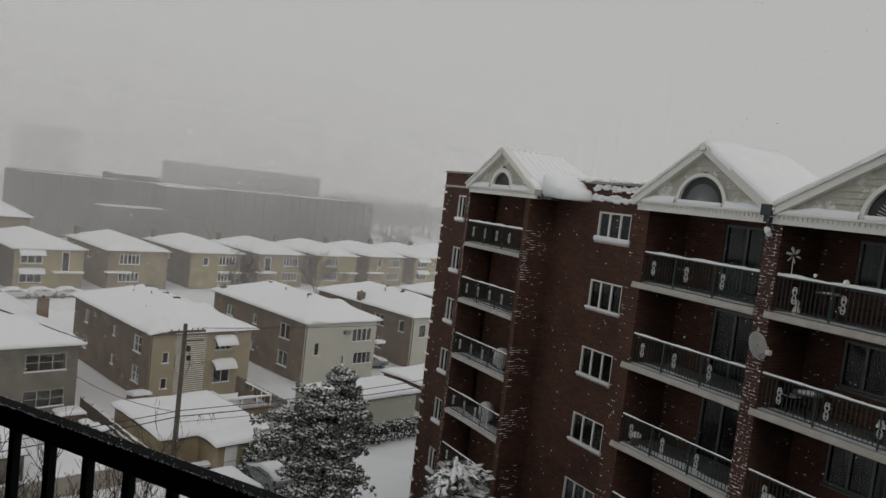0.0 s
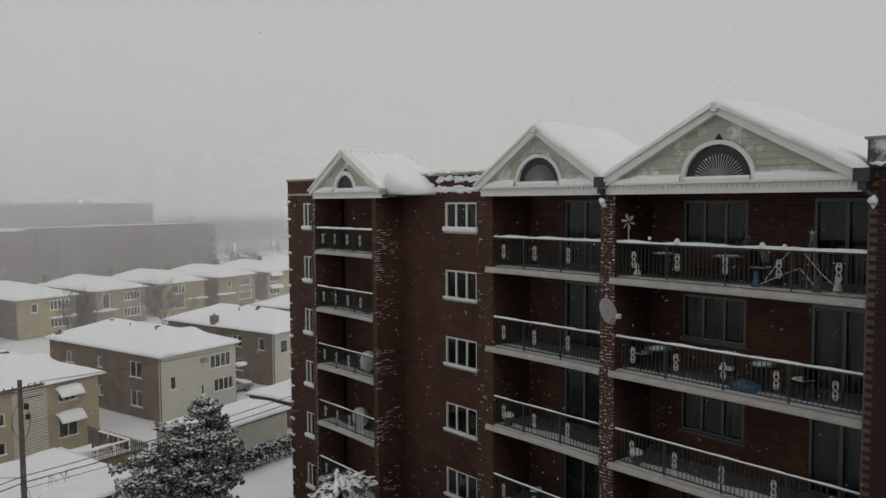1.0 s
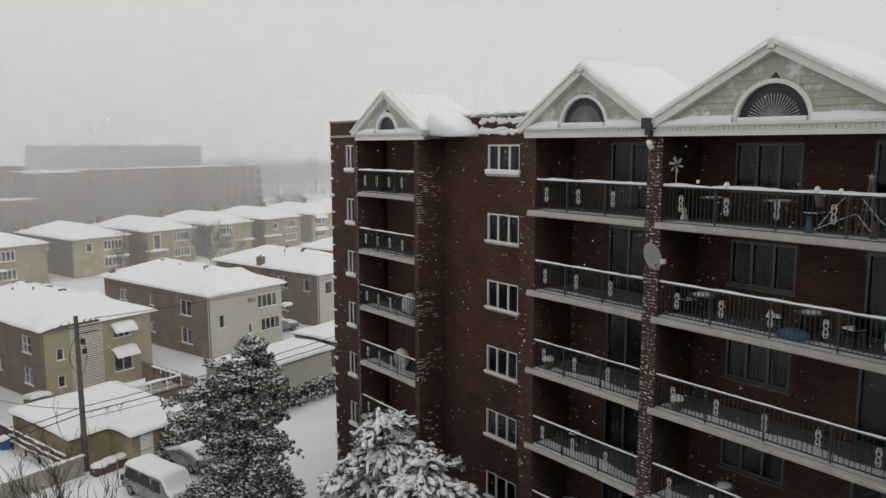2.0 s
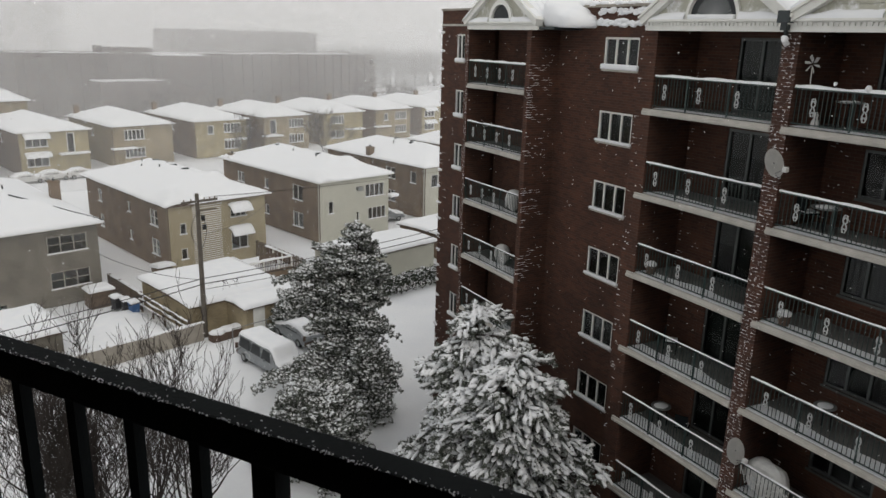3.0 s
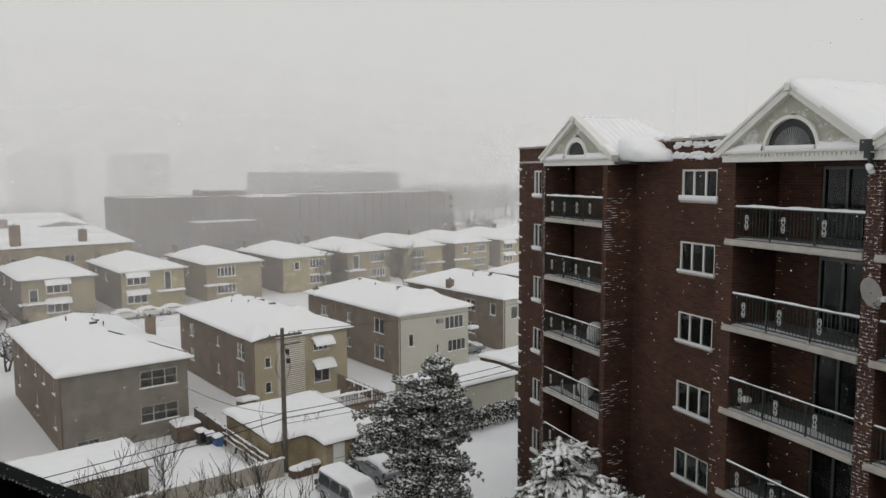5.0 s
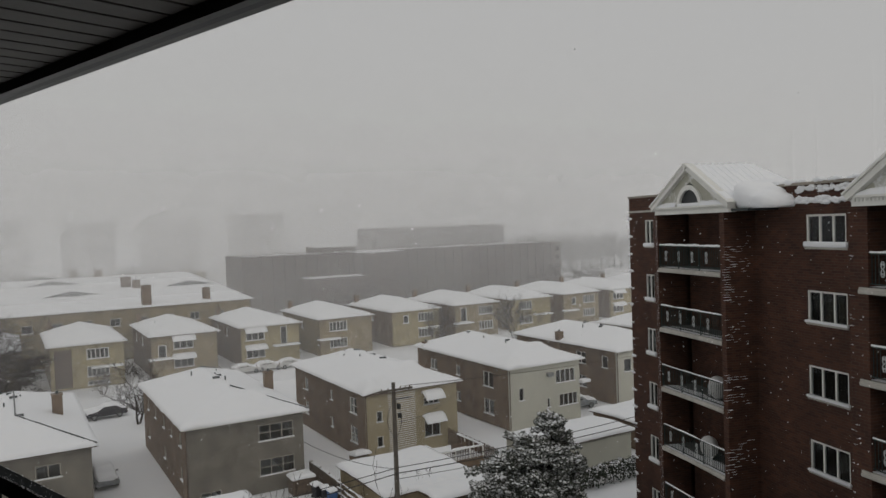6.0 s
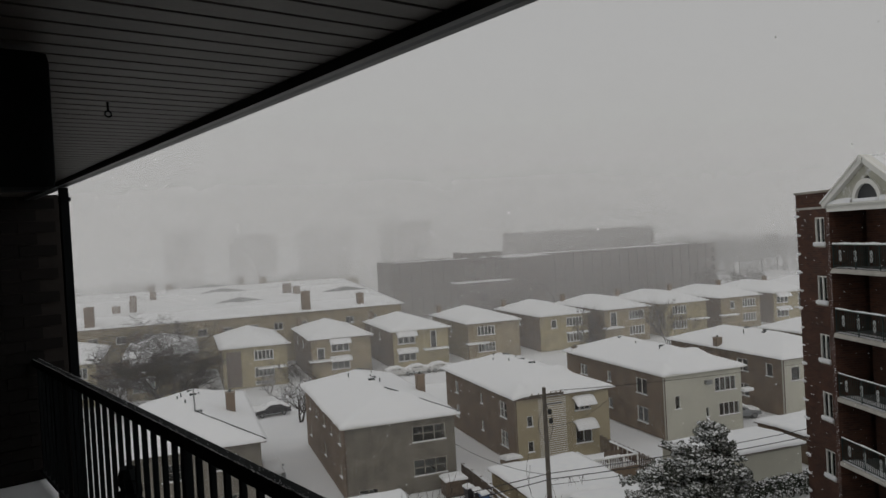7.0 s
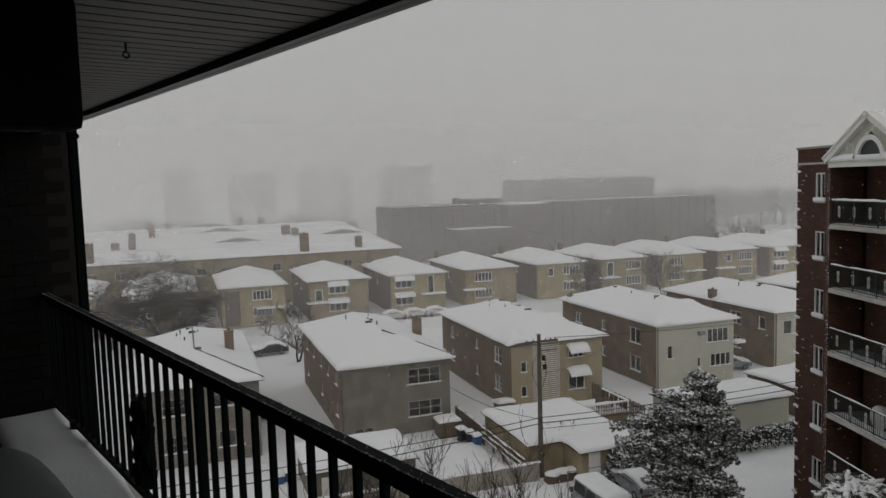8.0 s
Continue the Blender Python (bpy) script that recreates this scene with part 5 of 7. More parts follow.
def far_wood(x0, x1, y, depth, h, count, seed, label):
    """A far wood of leafless trees: trunks and upward-fanning boughs, past counting."""
    rnd = random.Random(seed)
    V, F = [], []
    for _ in range(count):
        bx, by = rnd.uniform(x0, x1), y + rnd.uniform(0, depth)
        th = h * rnd.uniform(0.7, 1.05) * (0.9 + 0.25 * noise.noise(Vector((bx * 0.03, seed, 0))))
        items = [(Vector((bx, by, 0)), Vector((bx + rnd.gauss(0, 0.4), by, th * 0.85)), 0.3, 0.1)]
        for _k in range(34):
            z = th * rnd.uniform(0.25, 0.85)
            a, L = rnd.random() * 6.28, th * rnd.uniform(0.12, 0.3)
            p = Vector((bx, by, z))
            q = p + Vector((math.cos(a) * L * 0.8, math.sin(a) * L * 0.8, L * rnd.uniform(0.3, 1.0)))
            items += [(p, q, 0.12, 0.06), (q, q + Vector((rnd.gauss(0, 0.9), rnd.gauss(0, 0.9), rnd.uniform(0.6, 1.8))), 0.07, 0.04)]
        for a, b, ra, rb in items:
            i = len(V)
            for p, r in ((a, ra), (b, rb)):
                V += [p + Vector((r, 0, 0)), p + Vector((-0.5 * r, 0.87 * r, 0)), p + Vector((-0.5 * r, -0.87 * r, 0))]
            F += [(i, i + 1, i + 4, i + 3), (i + 1, i + 2, i + 5, i + 4), (i + 2, i, i + 3, i + 5)]
    me = bpy.data.meshes.new("far_wood")
    me.from_pydata([tuple(v) for v in V], [], F)
    me.materials.append(BARK)
    tagged(new("far_wood", me), label, "trees", "", "stuff")


far_wood(160, 345, 238, 30, 17.0, 330, 51, "leafless wood fading into the snowfall behind the blocks")
far_wood(-70, 60, 268, 30, 11.0, 150, 53, "low leafless trees along the white horizon")

for x0, x1, z in ((-9.4, 8.6, 31), (23, 46, 28.6), (60.6, 86, 29.2), (107, 132, 31)):
    far_block("distant_tower", x0, x1, 400, 420, z, 9, BRICK_FAR, "tower block nearly hidden by snowfall", 6)


# ---- yards, garages, fences ----
def flat_garage(name, x0, x1, y0, y1, h, label, material, seed, notch=None):
    g = empty(name, pose(x0, y0, 0), label, "garage")
    W, D = x1 - x0, y1 - y0
    bits = [(0, W, 0, D)] if not notch else [(0, W, notch[1], D), (notch[0], W, 0, notch[1] - 0.001)]
    for k, (a, b, c, d) in enumerate(bits):
        part("wall", boxes((a + 0.25, b - 0.25, c + 0.25, d - (0.25 if k == 0 else -0.24), 0, h - 0.12)), material, g)
        part("roof", boxes((a, b, c, d, h - 0.12, h)), CLAY_POT, g)
        snow_sheet("roof_snow", a - 0.05, b + 0.05, c - 0.05, d + (0.05 if k == 0 else 0.3), lambda x, y: h + 0.12 * (1 - abs(2 * (y - c) / (d - c) - 1)), 0.27, g, 0.35, 0.5, seed + k, 0.05, "smooth thick snow on the garage roof")
    part("door", boxes((1.0 if not notch else notch[0] + 0.8, 2.0 if not notch else notch[0] + 1.7, 0.2, 0.26, 0.05, 2.05)), TRIM_WHITE, g, "pale side door")
    return g


flat_garage("garage", 20.4, 28.3, 45.5, 57.0, 2.25, "tan brick garage, its low roof deep in snow", BRICK_TAN, 3.0, (2.65, 2.7))
flat_garage("garage", 34.7, 45.0, 48.9, 54.3, 2.75, "pale garage with a low snowy roof", PANEL_PALE, 5.0)
flat_garage("garage", 4.8, 12.5, 48.6, 54.5, 2.55, "small garage with a snow-covered roof beside the yard", STUCCO_GREY, 8.0)
flat_garage("garage", 47.0, 55.5, 50.0, 57.0, 2.5, "brown brick garage with snow on the roof", BRICK_BROWN, 11.0)

# concrete boundary wall of the car park
cw = empty("boundary_wall", pose(0, 47.5, 0), "stained concrete boundary wall between car park and yards", "wall", "", "structure")
for k in range(14):
    x = -9.6 + k * 2.18
    part("panel", rounded(x, x + 2.14, -0.1, 0.1, -0.2, 1.25, 0.015), CONCRETE, cw)
    part("post", rounded(x - 0.1, x + 0.06, -0.15, 0.15, -0.2, 1.33, 0.015), CONCRETE, cw)
snow_sheet("cap_snow", -9.6, 21.0, -0.12, 0.14, lambda x, y: 1.25, 0.09, cw, 0.13, 0.1, 3.0, 0.02, "thin snow on the wall's top")
# raised snow of the yards behind the wall
snow_sheet("snow_bank", -9.0, 19.6, 47.65, 56.0, lambda x, y: -0.1, 0.75, None, 0.5, 3.0, 5.5, 0.12)
tagged(bpy.data.objects["snow_bank"], "deep level snow filling the yard behind the wall", "snow", "", "structure")

# timber fence beside the drive
wf = empty("timber_fence", pose(20.0, 47.6, 0), "weathered timber fence with snow along its rails", "fence")
for k in range(8):
    y = 0.1 + k * 1.95
    part("post", rounded(-0.06, 0.06, y - 0.06, y + 0.06, -0.2, 1.6, 0.01), WOOD_FENCE, wf)
for z in (0.55, 1.0, 1.45):
    part("rail", boxes((-0.11, -0.061, 0.1, 8.0, z - 0.05, z + 0.05)), WOOD_FENCE, wf)
    snow_sheet("rail_snow", -0.14, -0.03, 0.1, 8.0, lambda x, y, z=z: z + 0.05, 0.07, wf, 0.14, 0.06, z, 0.015)
for k in range(52):
    y = 7.95 + k * 0.125
    part("board", boxes((-0.02, 0.02, y, y + 0.115, 0.02, 1.45 + 0.03 * math.sin(k * 1.7))), WOOD_FENCE, wf)
snow_sheet("cap_snow", -0.06, 0.08, 7.9, 14.4, lambda x, y: 1.46, 0.09, wf, 0.12, 0.06, 2.0, 0.02)

# picket fence behind the deck
pf = empty("picket_fence", pose(34.0, 52.2, 0), "dark upright picket fence dusted with snow", "fence")
for k in range(40):
    y = k * 0.27
    part("picket", boxes((-0.03, 0.03, y, y + 0.13, 0.05, 1.8 + 0.06 * math.sin(k * 2.3))), WOOD_FENCE, pf)
for z in (0.5, 1.4):
    part("rail", boxes((0.031, 0.08, 0, 10.8, z, z + 0.09)), WOOD_FENCE, pf)

# brick deck with a railing
dk = empty("deck", pose(28.7, 54.7, 0), "raised brick deck with a pale railing and snow", "deck")
part("base", boxes((0, 4.3, 0, 4.2, -0.2, 1.25)), BRICK_BROWN, dk)
snow_sheet("deck_snow", 0.08, 4.22, 0.1, 4.15, lambda x, y: 1.25, 0.2, dk, 0.3, 0.4, 6.0, 0.05)
for (a0, b0, a1, b1) in ((0.05, 0.05, 4.25, 0.05), (0.05, 0.05, 0.05, 2.6), (4.25, 0.05, 4.25, 4.1)):
    L = math.hypot(a1 - a0, b1 - b0)
    bm = bmesh.new()
    if b0 == b1:
        box(bm, a0, a1, b0 - 0.05, b0 + 0.05, 2.12, 2.2)
    else:
        box(bm, a0 - 0.05, a0 + 0.05, b0, b1, 2.12, 2.2)
    part("top_rail", bm, TRIM_WHITE, dk)
    n = int(L / 0.16)
    for k in range(n + 1):
        x, y = a0 + (a1 - a0) * k / n, b0 + (b1 - b0) * k / n
        w = 0.045 if k % 9 == 0 else 0.02
        part("baluster", boxes((x - w, x + w, y - w, y + w, 1.25, 2.12)), CLAY_POT if k % 9 else TRIM_WHITE, dk)
    snow_sheet("rail_snow", min(a0, a1) - 0.07, max(a0, a1) + 0.07, min(b0, b1) - 0.07, max(b0, b1) + 0.07, lambda x, y: 2.2, 0.1, dk, 0.12, 0.08, L, 0.02)
bench = empty("bench", pose(30.6, 55.6, 1.35), "snow-covered garden bench on the deck", "bench")
part("seat", rounded(0, 1.5, 0, 0.5, 0.4, 0.47, 0.02), WOOD_FENCE, bench)
part("backrest", rounded(0, 1.5, 0.45, 0.52, 0.5, 0.95, 0.02), WOOD_FENCE, bench)
for x in (0.05, 1.38):
    for y in (0.03, 0.4):
        part("leg", boxes((x, x + 0.07, y, y + 0.07, 0, 0.4)), WOOD_FENCE, bench)
snow_sheet("seat_snow", 0.0, 1.5, 0.0, 0.45, lambda x, y: 0.47, 0.15, bench, 0.1, 0.15, 2.0, 0.03)

# basement entrance hood beside the tan house
hd = empty("entrance_hood", pose(24.0, 61.2, 0), "low cellar entrance hood under a cap of snow", "shed")
part("body", boxes((0, 1.3, 0, 1.6, -0.1, 1.0)), BRICK_BROWN, hd)
snow_sheet("cap_snow", -0.15, 1.45, -0.15, 1.75, lambda x, y: 1.0 + 0.3 * (1.75 - y) / 1.9, 0.35, hd, 0.15, 0.35, 1.0, 0.05)

# wheeled bins
def bin_thing(x, y, material, label, rz):
    b = empty("wheeled_bin", pose(x, y, 0, 0, 0, rz), label, "bin", "wheeled bins")
    bm = bmesh.new()
    lo = [bm.verts.new((a, c, 0.08)) for a, c in ((-0.24, -0.28), (0.24, -0.28), (0.24, 0.28), (-0.24, 0.28))]
    hi = [bm.verts.new((a, c, 1.0)) for a, c in ((-0.3, -0.36), (0.3, -0.36), (0.3, 0.36), (-0.3, 0.36))]
    bm.faces.new(lo[::-1])
    bm.faces.new(hi)
    for k in range(4):
        bm.faces.new((lo[k], lo[(k + 1) % 4], hi[(k + 1) % 4], hi[k]))
    part("body", bm, material, b)
    part("lid", rounded(-0.33, 0.33, -0.4, 0.38, 1.0, 1.09, 0.03), material, b)
    for s in (-1, 1):
        bm = bmesh.new()
        cyl(bm, (s * 0.22, 0.3, 0.1), (s * 0.28, 0.3, 0.1), 0.1, 0.1, 12)
        part("wheel", bm, TYRE, b)
    snow_sheet("lid_snow", -0.34, 0.34, -0.4, 0.39, lambda x, y: 1.08, 0.2, b, 0.1, 0.2, x, 0.03)


for x, y, mm, lab, rz in ((18.7, 57.0, BIN_BLACK, "black wheeled bin with a cap of snow", 8), (19.0, 55.9, BIN_BLACK, "black wheeled bin heaped with snow", -5), (19.2, 55.0, BIN_BLUE, "blue wheeled recycling bin under snow", 3), (3.5, 53.0, BIN_BLUE, "blue wheeled bin half buried in snow", 12), (4.2, 53.4, BIN_BLUE, "blue wheeled bin against the garage", -4)):
    bin_thing(x, y, mm, lab, rz)
sh = empty("low_shed", pose(17.3, 58.3, 0), "low dark storage box under snow beside the house", "shed")
part("body", rounded(0, 1.7, 0, 1.5, -0.1, 1.3, 0.03), WOOD_FENCE, sh)
snow_sheet("cap_snow", -0.1, 1.8, -0.1, 1.6, lambda x, y: 1.3, 0.22, sh, 0.15, 0.25, 4.0, 0.03)

# snow-loaded junk behind the chain-link fence, and the fence
jk = empty("covered_pile", pose(20.9, 46.8, 0), "low pile buried under rounded snow beside the pole", "pile")
bm = bmesh.new()
for x, y, s in ((0.7, 0, 0.4), (1.5, 0.1, 0.5), (2.3, 0.1, 0.45)):
    bmesh.ops.create_icosphere(bm, subdivisions=3, radius=1, matrix=Matrix.Translation((x, y, 0.55)) @ Matrix.Diagonal((0.6, 0.42, s * 0.55, 1)))
for v in bm.verts:
    v.co += 0.08 * noise.noise_vector(v.co * 2.0)
part("snow_cap", bm, SNOW, jk, "", True)
part("body", boxes((0.2, 2.8, -0.35, 0.4, -0.1, 0.5)), CLAY_POT, jk)
cf = empty("wire_fence", pose(21.3, 44.1, 0), "thin wire fence with a top rail", "fence")
for k in range(5):
    bm = bmesh.new()
    cyl(bm, (k * 2.6, 0, -0.1), (k * 2.6, 0, 1.75), 0.035, 0.035, 8)
    part("post", bm, METAL_GREY, cf)
bm = bmesh.new()
cyl(bm, (0, 0, 1.7), (10.4, 0, 1.7), 0.025, 0.025, 6)
part("top_rail", bm, METAL_GREY, cf)

# ---- utility pole and wires ----
POLE = Vector((21.3, 48.0, 0))
up = empty("utility_pole", pose(*POLE), "weathered wooden utility pole with crossarm and cables", "utility pole")
bm = bmesh.new()
cyl(bm, (0, 0, -0.2), (0, 0, 10.25), 0.19, 0.13, 12)
part("pole", bm, WOOD_POLE, up)
part("crossarm", rounded(-1.2, 1.4, -0.22, -0.1, 9.68, 9.83, 0.01), WOOD_POLE, up)
part("crossarm", rounded(-0.05, 1.3, -0.2, -0.1, 9.05, 9.14, 0.01), WOOD_POLE, up)
for x in (-1.0, -0.5, 0.45, 0.85, 1.2):
    bm = bmesh.new()
    cyl(bm, (x, -0.15, 9.83), (x, -0.15, 9.96), 0.05, 0.035, 8)
    part("insulator", bm, CLAY_POT, up)
for z, x in ((8.55, 0.35), (7.9, 0.42)):
    part("cable_box", rounded(x - 0.12, x + 0.12, -0.1, 0.1, z - 0.2, z + 0.15, 0.03), CABLE, up)
bm = bmesh.new()
for s, base in ((-1, 0.5), (1, 0.4)):
    pts = [(s * (0.1 + base * math.sin(math.pi * k / 12)), -0.1, 9.0 - 2.6 * k / 12) for k in range(13)]
    for a, b in zip(pts[:-1], pts[1:]):
        cyl(bm, a, b, 0.022, 0.022, 5)
part("cable_loop", bm, CABLE, up)


def wire(name, a, b, sag, r, label):
    pts = []
    for k in range(25):
        t = k / 24
        p = Vector(a).lerp(Vector(b), t)
        p.z -= sag * 4 * t * (1 - t)
        pts.append(p)
    ob = link_mesh(name, tube(pts, r, 5), CABLE)
    tagged(ob, label, "cable", "overhead cables")


wire("overhead_cable", POLE + Vector((0, -0.15, 4.3)), (-28, 46.2, 4.6), 0.7, 0.03, "thick black telephone cable strung from the pole")
wire("overhead_cable", POLE + Vector((0, -0.15, 3.9)), (-28, 45.8, 4.0), 0.8, 0.035, "thick black telephone cable strung from the pole")
wire("overhead_cable", POLE + Vector((0, -0.15, 4.3)), (62, 49.2, 4.7), 0.6, 0.03, "thick black telephone cable over the garages")
wire("overhead_cable", POLE + Vector((0, -0.15, 3.9)), (62, 48.8, 4.1), 0.6, 0.035, "thick black telephone cable over the garages")
wire("overhead_cable", POLE + Vector((0, -0.15, 3.5)), (62, 48.5, 3.4), 0.6, 0.02, "thin black cable over the garages")
for x, z in ((1.2, 9.96), (0.45, 9.96)):
    wire("overhead_cable", POLE + Vector((x, -0.15, z)), (70, 49.5, z + 0.2), 0.8, 0.012, "thin power wire from the pole's crossarm")
wire("overhead_cable", POLE + Vector((0.2, 0.1, 7.4)), (35.0, 62.0, 5.2), 0.5, 0.015, "service wire running to a house")
wire("overhead_cable", POLE + Vector((-0.2, 0.1, 4.2)), (19.0, 60.5, 3.6), 0.4, 0.02, "service wire running to a house")
bm = bmesh.new()
rr = random.Random(2)
for k in range(16):
    x = rr.uniform(0.6, 2.8)
    cyl(bm, (x, -0.15, 3.8), (x + rr.uniform(-0.4, 0.4), -0.15 + rr.uniform(-0.2, 0.2), 3.8 - rr.uniform(-0.2, 0.7)), 0.015, 0.006, 4)
part("snagged_twigs", bm, BARK, up)


# ---- vehicles ----
def car(name, x, y, rz, L, W, H, label, material, van=True):
    """A parked vehicle: body swept from its side profile, glass, wheels, lamps and a thick cap of snow. Nose towards -y."""
    c = empty(name, pose(x, y, 0, 0, 0, rz), label, "car")
    prof = [(0, 0.35), (0.02, 0.7), (0.1, 0.9), (0.55, 1.02), (1.05, H - 0.08), (1.4, H), (L - 0.2, H), (L - 0.06, H - 0.5), (L, 0.8), (L - 0.02, 0.35)] if van else [(0, 0.35), (0.02, 0.65), (0.2, 0.8), (1.2, 0.92), (1.9, H), (3.2, H), (3.9, 0.98), (L, 0.9), (L - 0.02, 0.35)]
    bm = bmesh.new()
    rings = []
    for s in (-1, -0.8, 0.8, 1):
        ring = []
        for (py, pz) in prof:
            tuck = 0.82 if pz > 1.05 else 1.0
            ring.append(bm.verts.new((s * W / 2 * tuck, py, pz - (0.04 if abs(s) == 1 and pz > 0.6 else 0))))
        rings.append(ring)
    for p, q in zip(rings[:-1], rings[1:]):
        for k in range(len(prof)):
            k2 = (k + 1) % len(prof)
            bm.faces.new((p[k], q[k], q[k2], p[k2]))
    bm.faces.new(rings[0])
    bm.faces.new(rings[-1][::-1])
    bmesh.ops.recalc_face_normals(bm, faces=bm.faces[:])
    part("body", bm, material, c)
    for s in (-1, 1):
        for (a, b) in ((1.0, 2.1), (2.18, 3.35), (3.43, L - 0.3)) if van else ((1.75, 2.5), (2.55, 3.3)):
            bm = bmesh.new()
            vs = [bm.verts.new((s * (W / 2 * f + 0.012), yy, zz)) for f, yy, zz in ((0.985, a, 1.0), (0.985, b, 1.0), (0.84, b - 0.05, H - 0.17), (0.84, a + 0.25, H - 0.17))]
            bm.faces.new(vs)
            part("side_window", bm, DARK, c)
        for yy in (0.8, L - 0.85):
            bm = bmesh.new()
            cyl(bm, (s * (W / 2 - 0.2), yy, 0.31), (s * (W / 2 + 0.01), yy, 0.31), 0.31, 0.31, 18)
            wh = part("wheel", bm, TYRE, c)
            bm = bmesh.new()
            cyl(bm, (s * (W / 2 + 0.011), yy, 0.31), (s * (W / 2 + 0.03), yy, 0.31), 0.19, 0.17, 12)
            part("rim", bm, METAL_GREY, wh)
        part("tail_lamp", rounded(s * W / 2 - 0.1, s * W / 2 + 0.1, L - 0.06, L + 0.02, 0.75, 1.1, 0.02), CLAY_POT, c)
        part("headlight", rounded(s * (W / 2 - 0.25) - 0.15, s * (W / 2 - 0.25) + 0.15, -0.02, 0.06, 0.62, 0.8, 0.02), METAL_GREY, c)
        part("mirror", rounded(s * (W / 2 + 0.1) - 0.09, s * (W / 2 + 0.1) + 0.09, 1.5, 1.62, 1.0, 1.15, 0.03), material, c)
    part("bumper", rounded(-W / 2, W / 2, L - 0.05, L + 0.08, 0.38, 0.6, 0.04), CLAY_POT, c)

    def top(xx, yy):
        z = np.interp(yy, [p[0] for p in prof[1:-1]], [p[1] for p in prof[1:-1]])
        return float(z)
    snow_sheet("roof_snow", -W / 2 * 0.86, W / 2 * 0.86, 0.1, L - 0.12, top, 0.2, c, 0.14, 0.22, x, 0.02, "thick smooth snow on roof and bonnet")
    return c


car("minivan", 22.05, 38.1, 0, 5.1, 2.0, 1.76, "grey minivan caked in snow in the car park", CAR_PAINT)
car("snowed_car", 26.0, 45.4, 178, 4.3, 1.75, 1.25, "car buried under smooth snow beside the minivan", CAR_PAINT, False)
car("snowed_car", 5.6, 96.6, -85, 4.4, 1.75, 1.4, "dark car under snow on the street corner", BIN_BLACK, False)
car("snowed_car", 5.0, 69.2, 4, 4.4, 1.8, 1.4, "white car under snow beside the house", CAR_PAINT, False)
car("snowed_car", 55.5, 66.0, 80, 4.4, 1.8, 1.4, "car under snow beside the garages", CAR_PAINT, False)
car("snowed_car", 59.5, 59.5, 80, 4.4, 1.8, 1.4, "car under snow beside the garages", CAR_PAINT, False)
for k, (x, y) in enumerate(((31.0, 113.0), (34.5, 113.2), (38.0, 113.0))):
    car("snowed_car", x, y, 90, 4.2, 1.75, 1.3, "parked car on the far street buried in snow", DISH, False)


# ---- trees ----
def from_arrays(name, verts, faces, material, parent=None, label="", smooth=False):
    me = bpy.data.meshes.new(name)
    me.from_pydata([tuple(v) for v in verts], [], faces)
    if smooth:
        me.polygons.foreach_set("use_smooth", [True] * len(me.polygons))
    me.materials.append(material)
    ob = new(name, me)
    if parent:
        ob.parent = parent
    if label:
        ob["label"] = label
    return ob


def tube_arrays(segs, sides=5):
    """Tapered tubes for segments (a, b, ra, rb)."""
    V, F = [], []
    for a, b, ra, rb in segs:
        d = (b - a)
        if d.length < 1e-5:
            continue
        q = d.to_track_quat("Z", "Y")
        i = len(V)
        for p, r in ((a, ra), (b, rb)):
            for k in range(sides):
                t = 2 * math.pi * k / sides
                V.append(p + q @ Vector((r * math.cos(t), r * math.sin(t), 0)))
        for k in range(sides):
            k2 = (k + 1) % sides
            F.append((i + k, i + k2, i + sides + k2, i + sides + k))
    return V, F


def bare_segments(rnd, base, direction, length, radius, levels, spread, up, out, kids=(3, 5), bend=0.15):
    """Recursive leafless branching."""
    n = 4
    p, d = Vector(base), Vector(direction).normalized()
    pts = [(p.copy(), radius)]
    for k in range(n):
        d = (d + bend * Vector((rnd.gauss(0, 1), rnd.gauss(0, 1), rnd.gauss(0, 1) * 0.5 + up))).normalized()
        q = p + d * (length / n)
        r2 = radius * (1 - 0.62 * (k + 1) / n)
        out.append((p.copy(), q.copy(), radius * (1 - 0.62 * k / n), r2))
        p = q
        pts.append((p.copy(), r2))
    if levels <= 0:
        return
    for _ in range(rnd.randint(*kids)):
        k = rnd.randint(1, n)
        bp, br = pts[k]
        side = Vector((rnd.gauss(0, 1), rnd.gauss(0, 1), rnd.gauss(0, 0.4)))
        nd = (d * (1 - spread) + side.normalized() * spread + Vector((0, 0, up))).normalized()
        bare_segments(rnd, bp, nd, length * rnd.uniform(0.5, 0.75), br * 0.72, levels - 1, spread, up, out, kids, bend)


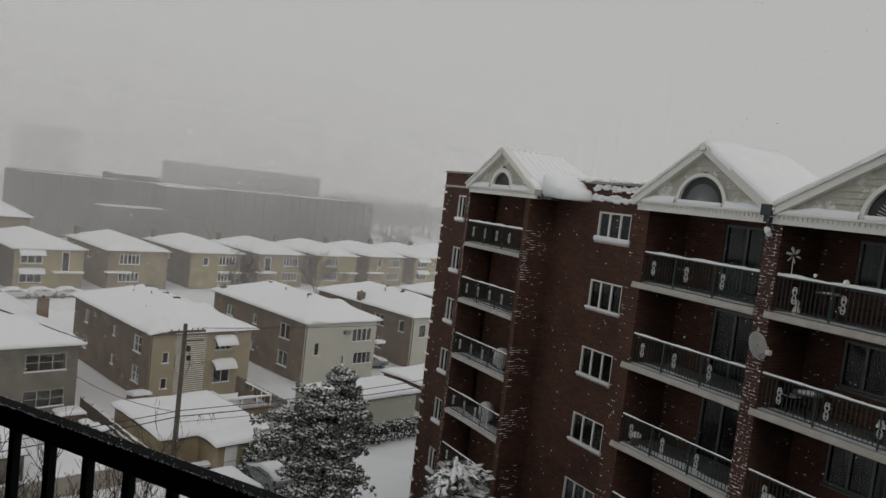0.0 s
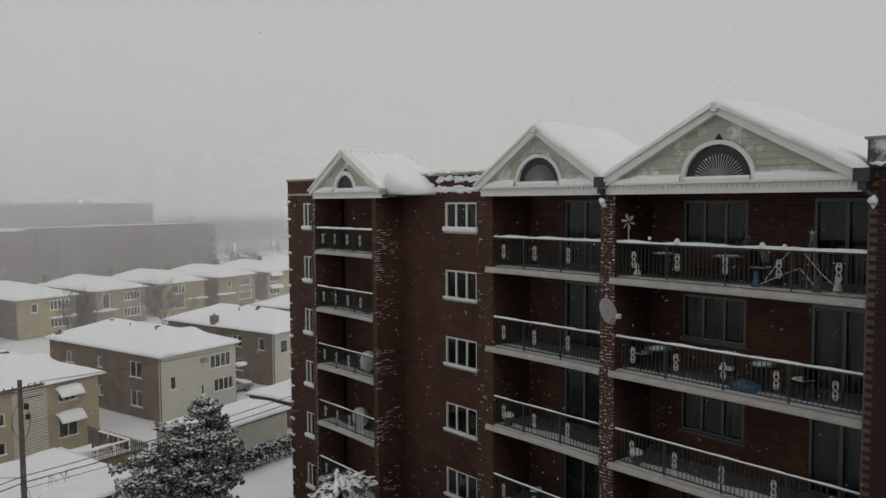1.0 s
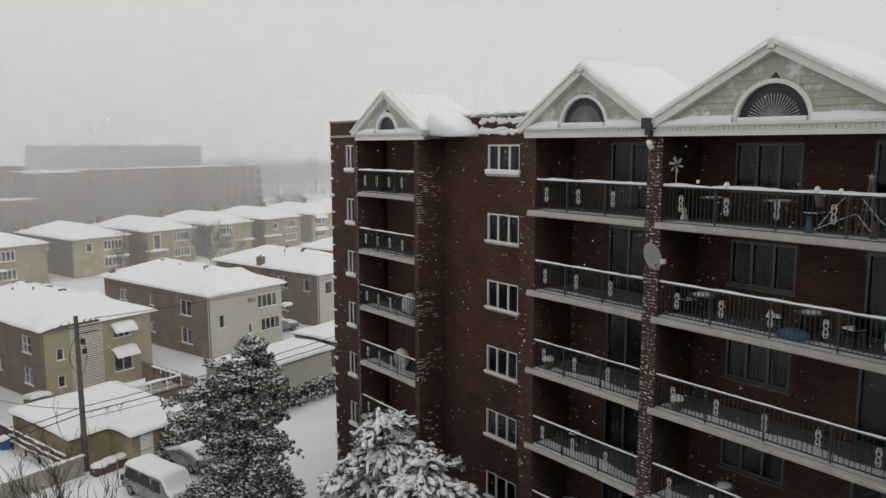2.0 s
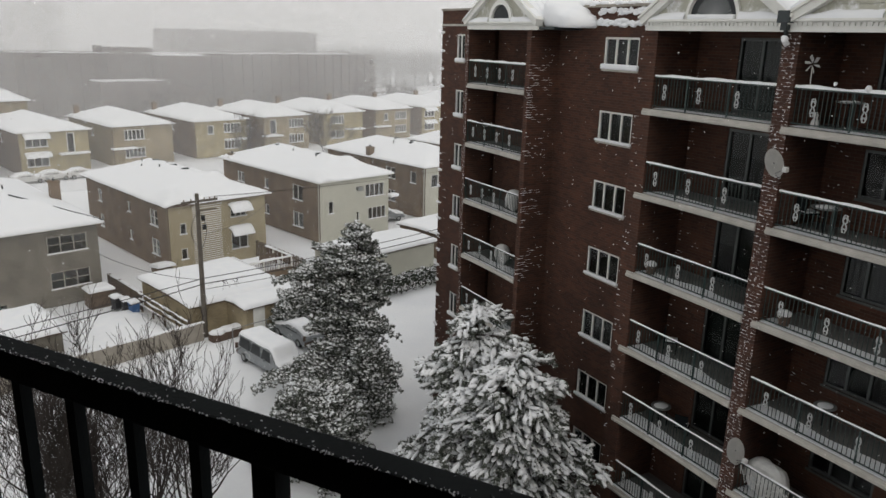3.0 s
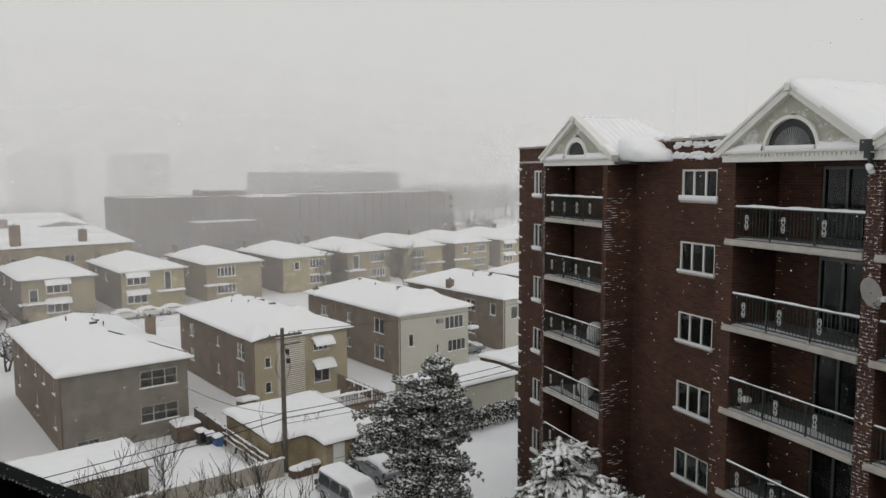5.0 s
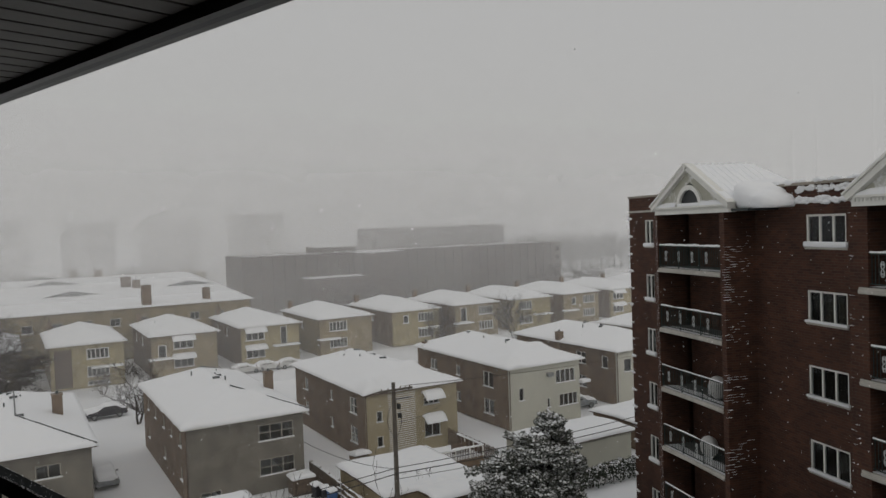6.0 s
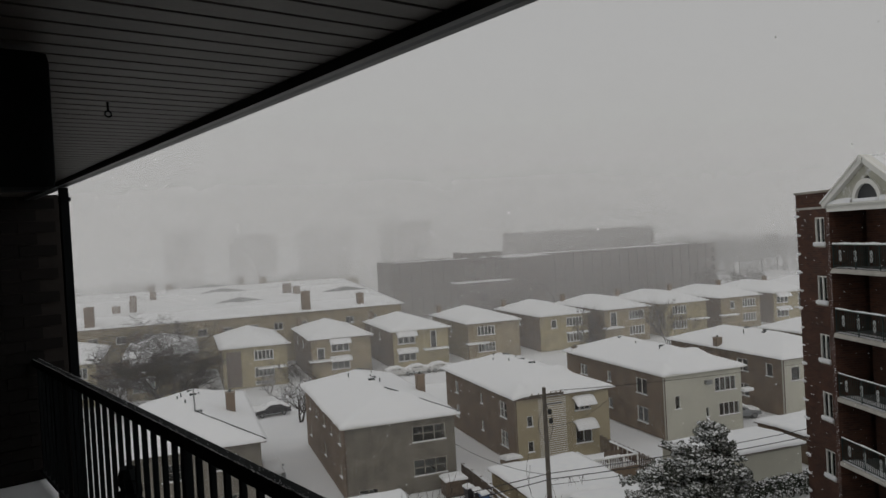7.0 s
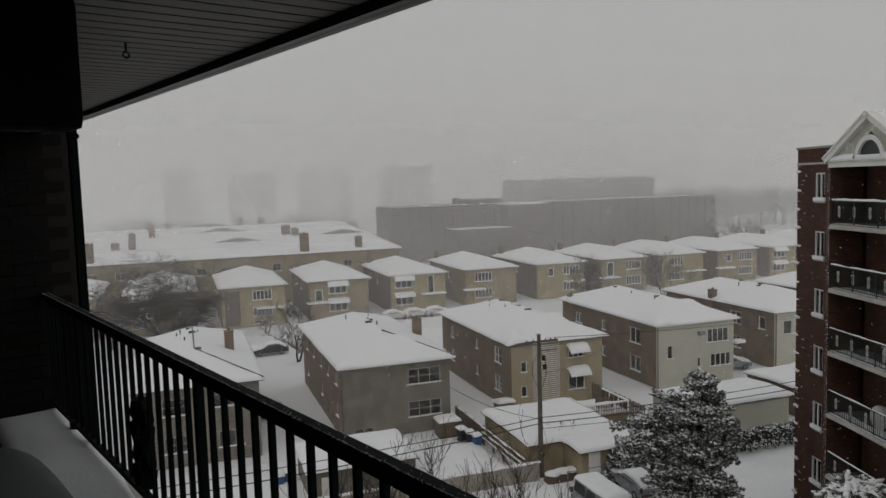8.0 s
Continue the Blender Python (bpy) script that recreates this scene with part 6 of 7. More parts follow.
def bare_tree(x, y, h, spread, levels, seed, label, material=None, stems=1, kids=(3, 5), trunk=0.16, name="bare_tree", sides=5, up=0.25, lean=0.0, stemh=0.45, wide=1.0, fine=0.012):
    rnd = random.Random(seed)
    t = empty(name, pose(x, y, -0.05), label, "tree")
    segs = []
    for s in range(stems):
        a = 2 * math.pi * s / stems + rnd.random()
        d = Vector((lean * math.cos(a), lean * math.sin(a), 1))
        bare_segments(rnd, (0.15 * math.cos(a) * (stems > 1), 0.15 * math.sin(a) * (stems > 1), 0), d, h * stemh * rnd.uniform(0.85, 1.1), trunk * rnd.uniform(0.8, 1.1), levels, spread, up, segs, kids)
    top = max(b.z for _, b, _, _ in segs)
    k = h / top
    broad = Vector((k * wide, k * wide, k))
    segs = [(a * broad, b * broad, max(ra, fine), max(rb, fine * 0.67)) for a, b, ra, rb in segs]
    thick = [s for s in segs if s[2] > trunk * 0.45]
    thin = [s for s in segs if s[2] <= trunk * 0.45]
    V, F = tube_arrays(thick, 7)
    from_arrays("trunk", V, F, material or BARK, t, "", True)
    V, F = tube_arrays(thin, sides - 1)
    from_arrays("twig", V, F, material or BARK, t)["kind"] = "stuff"
    return t


bare_tree(6.6, 29.0, 11.8, 0.45, 4, 5, "tall leafless shrub-tree with many upright twigs", stems=7, kids=(4, 5), trunk=0.09, up=0.35, lean=0.4, fine=0.01)
bare_tree(8.9, 29.2, 11.4, 0.42, 4, 12, "leafless shrub with dense upright twigs", stems=7, kids=(3, 5), trunk=0.07, up=0.38, lean=0.5, fine=0.01)
bare_tree(11.0, 29.4, 8.6, 0.42, 4, 16, "low leafless shrub with fine upright twigs", stems=7, kids=(3, 4), trunk=0.06, up=0.38, lean=0.55, fine=0.01)
bare_tree(4.7, 30.0, 10.2, 0.42, 4, 18, "leafless shrub with dense upright twigs", stems=6, kids=(3, 5), trunk=0.07, up=0.38, lean=0.4, fine=0.01)
bare_tree(15.2, 18.5, 6.0, 0.5, 4, 14, "leafless thicket in front of the snowy spruce", stems=6, kids=(3, 4), trunk=0.06, up=0.3, lean=0.45)
bare_tree(-4.0, 106, 13.4, 0.62, 5, 21, "broad leafless tree with a dense crown", stems=5, kids=(4, 5), trunk=0.26, up=0.12, lean=0.6, stemh=0.4, wide=1.25, fine=0.014)
bare_tree(-11.5, 110, 10.0, 0.6, 4, 22, "leafless tree beside the street", stems=3, kids=(3, 5), trunk=0.25, up=0.12, lean=0.5, fine=0.027)
bare_tree(10.6, 91, 8.0, 0.6, 4, 23, "small forked leafless tree in the snow", stems=2, kids=(4, 5), trunk=0.13, up=0.22, lean=0.3, fine=0.016)
bare_tree(58.5, 105, 9.6, 0.5, 5, 24, "leafless street tree with a dense twiggy crown", stems=4, kids=(3, 4), trunk=0.1, up=0.3, lean=0.4, fine=0.011)
bare_tree(73.6, 106, 9.4, 0.5, 5, 25, "leafless street tree with a dense twiggy crown", stems=4, kids=(3, 4), trunk=0.1, up=0.3, lean=0.45, wide=1.25, fine=0.011)
bare_tree(82.0, 158, 14.0, 0.6, 5, 26, "frost-whitened tree before the far block", BARK_FROST, 2, (3, 4), 0.3, up=0.1, lean=0.4)
bare_tree(112.0, 165, 12.0, 0.6, 5, 27, "frost-whitened tree before the far block", BARK_FROST, 2, (3, 4), 0.3, up=0.1, lean=0.4)
bare_tree(23.0, 110, 3.0, 0.6, 4, 28, "snow-dusted low shrub by the street", BARK_FROST, 5, (3, 4), 0.05, name="bare_shrub", up=0.15, lean=0.6)
bare_tree(9.0, 111, 3.5, 0.6, 4, 29, "snow-dusted low shrub by the street", BARK_FROST, 5, (3, 4), 0.05, name="bare_shrub", up=0.15, lean=0.6)

for tx, ty, th, ts in ((63.0, 160.0, 9.0, 41), (71.5, 163.0, 10.5, 42), (95.0, 162.0, 10.0, 43), (103.0, 159.0, 8.5, 44), (128.0, 165.0, 10.0, 45), (141.0, 162.0, 9.0, 46)):
    bare_tree(tx, ty, th, 0.6, 4, ts, "frost-whitened tree before the far block", BARK_FROST, 3, (3, 5), 0.22, up=0.1, lean=0.5, wide=1.15, fine=0.045)

ICO = bmesh.new()
bmesh.ops.create_icosphere(ICO, subdivisions=1, radius=1)
ICO_V = np.array([v.co[:] for v in ICO.verts])
ICO_F = [tuple(v.index for v in f.verts) for f in ICO.faces]
ICO.free()


def blobs(items, wobble=0.25, seed=0):
    """Many small lumps in one mesh: items of (place, long axis, length, width, thickness)."""
    rng = np.random.RandomState(seed)
    V, F = [], []
    for p, d, a, b, c in items:
        z = Vector(d).normalized()
        sdw = z.cross(Vector((0, 0, 1)))
        sdw = sdw.normalized() if sdw.length > 1e-3 else Vector((1, 0, 0))
        upv = sdw.cross(z)
        i = len(V)
        pts = ICO_V * (1 + wobble * (rng.rand(len(ICO_V), 1) - 0.5) * 2)
        w = np.outer(pts[:, 0] * a, np.array(z)) + np.outer(pts[:, 1] * b, np.array(sdw)) + np.outer(pts[:, 2] * c, np.array(upv)) + np.array(p)
        V.extend(w.tolist())
        F.extend([(f[0] + i, f[1] + i, f[2] + i) for f in ICO_F])
    return V, F


def spikes(items, seed=0, count=7):
    """Needle tufts: short fans of thin blades round an axis."""
    rng = random.Random(seed)
    V, F = [], []
    for p, d, a, b, c in items:
        z = Vector(d).normalized()
        for k in range(count):
            dd = (z * 0.8 + Vector((rng.gauss(0, 1), rng.gauss(0, 1), rng.gauss(0, 1))) * 0.55).normalized()
            s = dd.cross(Vector((rng.gauss(0, 1), rng.gauss(0, 1), rng.gauss(0, 1)))).normalized() * b * 0.32
            base = Vector(p) - dd * a * 0.3
            i = len(V)
            V.extend([base - s * 0.6, base + s * 0.6, base + dd * a * 0.7 + s, base + dd * a * 1.1, base + dd * a * 0.7 - s])
            F.append((i, i + 1, i + 2, i + 3, i + 4))
    return V, F


def conifer(x, y, h, r, seed, label, heavy, whorls=26, name="pine_tree", skirt=0.06, twin=False):
    """An evergreen: trunk, whorled limbs that droop under their load, needle tufts, and snow lying on them."""
    rnd = random.Random(seed)
    t = empty(name, pose(x, y, -0.05), label, "tree")
    V, F = tube_arrays([(Vector((0, 0, 0)), Vector((0, 0, h * 0.5)), 0.2, 0.13), (Vector((0, 0, h * 0.5)), Vector((0, 0, h * 0.97)), 0.13, 0.02)], 9)
    from_arrays("trunk", V, F, BARK, t, "", True)
    limbs, green, white = [], [], []
    for wv in range(whorls):
        n = rnd.randint(6, 9) if wv < 0.85 * whorls else rnd.randint(3, 5)
        for k in range(n):
            f = min(0.985, skirt + (0.985 - skirt) * (wv + rnd.uniform(-0.9, 1.1)) / whorls)
            f = max(skirt, f)
            z = h * f
            prof = (1 - f) ** (0.56 if not heavy else 0.33) * (0.72 + 0.28 * math.sin(min(1, f * 5) * math.pi / 2)) * (1.0 if not heavy else 0.86)
            ang = 2 * math.pi * (k + rnd.random()) / n + wv
            uneven = 0.85 + 0.75 * noise.noise(Vector((1.3 * math.cos(ang) + seed, 1.3 * math.sin(ang), z * 0.33)))
            L = max(0.25, r * prof * uneven * rnd.uniform(0.7, 1.12))
            droop = (0.12 if not heavy else 0.3) + (0.15 if f < 0.4 else 0)
            d = Vector((math.cos(ang), math.sin(ang), 0.3 - 0.25 * (1 - f)))
            p = Vector((0, 0, z))
            steps = max(3, int(L / 0.28))
            side_ax = Vector((-math.sin(ang), math.cos(ang), 0))
            for s in range(steps):
                u = (s + 1) / steps
                q = p + d * (L / steps)
                q.z -= droop * (L / steps) * u * 2
                limbs.append((p.copy(), q.copy(), 0.035 * (1 - u) + 0.012, 0.03 * (1 - u) + 0.008))
                if u > 0.2:
                    for sd in (-1, 1):
                        for rep in range((3 if heavy else 5) if u > 0.45 else 3):
                            off = rnd.uniform(0.05, 0.28 + 0.42 * (1 - abs(u - 0.55)) * min(1, L / 2))
                            tp = q + side_ax * sd * off + Vector((rnd.gauss(0, 0.07), rnd.gauss(0, 0.07), rnd.gauss(0, 0.05) - off * 0.2))
                            td = (d * 0.8 + side_ax * sd * rnd.uniform(0.2, 0.8) + Vector((0, 0, rnd.uniform(-1.1, 0.0) if heavy else rnd.uniform(-0.15, 0.6)))).normalized()
                            ln = rnd.uniform(0.2, 0.34)
                            green.append((tp, td, ln * (1.0 if heavy else 0.85), 0.12, 0.1))
                            if rnd.random() < ((0.62 + 0.9 * noise.noise(tp * 0.9)) if heavy else 0.7 + 0.9 * noise.noise(tp * 1.1 + Vector((seed, 0, 0)))):
                                if heavy:
                                    white.append((tp + Vector((0, 0, 0.06)), td, ln * rnd.uniform(0.55, 1.25), rnd.uniform(0.06, 0.125), rnd.uniform(0.045, 0.09)))
                                else:
                                    white.append((tp + Vector((0, 0, 0.05)), td, ln * rnd.uniform(0.2, 0.62), rnd.uniform(0.045, 0.12), rnd.uniform(0.035, 0.075)))
                p = q
            green.append((p, d, 0.3, 0.12, 0.1))
            white.append((p + Vector((0, 0, 0.05)), d - Vector((0, 0, 0.4 if heavy else 0)), 0.2, 0.09, 0.07))
    for k in range(8):
        a = rnd.random() * 6.28
        green.append((Vector((0.12 * math.cos(a), 0.12 * math.sin(a), h * (0.93 + 0.01 * k))), Vector((math.cos(a), math.sin(a), 1.6)), 0.28, 0.1, 0.1))
        white.append((Vector((0.1 * math.cos(a), 0.1 * math.sin(a), h * (0.94 + 0.01 * k))), Vector((math.cos(a), math.sin(a), 1.2)), 0.13, 0.09, 0.08))
    # boughs stop short of the brick walls
    e, o = Vector((math.sin(radians(15.3)), math.cos(radians(15.3)))), Vector((x - 20.2, y - 14.32))
    free = lambda p: (o.x + p[0]) * e.y - (o.y + p[1]) * e.x < -0.55
    limbs, green, white = [s for s in limbs if free(s[1])], [s for s in green if free(s[0])], [s for s in white if free(s[0])]
    V, F = tube_arrays(limbs, 4)
    from_arrays("limb", V, F, BARK, t)["kind"] = "stuff"
    V, F = spikes(green, seed, 11)
    from_arrays("crown", V, F, NEEDLE_DULL, t, "dark needles dusted with snow")["kind"] = "stuff"
    V, F = blobs(white, 0.3, seed)
    from_arrays("branch_snow", V, F, SNOW, t, "snow lying along the boughs", True)["kind"] = "stuff"
    return t


conifer(23.9, 33.9, 10.6, 5.5, 3, "tall dark pine with clumps of snow on its needles", False, 30)
conifer(17.9, 29.4, 4.3, 3.9, 7, "low spreading pine with snow-dusted needles", False, 18)
conifer(17.2, 16.6, 10.7, 4.3, 9, "spruce bowed down under heavy fingers of snow", True, 30, "spruce_tree")
conifer(18.7, 19.9, 10.9, 4.2, 15, "spruce bowed down under heavy fingers of snow", True, 26, "spruce_tree")
conifer(26.0, 45.2, 2.6, 1.0, 31, "small cypress beside the garage", False, 10, "conifer_bush")
conifer(27.6, 45.6, 2.9, 1.1, 33, "small cypress beside the garage", False, 10, "conifer_bush")
conifer(29.2, 45.9, 2.3, 1.0, 35, "small cypress beside the garage", False, 10, "conifer_bush")


def hedge(x0, x1, y, h, seed, label):
    t = empty("hedge", pose(x0, y, -0.05), label, "hedge")
    rnd = random.Random(seed)
    L = x1 - x0
    green, white, limbs = [], [], []
    for k in range(int(L * 170)):
        x = rnd.uniform(0, L)
        hh = h * (0.85 + 0.2 * noise.noise(Vector((x * 0.8, seed, 0))))
        z = hh * math.sqrt(rnd.random())
        w = 0.75 * math.sqrt(max(0.1, 1 - (z / hh) ** 3))
        yy = rnd.uniform(-w, w)
        p = Vector((x, yy, z))
        green.append((p, Vector((rnd.gauss(0, 1), rnd.gauss(0, 1), 0.6)), 0.2, 0.1, 0.1))
        if rnd.random() < 0.22 + 0.3 * (z > hh * 0.85):
            white.append((p + Vector((0, 0, 0.05)), Vector((rnd.gauss(0, 1), rnd.gauss(0, 1), 0)), 0.11, 0.08, 0.05))
    for k in range(int(L * 5)):
        x = rnd.uniform(0, L)
        limbs.append((Vector((x, 0, 0)), Vector((x + rnd.gauss(0, 0.2), rnd.gauss(0, 0.3), h * 0.9)), 0.03, 0.01))
    V, F = tube_arrays(limbs, 4)
    from_arrays("stem", V, F, BARK, t)
    V, F = spikes(green, seed, 6)
    from_arrays("foliage", V, F, NEEDLE, t)["kind"] = "stuff"
    V, F = blobs(white, 0.3, seed)
    from_arrays("hedge_snow", V, F, SNOW, t, "", True)["kind"] = "stuff"


hedge(36.0, 48.0, 46.2, 1.9, 4, "dark hedge freckled with snow along the garage")


# ---- things on the wing's balconies ----
def on_wing(name, v, u, z, rz, label, category, group=""):
    return empty(name, WING_M @ pose(v, u, z, 0, 0, rz), label, category, group)


def dish(v, u, z, label):
    d = on_wing("satellite_dish", v, u, z, 0, label, "satellite dish", "satellite dishes")
    bm = bmesh.new()
    n, m = 24, 6
    face = Euler((radians(-22), 0, radians(-8))).to_matrix().to_4x4()
    rings = []
    for j in range(m + 1):
        rr_ = 0.36 * j / m
        ring = []
        for k in range(n):
            a = 2 * math.pi * k / n
            ring.append(bm.verts.new(face @ Vector((rr_ * 0.9 * math.cos(a), 0.35 * rr_ * rr_ * -1 + 0.05, rr_ * 1.08 * math.sin(a)))))
        rings.append(ring)
    for p, q in zip(rings[:-1], rings[1:]):
        for k in range(n):
            bm.faces.new((p[k], p[(k + 1) % n], q[(k + 1) % n], q[k]))
    geom = bmesh.ops.solidify(bm, geom=bm.faces[:], thickness=0.015)
    part("reflector", bm, DISH, d, "pale grey reflector", True)
    bm = bmesh.new()
    cyl(bm, (0.0, 0, -0.3), (-0.05, -0.35, -0.12), 0.015, 0.015, 6)
    part("arm", bm, METAL_GREY, d)
    part("receiver", rounded(-0.12, 0.02, -0.45, -0.32, -0.18, -0.04, 0.03), PLASTIC_WHITE, d)
    bm = bmesh.new()
    cyl(bm, (0.02, 0.05, 0.0), (0.3, 0.05, -0.25), 0.022, 0.022, 6)
    cyl(bm, (0.3, 0.05, -0.25), (0.4, 0.05, -0.45), 0.022, 0.022, 6)
    part("bracket", bm, METAL_GREY, d)
    bm = bmesh.new()
    for k in range(14):
        a, b = k * 0.45, (k + 1) * 0.45
        cyl(bm, (-0.02, -0.1 + 0.09 * math.sin(a), -0.4 + 0.09 * math.cos(a)), (-0.02, -0.1 + 0.09 * math.sin(b), -0.4 + 0.09 * math.cos(b)), 0.008, 0.008, 4)
    part("cable_coil", bm, CABLE, d)


dish(-0.4, -5.3, 17.85, "pale satellite dish clamped to the balcony pier")
dish(-0.4, -5.45, 9.4, "pale satellite dish clamped to a lower railing")


def table(v, u, z, r, label, round_=True):
    r *= 0.85
    t = on_wing("patio_table", v, u, z, 0, label, "table", "patio tables")
    bm = bmesh.new()
    cyl(bm, (0, 0, 0.7), (0, 0, 0.73), r, r, 20)
    part("tabletop", bm, METAL_GREY, t)
    for k in range(4):
        a = k * math.pi / 2 + 0.6
        bm = bmesh.new()
        cyl(bm, (r * 0.75 * math.cos(a), r * 0.75 * math.sin(a), 0), (r * 0.6 * math.cos(a), r * 0.6 * math.sin(a), 0.7), 0.018, 0.018, 6)
        part("leg", bm, RAIL_BLACK, t)
    bm = bmesh.new()
    bmesh.ops.create_uvsphere(bm, u_segments=20, v_segments=8, radius=1, matrix=Matrix.Translation((0, 0, 0.73)) @ Matrix.Diagonal((r * 0.8, r * 0.66, 0.022, 1)))
    part("table_snow", bm, SNOW, t, "", True)


def chair(v, u, z, rz, label, material=None):
    c = on_wing("patio_chair", v, u, z, rz, label, "chair", "patio chairs")
    mm = material or RAIL_BLACK
    part("seat", rounded(-0.22, 0.22, -0.22, 0.22, 0.41, 0.45, 0.015), mm, c)
    part("backrest", rounded(-0.22, 0.22, 0.2, 0.24, 0.5, 0.92, 0.015), mm, c)
    for a in (-0.2, 0.2):
        for b in (-0.2, 0.22):
            bm = bmesh.new()
            cyl(bm, (a, b, 0), (a, b, 0.41 if b < 0 else 0.9), 0.015, 0.015, 6)
            part("leg", bm, mm, c)
    part("seat_snow", rounded(-0.2, 0.2, -0.21, 0.18, 0.45, 0.5, 0.02), SNOW, c, "", True)


F5, F4, F3, F2 = FLOORS[1], FLOORS[2], FLOORS[3], FLOORS[4]
table(0.75, -6.2, F5, 0.45, "round patio table with a cap of snow")
chair(0.9, -5.6, F5, 70, "dark metal patio chair dusted with snow")
chair(0.8, -8.3, F5, 200, "dark metal patio chair dusted with snow")
chair(1.0, -10.2, F5, 160, "dark metal patio chair dusted with snow")
table(0.9, -9.2, F5, 0.4, "small round patio table with snow")
table(0.85, -6.3, FLOORS[0], 0.4, "round patio table on the top balcony with snow")
table(1.1, -8.1, FLOORS[0], 0.5, "larger patio table on the top balcony")
chair(1.1, -9.0, FLOORS[0], 90, "dark metal patio chair on the top balcony")
table(1.0, -7.0, F3, 0.35, "small patio table with a little snow")
chair(1.1, -1.2, F3, 40, "dark metal patio chair on a shaded balcony")
table(1.0, -1.2, FLOORS[4], 0.4, "round patio table with snow on a lower balcony")
chair(1.0, -2.2, FLOORS[4], 120, "dark metal patio chair dusted with snow")
table(1.0, -7.2, FLOORS[5], 0.5, "square-set patio table with snow on a lower balcony")
for fz, u, lab in ((F3, 9.9, "covered chair under a heap of snow"), (F4, 9.2, "covered chair under a heap of snow")):
    hcover = on_wing("covered_chair", 1.5, u, fz, 20, lab, "chair", "covered chairs")
    bm = bmesh.new()
    bmesh.ops.create_icosphere(bm, subdivisions=3, radius=1, matrix=Matrix.Translation((0, 0, 0.5)) @ Matrix.Diagonal((0.35, 0.4, 0.5, 1)))
    for w in bm.verts:
        w.co += 0.06 * noise.noise_vector(w.co * 3)
        w.co.z = max(w.co.z, 0.0)
    part("cover", bm, DISH, hcover, "pale weather cover", True)
# the grill cover heaped with snow
gr = on_wing("covered_grill", 0.55, -5.95, F2, 0, "covered grill heaped with crumpled snow behind the railing", "grill")
bm = bmesh.new()
bmesh.ops.create_icosphere(bm, subdivisions=3, radius=1, matrix=Matrix.Translation((0, 0, 0.62)) @ Matrix.Diagonal((0.35, 0.75, 0.62, 1)))
for w in bm.verts:
    w.co += 0.12 * noise.noise_vector(w.co * 2.6)
    w.co.z = max(w.co.z, 0.0)
part("cover", bm, PLASTIC_WHITE, gr)

# pinwheel, knob, garden figures and wire ornaments of the top balcony
Z6 = FLOORS[0]
pw = on_wing("pinwheel", 0.1, -5.62, Z6 + 1.02, 0, "snow-furred pinwheel on a stick above the railing", "pinwheel")
bm = bmesh.new()
cyl(bm, (0, 0, 0), (0, 0.02, 0.55), 0.012, 0.012, 6)
part("stick", bm, PLASTIC_WHITE, pw)
for k in range(6):
    a = k * math.pi / 3 + 0.2
    bm = bmesh.new()
    vs = [bm.verts.new((dx, 0.02 + rr_ * math.cos(b), 0.6 + rr_ * math.sin(b))) for rr_, b, dx in ((0.02, a, 0), (0.2, a - 0.18, -0.03), (0.25, a + 0.1, 0.0), (0.12, a + 0.35, 0.03))]
    bm.faces.new(vs)
    bmesh.ops.solidify(bm, geom=bm.faces[:], thickness=0.02)
    part("blade", bm, PLASTIC_WHITE, pw)
for u, s, lab in ((-6.3, 0.05, "snowball resting on the rail"), (-7.15, 0.08, "lump of snow on a rail finial"), (-9.5, 0.075, "lump of snow on a hanging pot"), (-10.05, 0.06, "small lump of snow on the rail")):
    o = on_wing("rail_lump", 0.1, u, Z6 + 1.02, 0, lab, "snow lump")
    bm = bmesh.new()
    bmesh.ops.create_icosphere(bm, subdivisions=3, radius=s, matrix=Matrix.Translation((0, 0, s * 0.8 + (0.1 if s == 0.05 else 0.02))))
    for w in bm.verts:
        w.co += 0.035 * noise.noise_vector(w.co * 11)
    part("snow", bm, SNOW, o, "", True)
    bm = bmesh.new()
    cyl(bm, (0, 0, 0), (0, 0, s * 0.8 + 0.1), 0.012, 0.012, 6)
    part("stem", bm, RAIL_BLACK, o)
pot = on_wing("hanging_pot", 0.22, -9.55, Z6 + 0.7, 0, "dark hanging flower pot on the railing", "pot")
bm = bmesh.new()
cyl(bm, (0, 0, 0), (0, 0, 0.28), 0.1, 0.15, 12)
part("pot", bm, CLAY_POT, pot)
wt = on_wing("wire_tree", 0.7, -10.45, Z6, 0, "cone-shaped wire ornament with a star on top", "ornament")
bm = bmesh.new()
for k in range(8):
    a = k * math.pi / 4
    cyl(bm, (0.28 * math.cos(a), 0.28 * math.sin(a), 0), (0.02 * math.cos(a), 0.02 * math.sin(a), 1.35), 0.01, 0.008, 5)
for z in (0.3, 0.65, 1.0):
    r = 0.28 * (1 - z / 1.45)
    for k in range(12):
        a, b = k * math.pi / 6, (k + 1) * math.pi / 6
        cyl(bm, (r * math.cos(a), r * math.sin(a), z), (r * math.cos(b), r * math.sin(b), z), 0.008, 0.008, 4)
part("frame", bm, METAL_GREY, wt)
bm = bmesh.new()
for k in range(5):
    a = math.pi / 2 + k * 2 * math.pi / 5
    cyl(bm, (0, 0, 1.42), (0, 0.1 * math.cos(a), 1.42 + 0.1 * math.sin(a)), 0.022, 0.004, 5)
part("star", bm, PLASTIC_WHITE, wt)
wd = on_wing("wire_ornament", 0.3, -10.1, Z6, 0, "bent white wire ornament strung along the railing", "ornament")
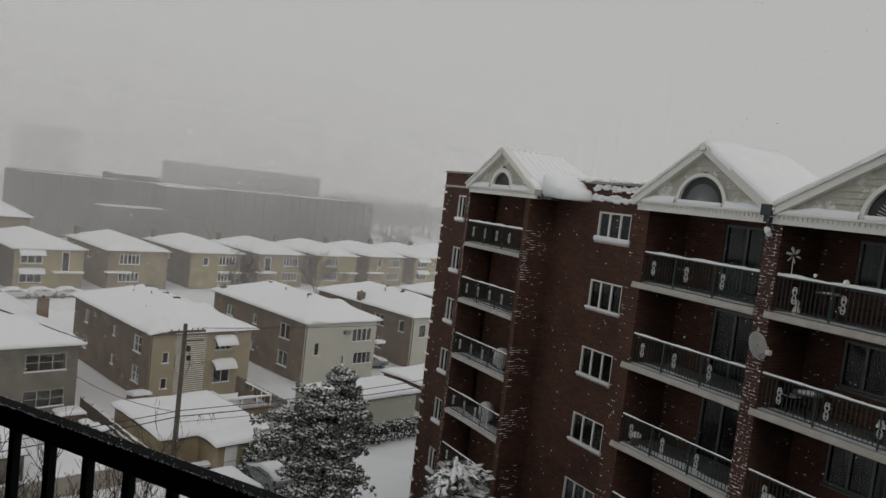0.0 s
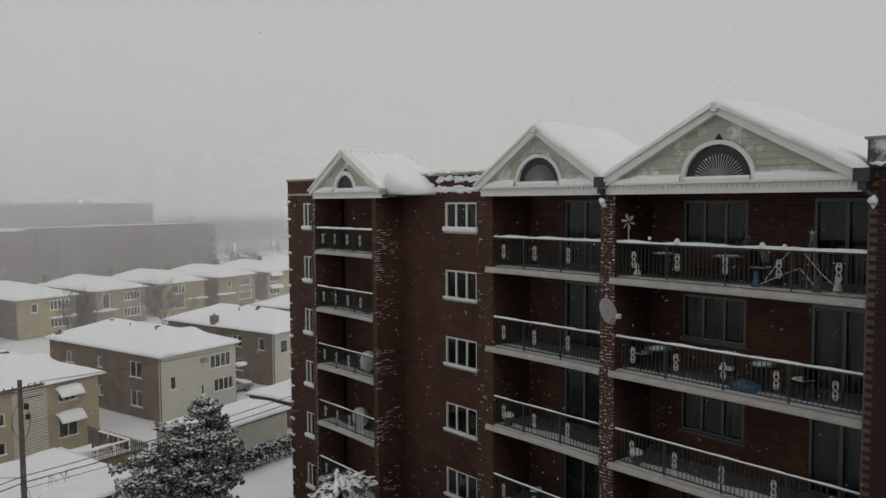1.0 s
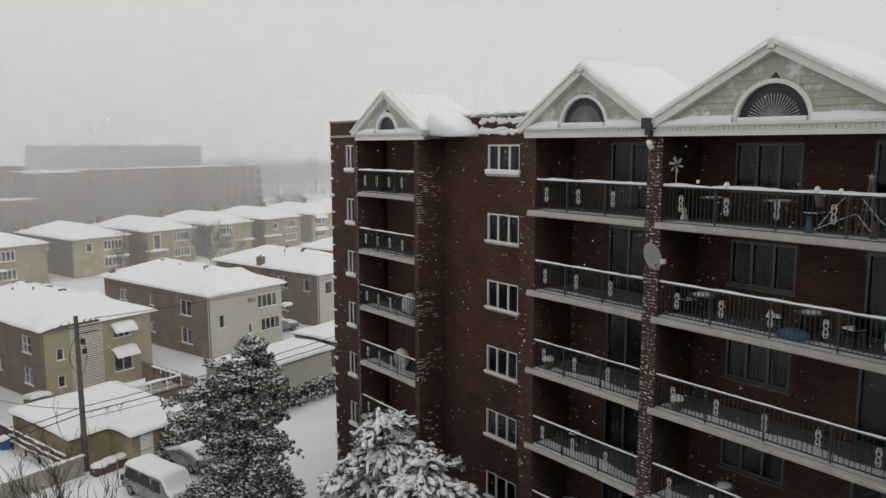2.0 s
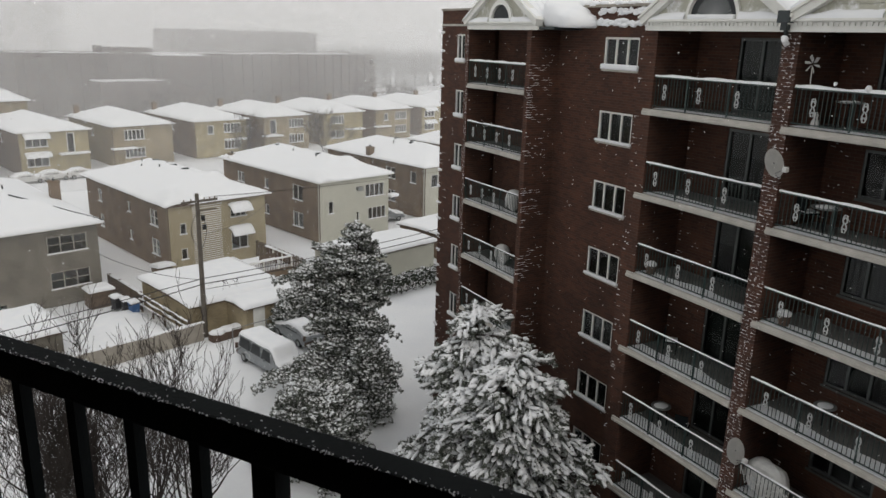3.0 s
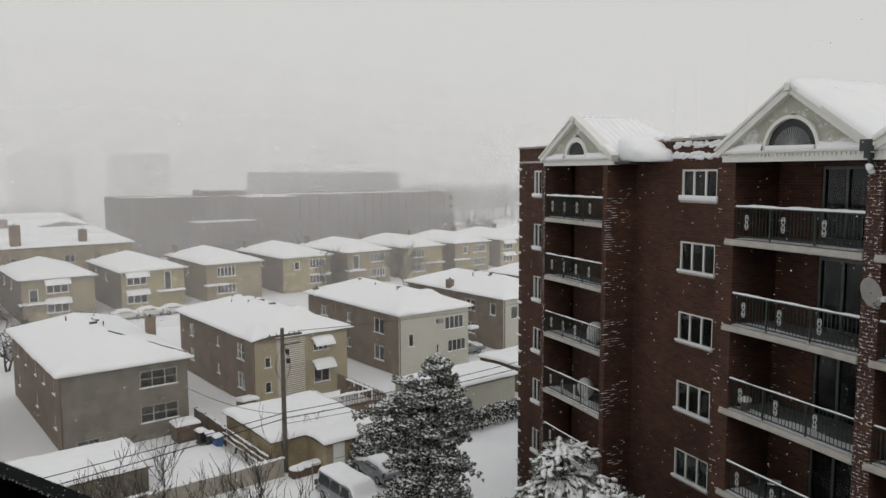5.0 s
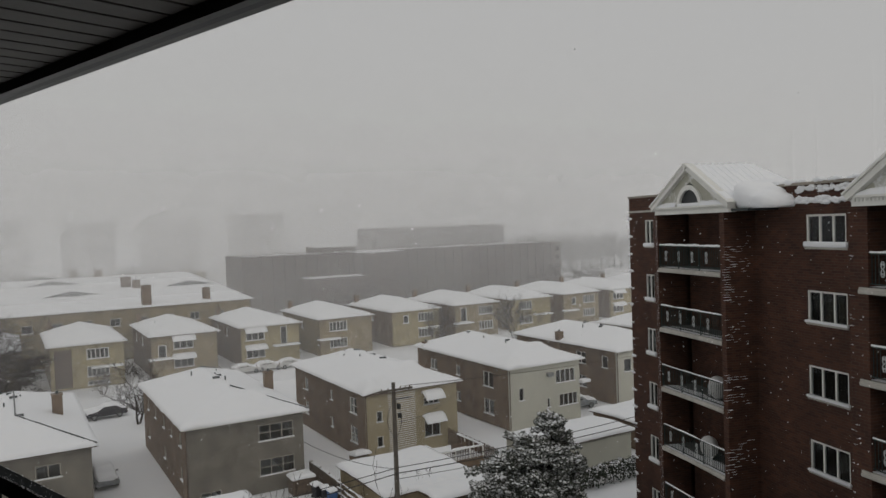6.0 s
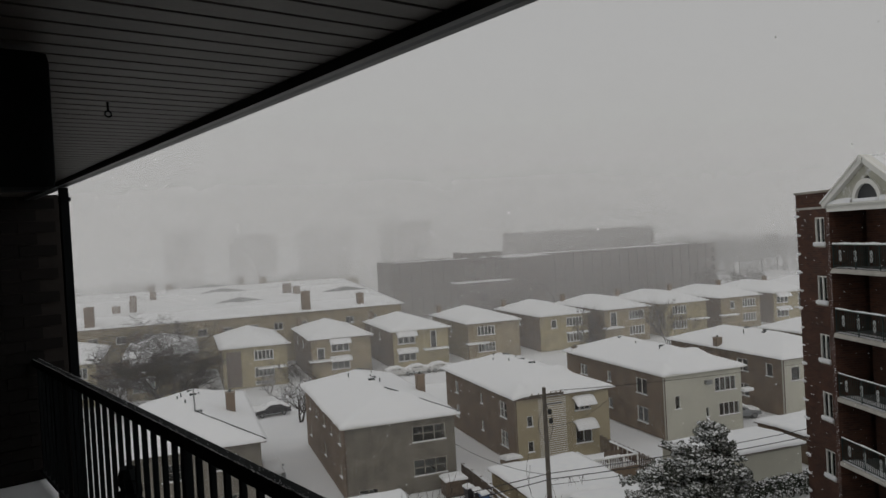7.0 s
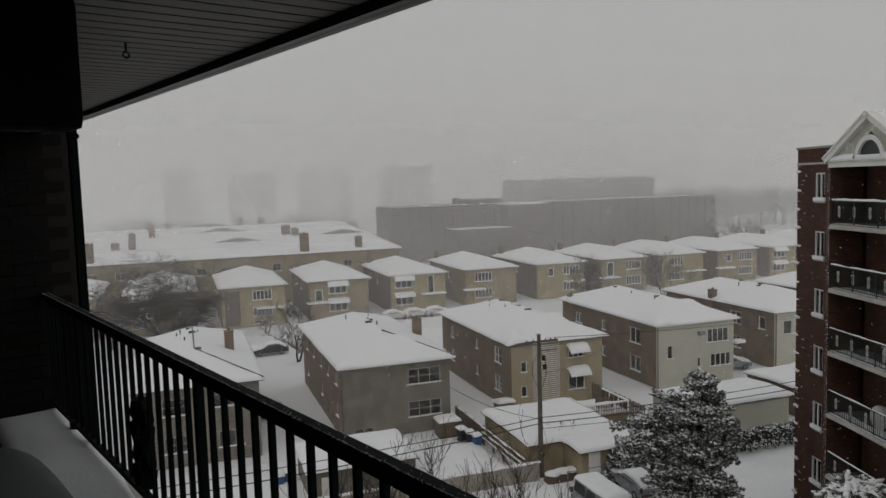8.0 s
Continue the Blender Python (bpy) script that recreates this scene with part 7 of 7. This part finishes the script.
for pts in (((0.6, 0.15), (0.35, 0.5), (0.0, 0.9)), ((0.7, 0.05), (0.1, 0.35), (-0.25, 0.5), (-0.5, 0.2), (-0.8, -0.05)), ((-0.35, 0.85), (-0.75, 0.4), (-1.2, 0.0))):
    part("wire", tube([Vector((0, u, z + 0.08)) for u, z in pts], 0.014, 5), PLASTIC_WHITE, wd)
for u, lab, mm in ((-9.25, "blue garden figure on the balcony floor", BLUE_TARP), (-10.75, "terracotta pot on the balcony floor", CLAY_POT), (-11.2, "snow-topped pale garden ornament on the balcony", DISH), (-5.75, "small pale garden ornament beside the pier", DISH)):
    o = on_wing("garden_ornament", 0.35, u, Z6, 0, lab, "ornament")
    bm = bmesh.new()
    prof = [(0.0, 0.09), (0.08, 0.12), (0.21, 0.085), (0.27, 0.05), (0.34, 0.07), (0.41, 0.042), (0.44, 0.01)]
    rings = [[bm.verts.new((r * math.cos(k * math.pi / 6), r * math.sin(k * math.pi / 6), z)) for k in range(12)] for z, r in prof]
    for p, q in zip(rings[:-1], rings[1:]):
        for k in range(12):
            bm.faces.new((p[k], p[(k + 1) % 12], q[(k + 1) % 12], q[k]))
    bm.faces.new(rings[0][::-1])
    bm.faces.new(rings[-1])
    part("body", bm, mm, o, "", True)
tb = on_wing("blue_bag", 0.5, -8.95, F5, 15, "crumpled blue and white bag on the balcony floor", "bag")
bm = bmesh.new()
bmesh.ops.create_icosphere(bm, subdivisions=3, radius=1, matrix=Matrix.Translation((0, 0, 0.14)) @ Matrix.Diagonal((0.2, 0.38, 0.18, 1)))
for w in bm.verts:
    w.co += 0.06 * noise.noise_vector(w.co * 6)
    w.co.z = max(0.0, w.co.z)
part("bag", bm, BLUE_TARP, tb)
for fz, u in ((F4, -5.75), (F4, -0.6)):
    o = on_wing("flower_pot", 0.4, u, fz, 0, "flower pot with snow on top", "pot")
    bm = bmesh.new()
    cyl(bm, (0, 0, 0), (0, 0, 0.32), 0.13, 0.19, 14)
    part("pot", bm, CLAY_POT, o)
    bm = bmesh.new()
    bmesh.ops.create_icosphere(bm, subdivisions=2, radius=1, matrix=Matrix.Translation((0, 0, 0.36)) @ Matrix.Diagonal((0.19, 0.19, 0.12, 1)))
    part("snow", bm, SNOW, o, "", True)
# icicle-like light strings on the lower railing
ls = on_wing("light_string", 0.03, -5.4, F2, 0, "tangled string lights furred with snow hung on the railing", "string lights")
bm = bmesh.new()
rr = random.Random(6)
p = Vector((0, 0, 0.98))
for k in range(150):
    q = Vector((rr.uniform(-0.02, 0.02), -6.2 * (k + 1) / 150 + rr.gauss(0, 0.07), 0.98 - abs(rr.gauss(0, 0.28))))
    q.z = max(0.3, q.z)
    cyl(bm, p, q, 0.009, 0.009, 4)
    p = q
part("string", bm, PLASTIC_WHITE, ls)


# ---- falling snow: flakes fanned out from the camera and sized to fit its view ----
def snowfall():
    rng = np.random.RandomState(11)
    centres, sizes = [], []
    # single flakes in the court, spread and scaled by distance from the camera
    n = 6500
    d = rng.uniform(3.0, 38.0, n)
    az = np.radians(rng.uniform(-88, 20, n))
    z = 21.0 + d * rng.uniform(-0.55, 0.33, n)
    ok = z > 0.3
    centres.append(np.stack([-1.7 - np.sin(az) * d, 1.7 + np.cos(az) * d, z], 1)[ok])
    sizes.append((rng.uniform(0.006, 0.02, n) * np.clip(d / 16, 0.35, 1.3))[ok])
    c, s = np.concatenate(centres), np.concatenate(sizes)
    # keep the flakes out of the two blocks
    e = np.array([math.sin(radians(15.3)), math.cos(radians(15.3))])
    v = (c[:, 0] - 20.2) * e[1] - (c[:, 1] - 14.32) * e[0]
    u = (c[:, 0] - 20.2) * e[0] + (c[:, 1] - 14.32) * e[1]
    o = np.array([math.cos(radians(18.4)), math.sin(radians(18.4))])
    keep = ~((v > -0.6) & (u < 18)) & (c[:, 0] * o[0] + c[:, 1] * o[1] > 0.6)
    c, s = c[keep], s[keep]
    n = len(c)
    a = rng.randn(n, 3)
    a /= np.linalg.norm(a, axis=1, keepdims=True)
    b = np.cross(a, rng.randn(n, 3))
    b /= np.linalg.norm(b, axis=1, keepdims=True)
    verts = np.empty((n, 3, 3), np.float32)
    for k, t in enumerate((0.3, 2.4, 4.5)):
        verts[:, k] = c + s[:, None] * (a * math.cos(t) + b * math.sin(t))
    me = bpy.data.meshes.new("falling_snow")
    me.vertices.add(3 * n)
    me.vertices.foreach_set("co", verts.ravel())
    me.loops.add(3 * n)
    me.loops.foreach_set("vertex_index", np.arange(3 * n, dtype=np.int32))
    me.polygons.add(n)
    me.polygons.foreach_set("loop_start", np.arange(0, 3 * n, 3, dtype=np.int32))
    me.polygons.foreach_set("loop_total", np.full(n, 3, dtype=np.int32))
    me.update(calc_edges=True)
    me.materials.append(FLAKE)
    ob = new("falling_snow", me)
    tagged(ob, "countless white snowflakes blowing through the air", "snow", "", "stuff")


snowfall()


# ---- snow haze painted as translucent sheets, in front of and beyond the houses ----
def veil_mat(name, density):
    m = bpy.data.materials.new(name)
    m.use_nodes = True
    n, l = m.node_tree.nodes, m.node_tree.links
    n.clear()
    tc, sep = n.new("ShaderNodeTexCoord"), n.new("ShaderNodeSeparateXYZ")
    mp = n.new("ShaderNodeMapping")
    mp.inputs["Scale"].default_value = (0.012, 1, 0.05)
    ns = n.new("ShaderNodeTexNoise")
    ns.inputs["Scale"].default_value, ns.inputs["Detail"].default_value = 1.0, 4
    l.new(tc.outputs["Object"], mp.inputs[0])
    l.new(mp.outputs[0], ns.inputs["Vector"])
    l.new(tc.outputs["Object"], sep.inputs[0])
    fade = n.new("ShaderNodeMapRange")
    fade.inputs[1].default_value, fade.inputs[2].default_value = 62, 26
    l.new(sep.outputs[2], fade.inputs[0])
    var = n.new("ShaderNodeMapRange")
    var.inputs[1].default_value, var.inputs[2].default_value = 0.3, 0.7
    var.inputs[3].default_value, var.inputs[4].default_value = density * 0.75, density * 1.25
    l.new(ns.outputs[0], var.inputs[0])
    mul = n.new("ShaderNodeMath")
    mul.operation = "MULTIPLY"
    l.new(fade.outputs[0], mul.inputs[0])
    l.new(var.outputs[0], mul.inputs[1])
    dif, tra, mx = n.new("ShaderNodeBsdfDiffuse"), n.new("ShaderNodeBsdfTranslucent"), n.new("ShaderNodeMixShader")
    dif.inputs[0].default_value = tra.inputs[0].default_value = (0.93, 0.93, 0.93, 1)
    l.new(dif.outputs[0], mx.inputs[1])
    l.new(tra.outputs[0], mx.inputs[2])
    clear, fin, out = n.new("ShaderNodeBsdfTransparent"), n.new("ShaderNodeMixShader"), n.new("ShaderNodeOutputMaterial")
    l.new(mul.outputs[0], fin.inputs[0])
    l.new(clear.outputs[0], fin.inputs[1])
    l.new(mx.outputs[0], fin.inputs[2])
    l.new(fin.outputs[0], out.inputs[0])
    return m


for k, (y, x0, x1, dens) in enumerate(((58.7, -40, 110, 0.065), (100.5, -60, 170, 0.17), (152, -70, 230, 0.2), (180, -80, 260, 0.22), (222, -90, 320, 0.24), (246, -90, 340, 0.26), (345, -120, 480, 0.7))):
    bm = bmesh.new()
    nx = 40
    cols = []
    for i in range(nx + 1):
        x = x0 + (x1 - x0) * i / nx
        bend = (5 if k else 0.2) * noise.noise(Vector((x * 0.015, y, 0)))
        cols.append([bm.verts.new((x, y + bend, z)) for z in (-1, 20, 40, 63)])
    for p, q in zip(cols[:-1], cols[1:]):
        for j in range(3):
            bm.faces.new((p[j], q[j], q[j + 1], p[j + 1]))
    tagged(link_mesh("backdrop", bm, veil_mat("haze_sheet", dens), None, "", True), "translucent sheet standing in for snow haze", "snow haze", "", "structure")


# ---- laid pieces: bricks of the plain wall, blocks of the balcony's end wall ----
def laid(name, parent, me, u0, u1, z0, z1, w, h, place, seed, split=None):
    """Courses in running bond. place(u, z): the matrix of a piece; pieces below split stay joined."""
    rnd = random.Random(seed)
    rest = bmesh.new()
    row = 0
    z = z0
    while z + h <= z1:
        u = u0 - (w / 2 if row % 2 else 0)
        while u + w <= u1 + 0.001:
            m = place(u + w / 2, z + h / 2) @ Matrix.Translation((rnd.uniform(-0.002, 0.003), 0, 0))
            if split is None or z > split:
                o = new(name, me)
                o.parent = parent
                o.matrix_basis = m
            else:
                rest.from_mesh(me)
                rest.verts.ensure_lookup_table()
                bmesh.ops.transform(rest, matrix=m, verts=rest.verts[-8:])
            u += w
        z += h
        row += 1
    if split is not None:
        link_mesh(name, rest, BRICK_PIECE, parent)["kind"] = "stuff"
    else:
        rest.free()


def piece(name, t, w, h, material):
    bm = bmesh.new()
    box(bm, -t, 0.0, -w / 2 + 0.005, w / 2 - 0.005, -h / 2 + 0.005, h / 2 - 0.005)
    me = bpy.data.meshes.new(name)
    bm.to_mesh(me)
    bm.free()
    me.materials.append(material)
    return me


brick_me = piece("brick", 0.014, 0.3, 0.1015, BRICK_PIECE)
laid("brick", near_wall, brick_me, -14.4, -11.97, 9.0, 21.74, 0.3, 0.1015, lambda u, z: Matrix.Translation((-0.11, u, z)), 3, 17.9)
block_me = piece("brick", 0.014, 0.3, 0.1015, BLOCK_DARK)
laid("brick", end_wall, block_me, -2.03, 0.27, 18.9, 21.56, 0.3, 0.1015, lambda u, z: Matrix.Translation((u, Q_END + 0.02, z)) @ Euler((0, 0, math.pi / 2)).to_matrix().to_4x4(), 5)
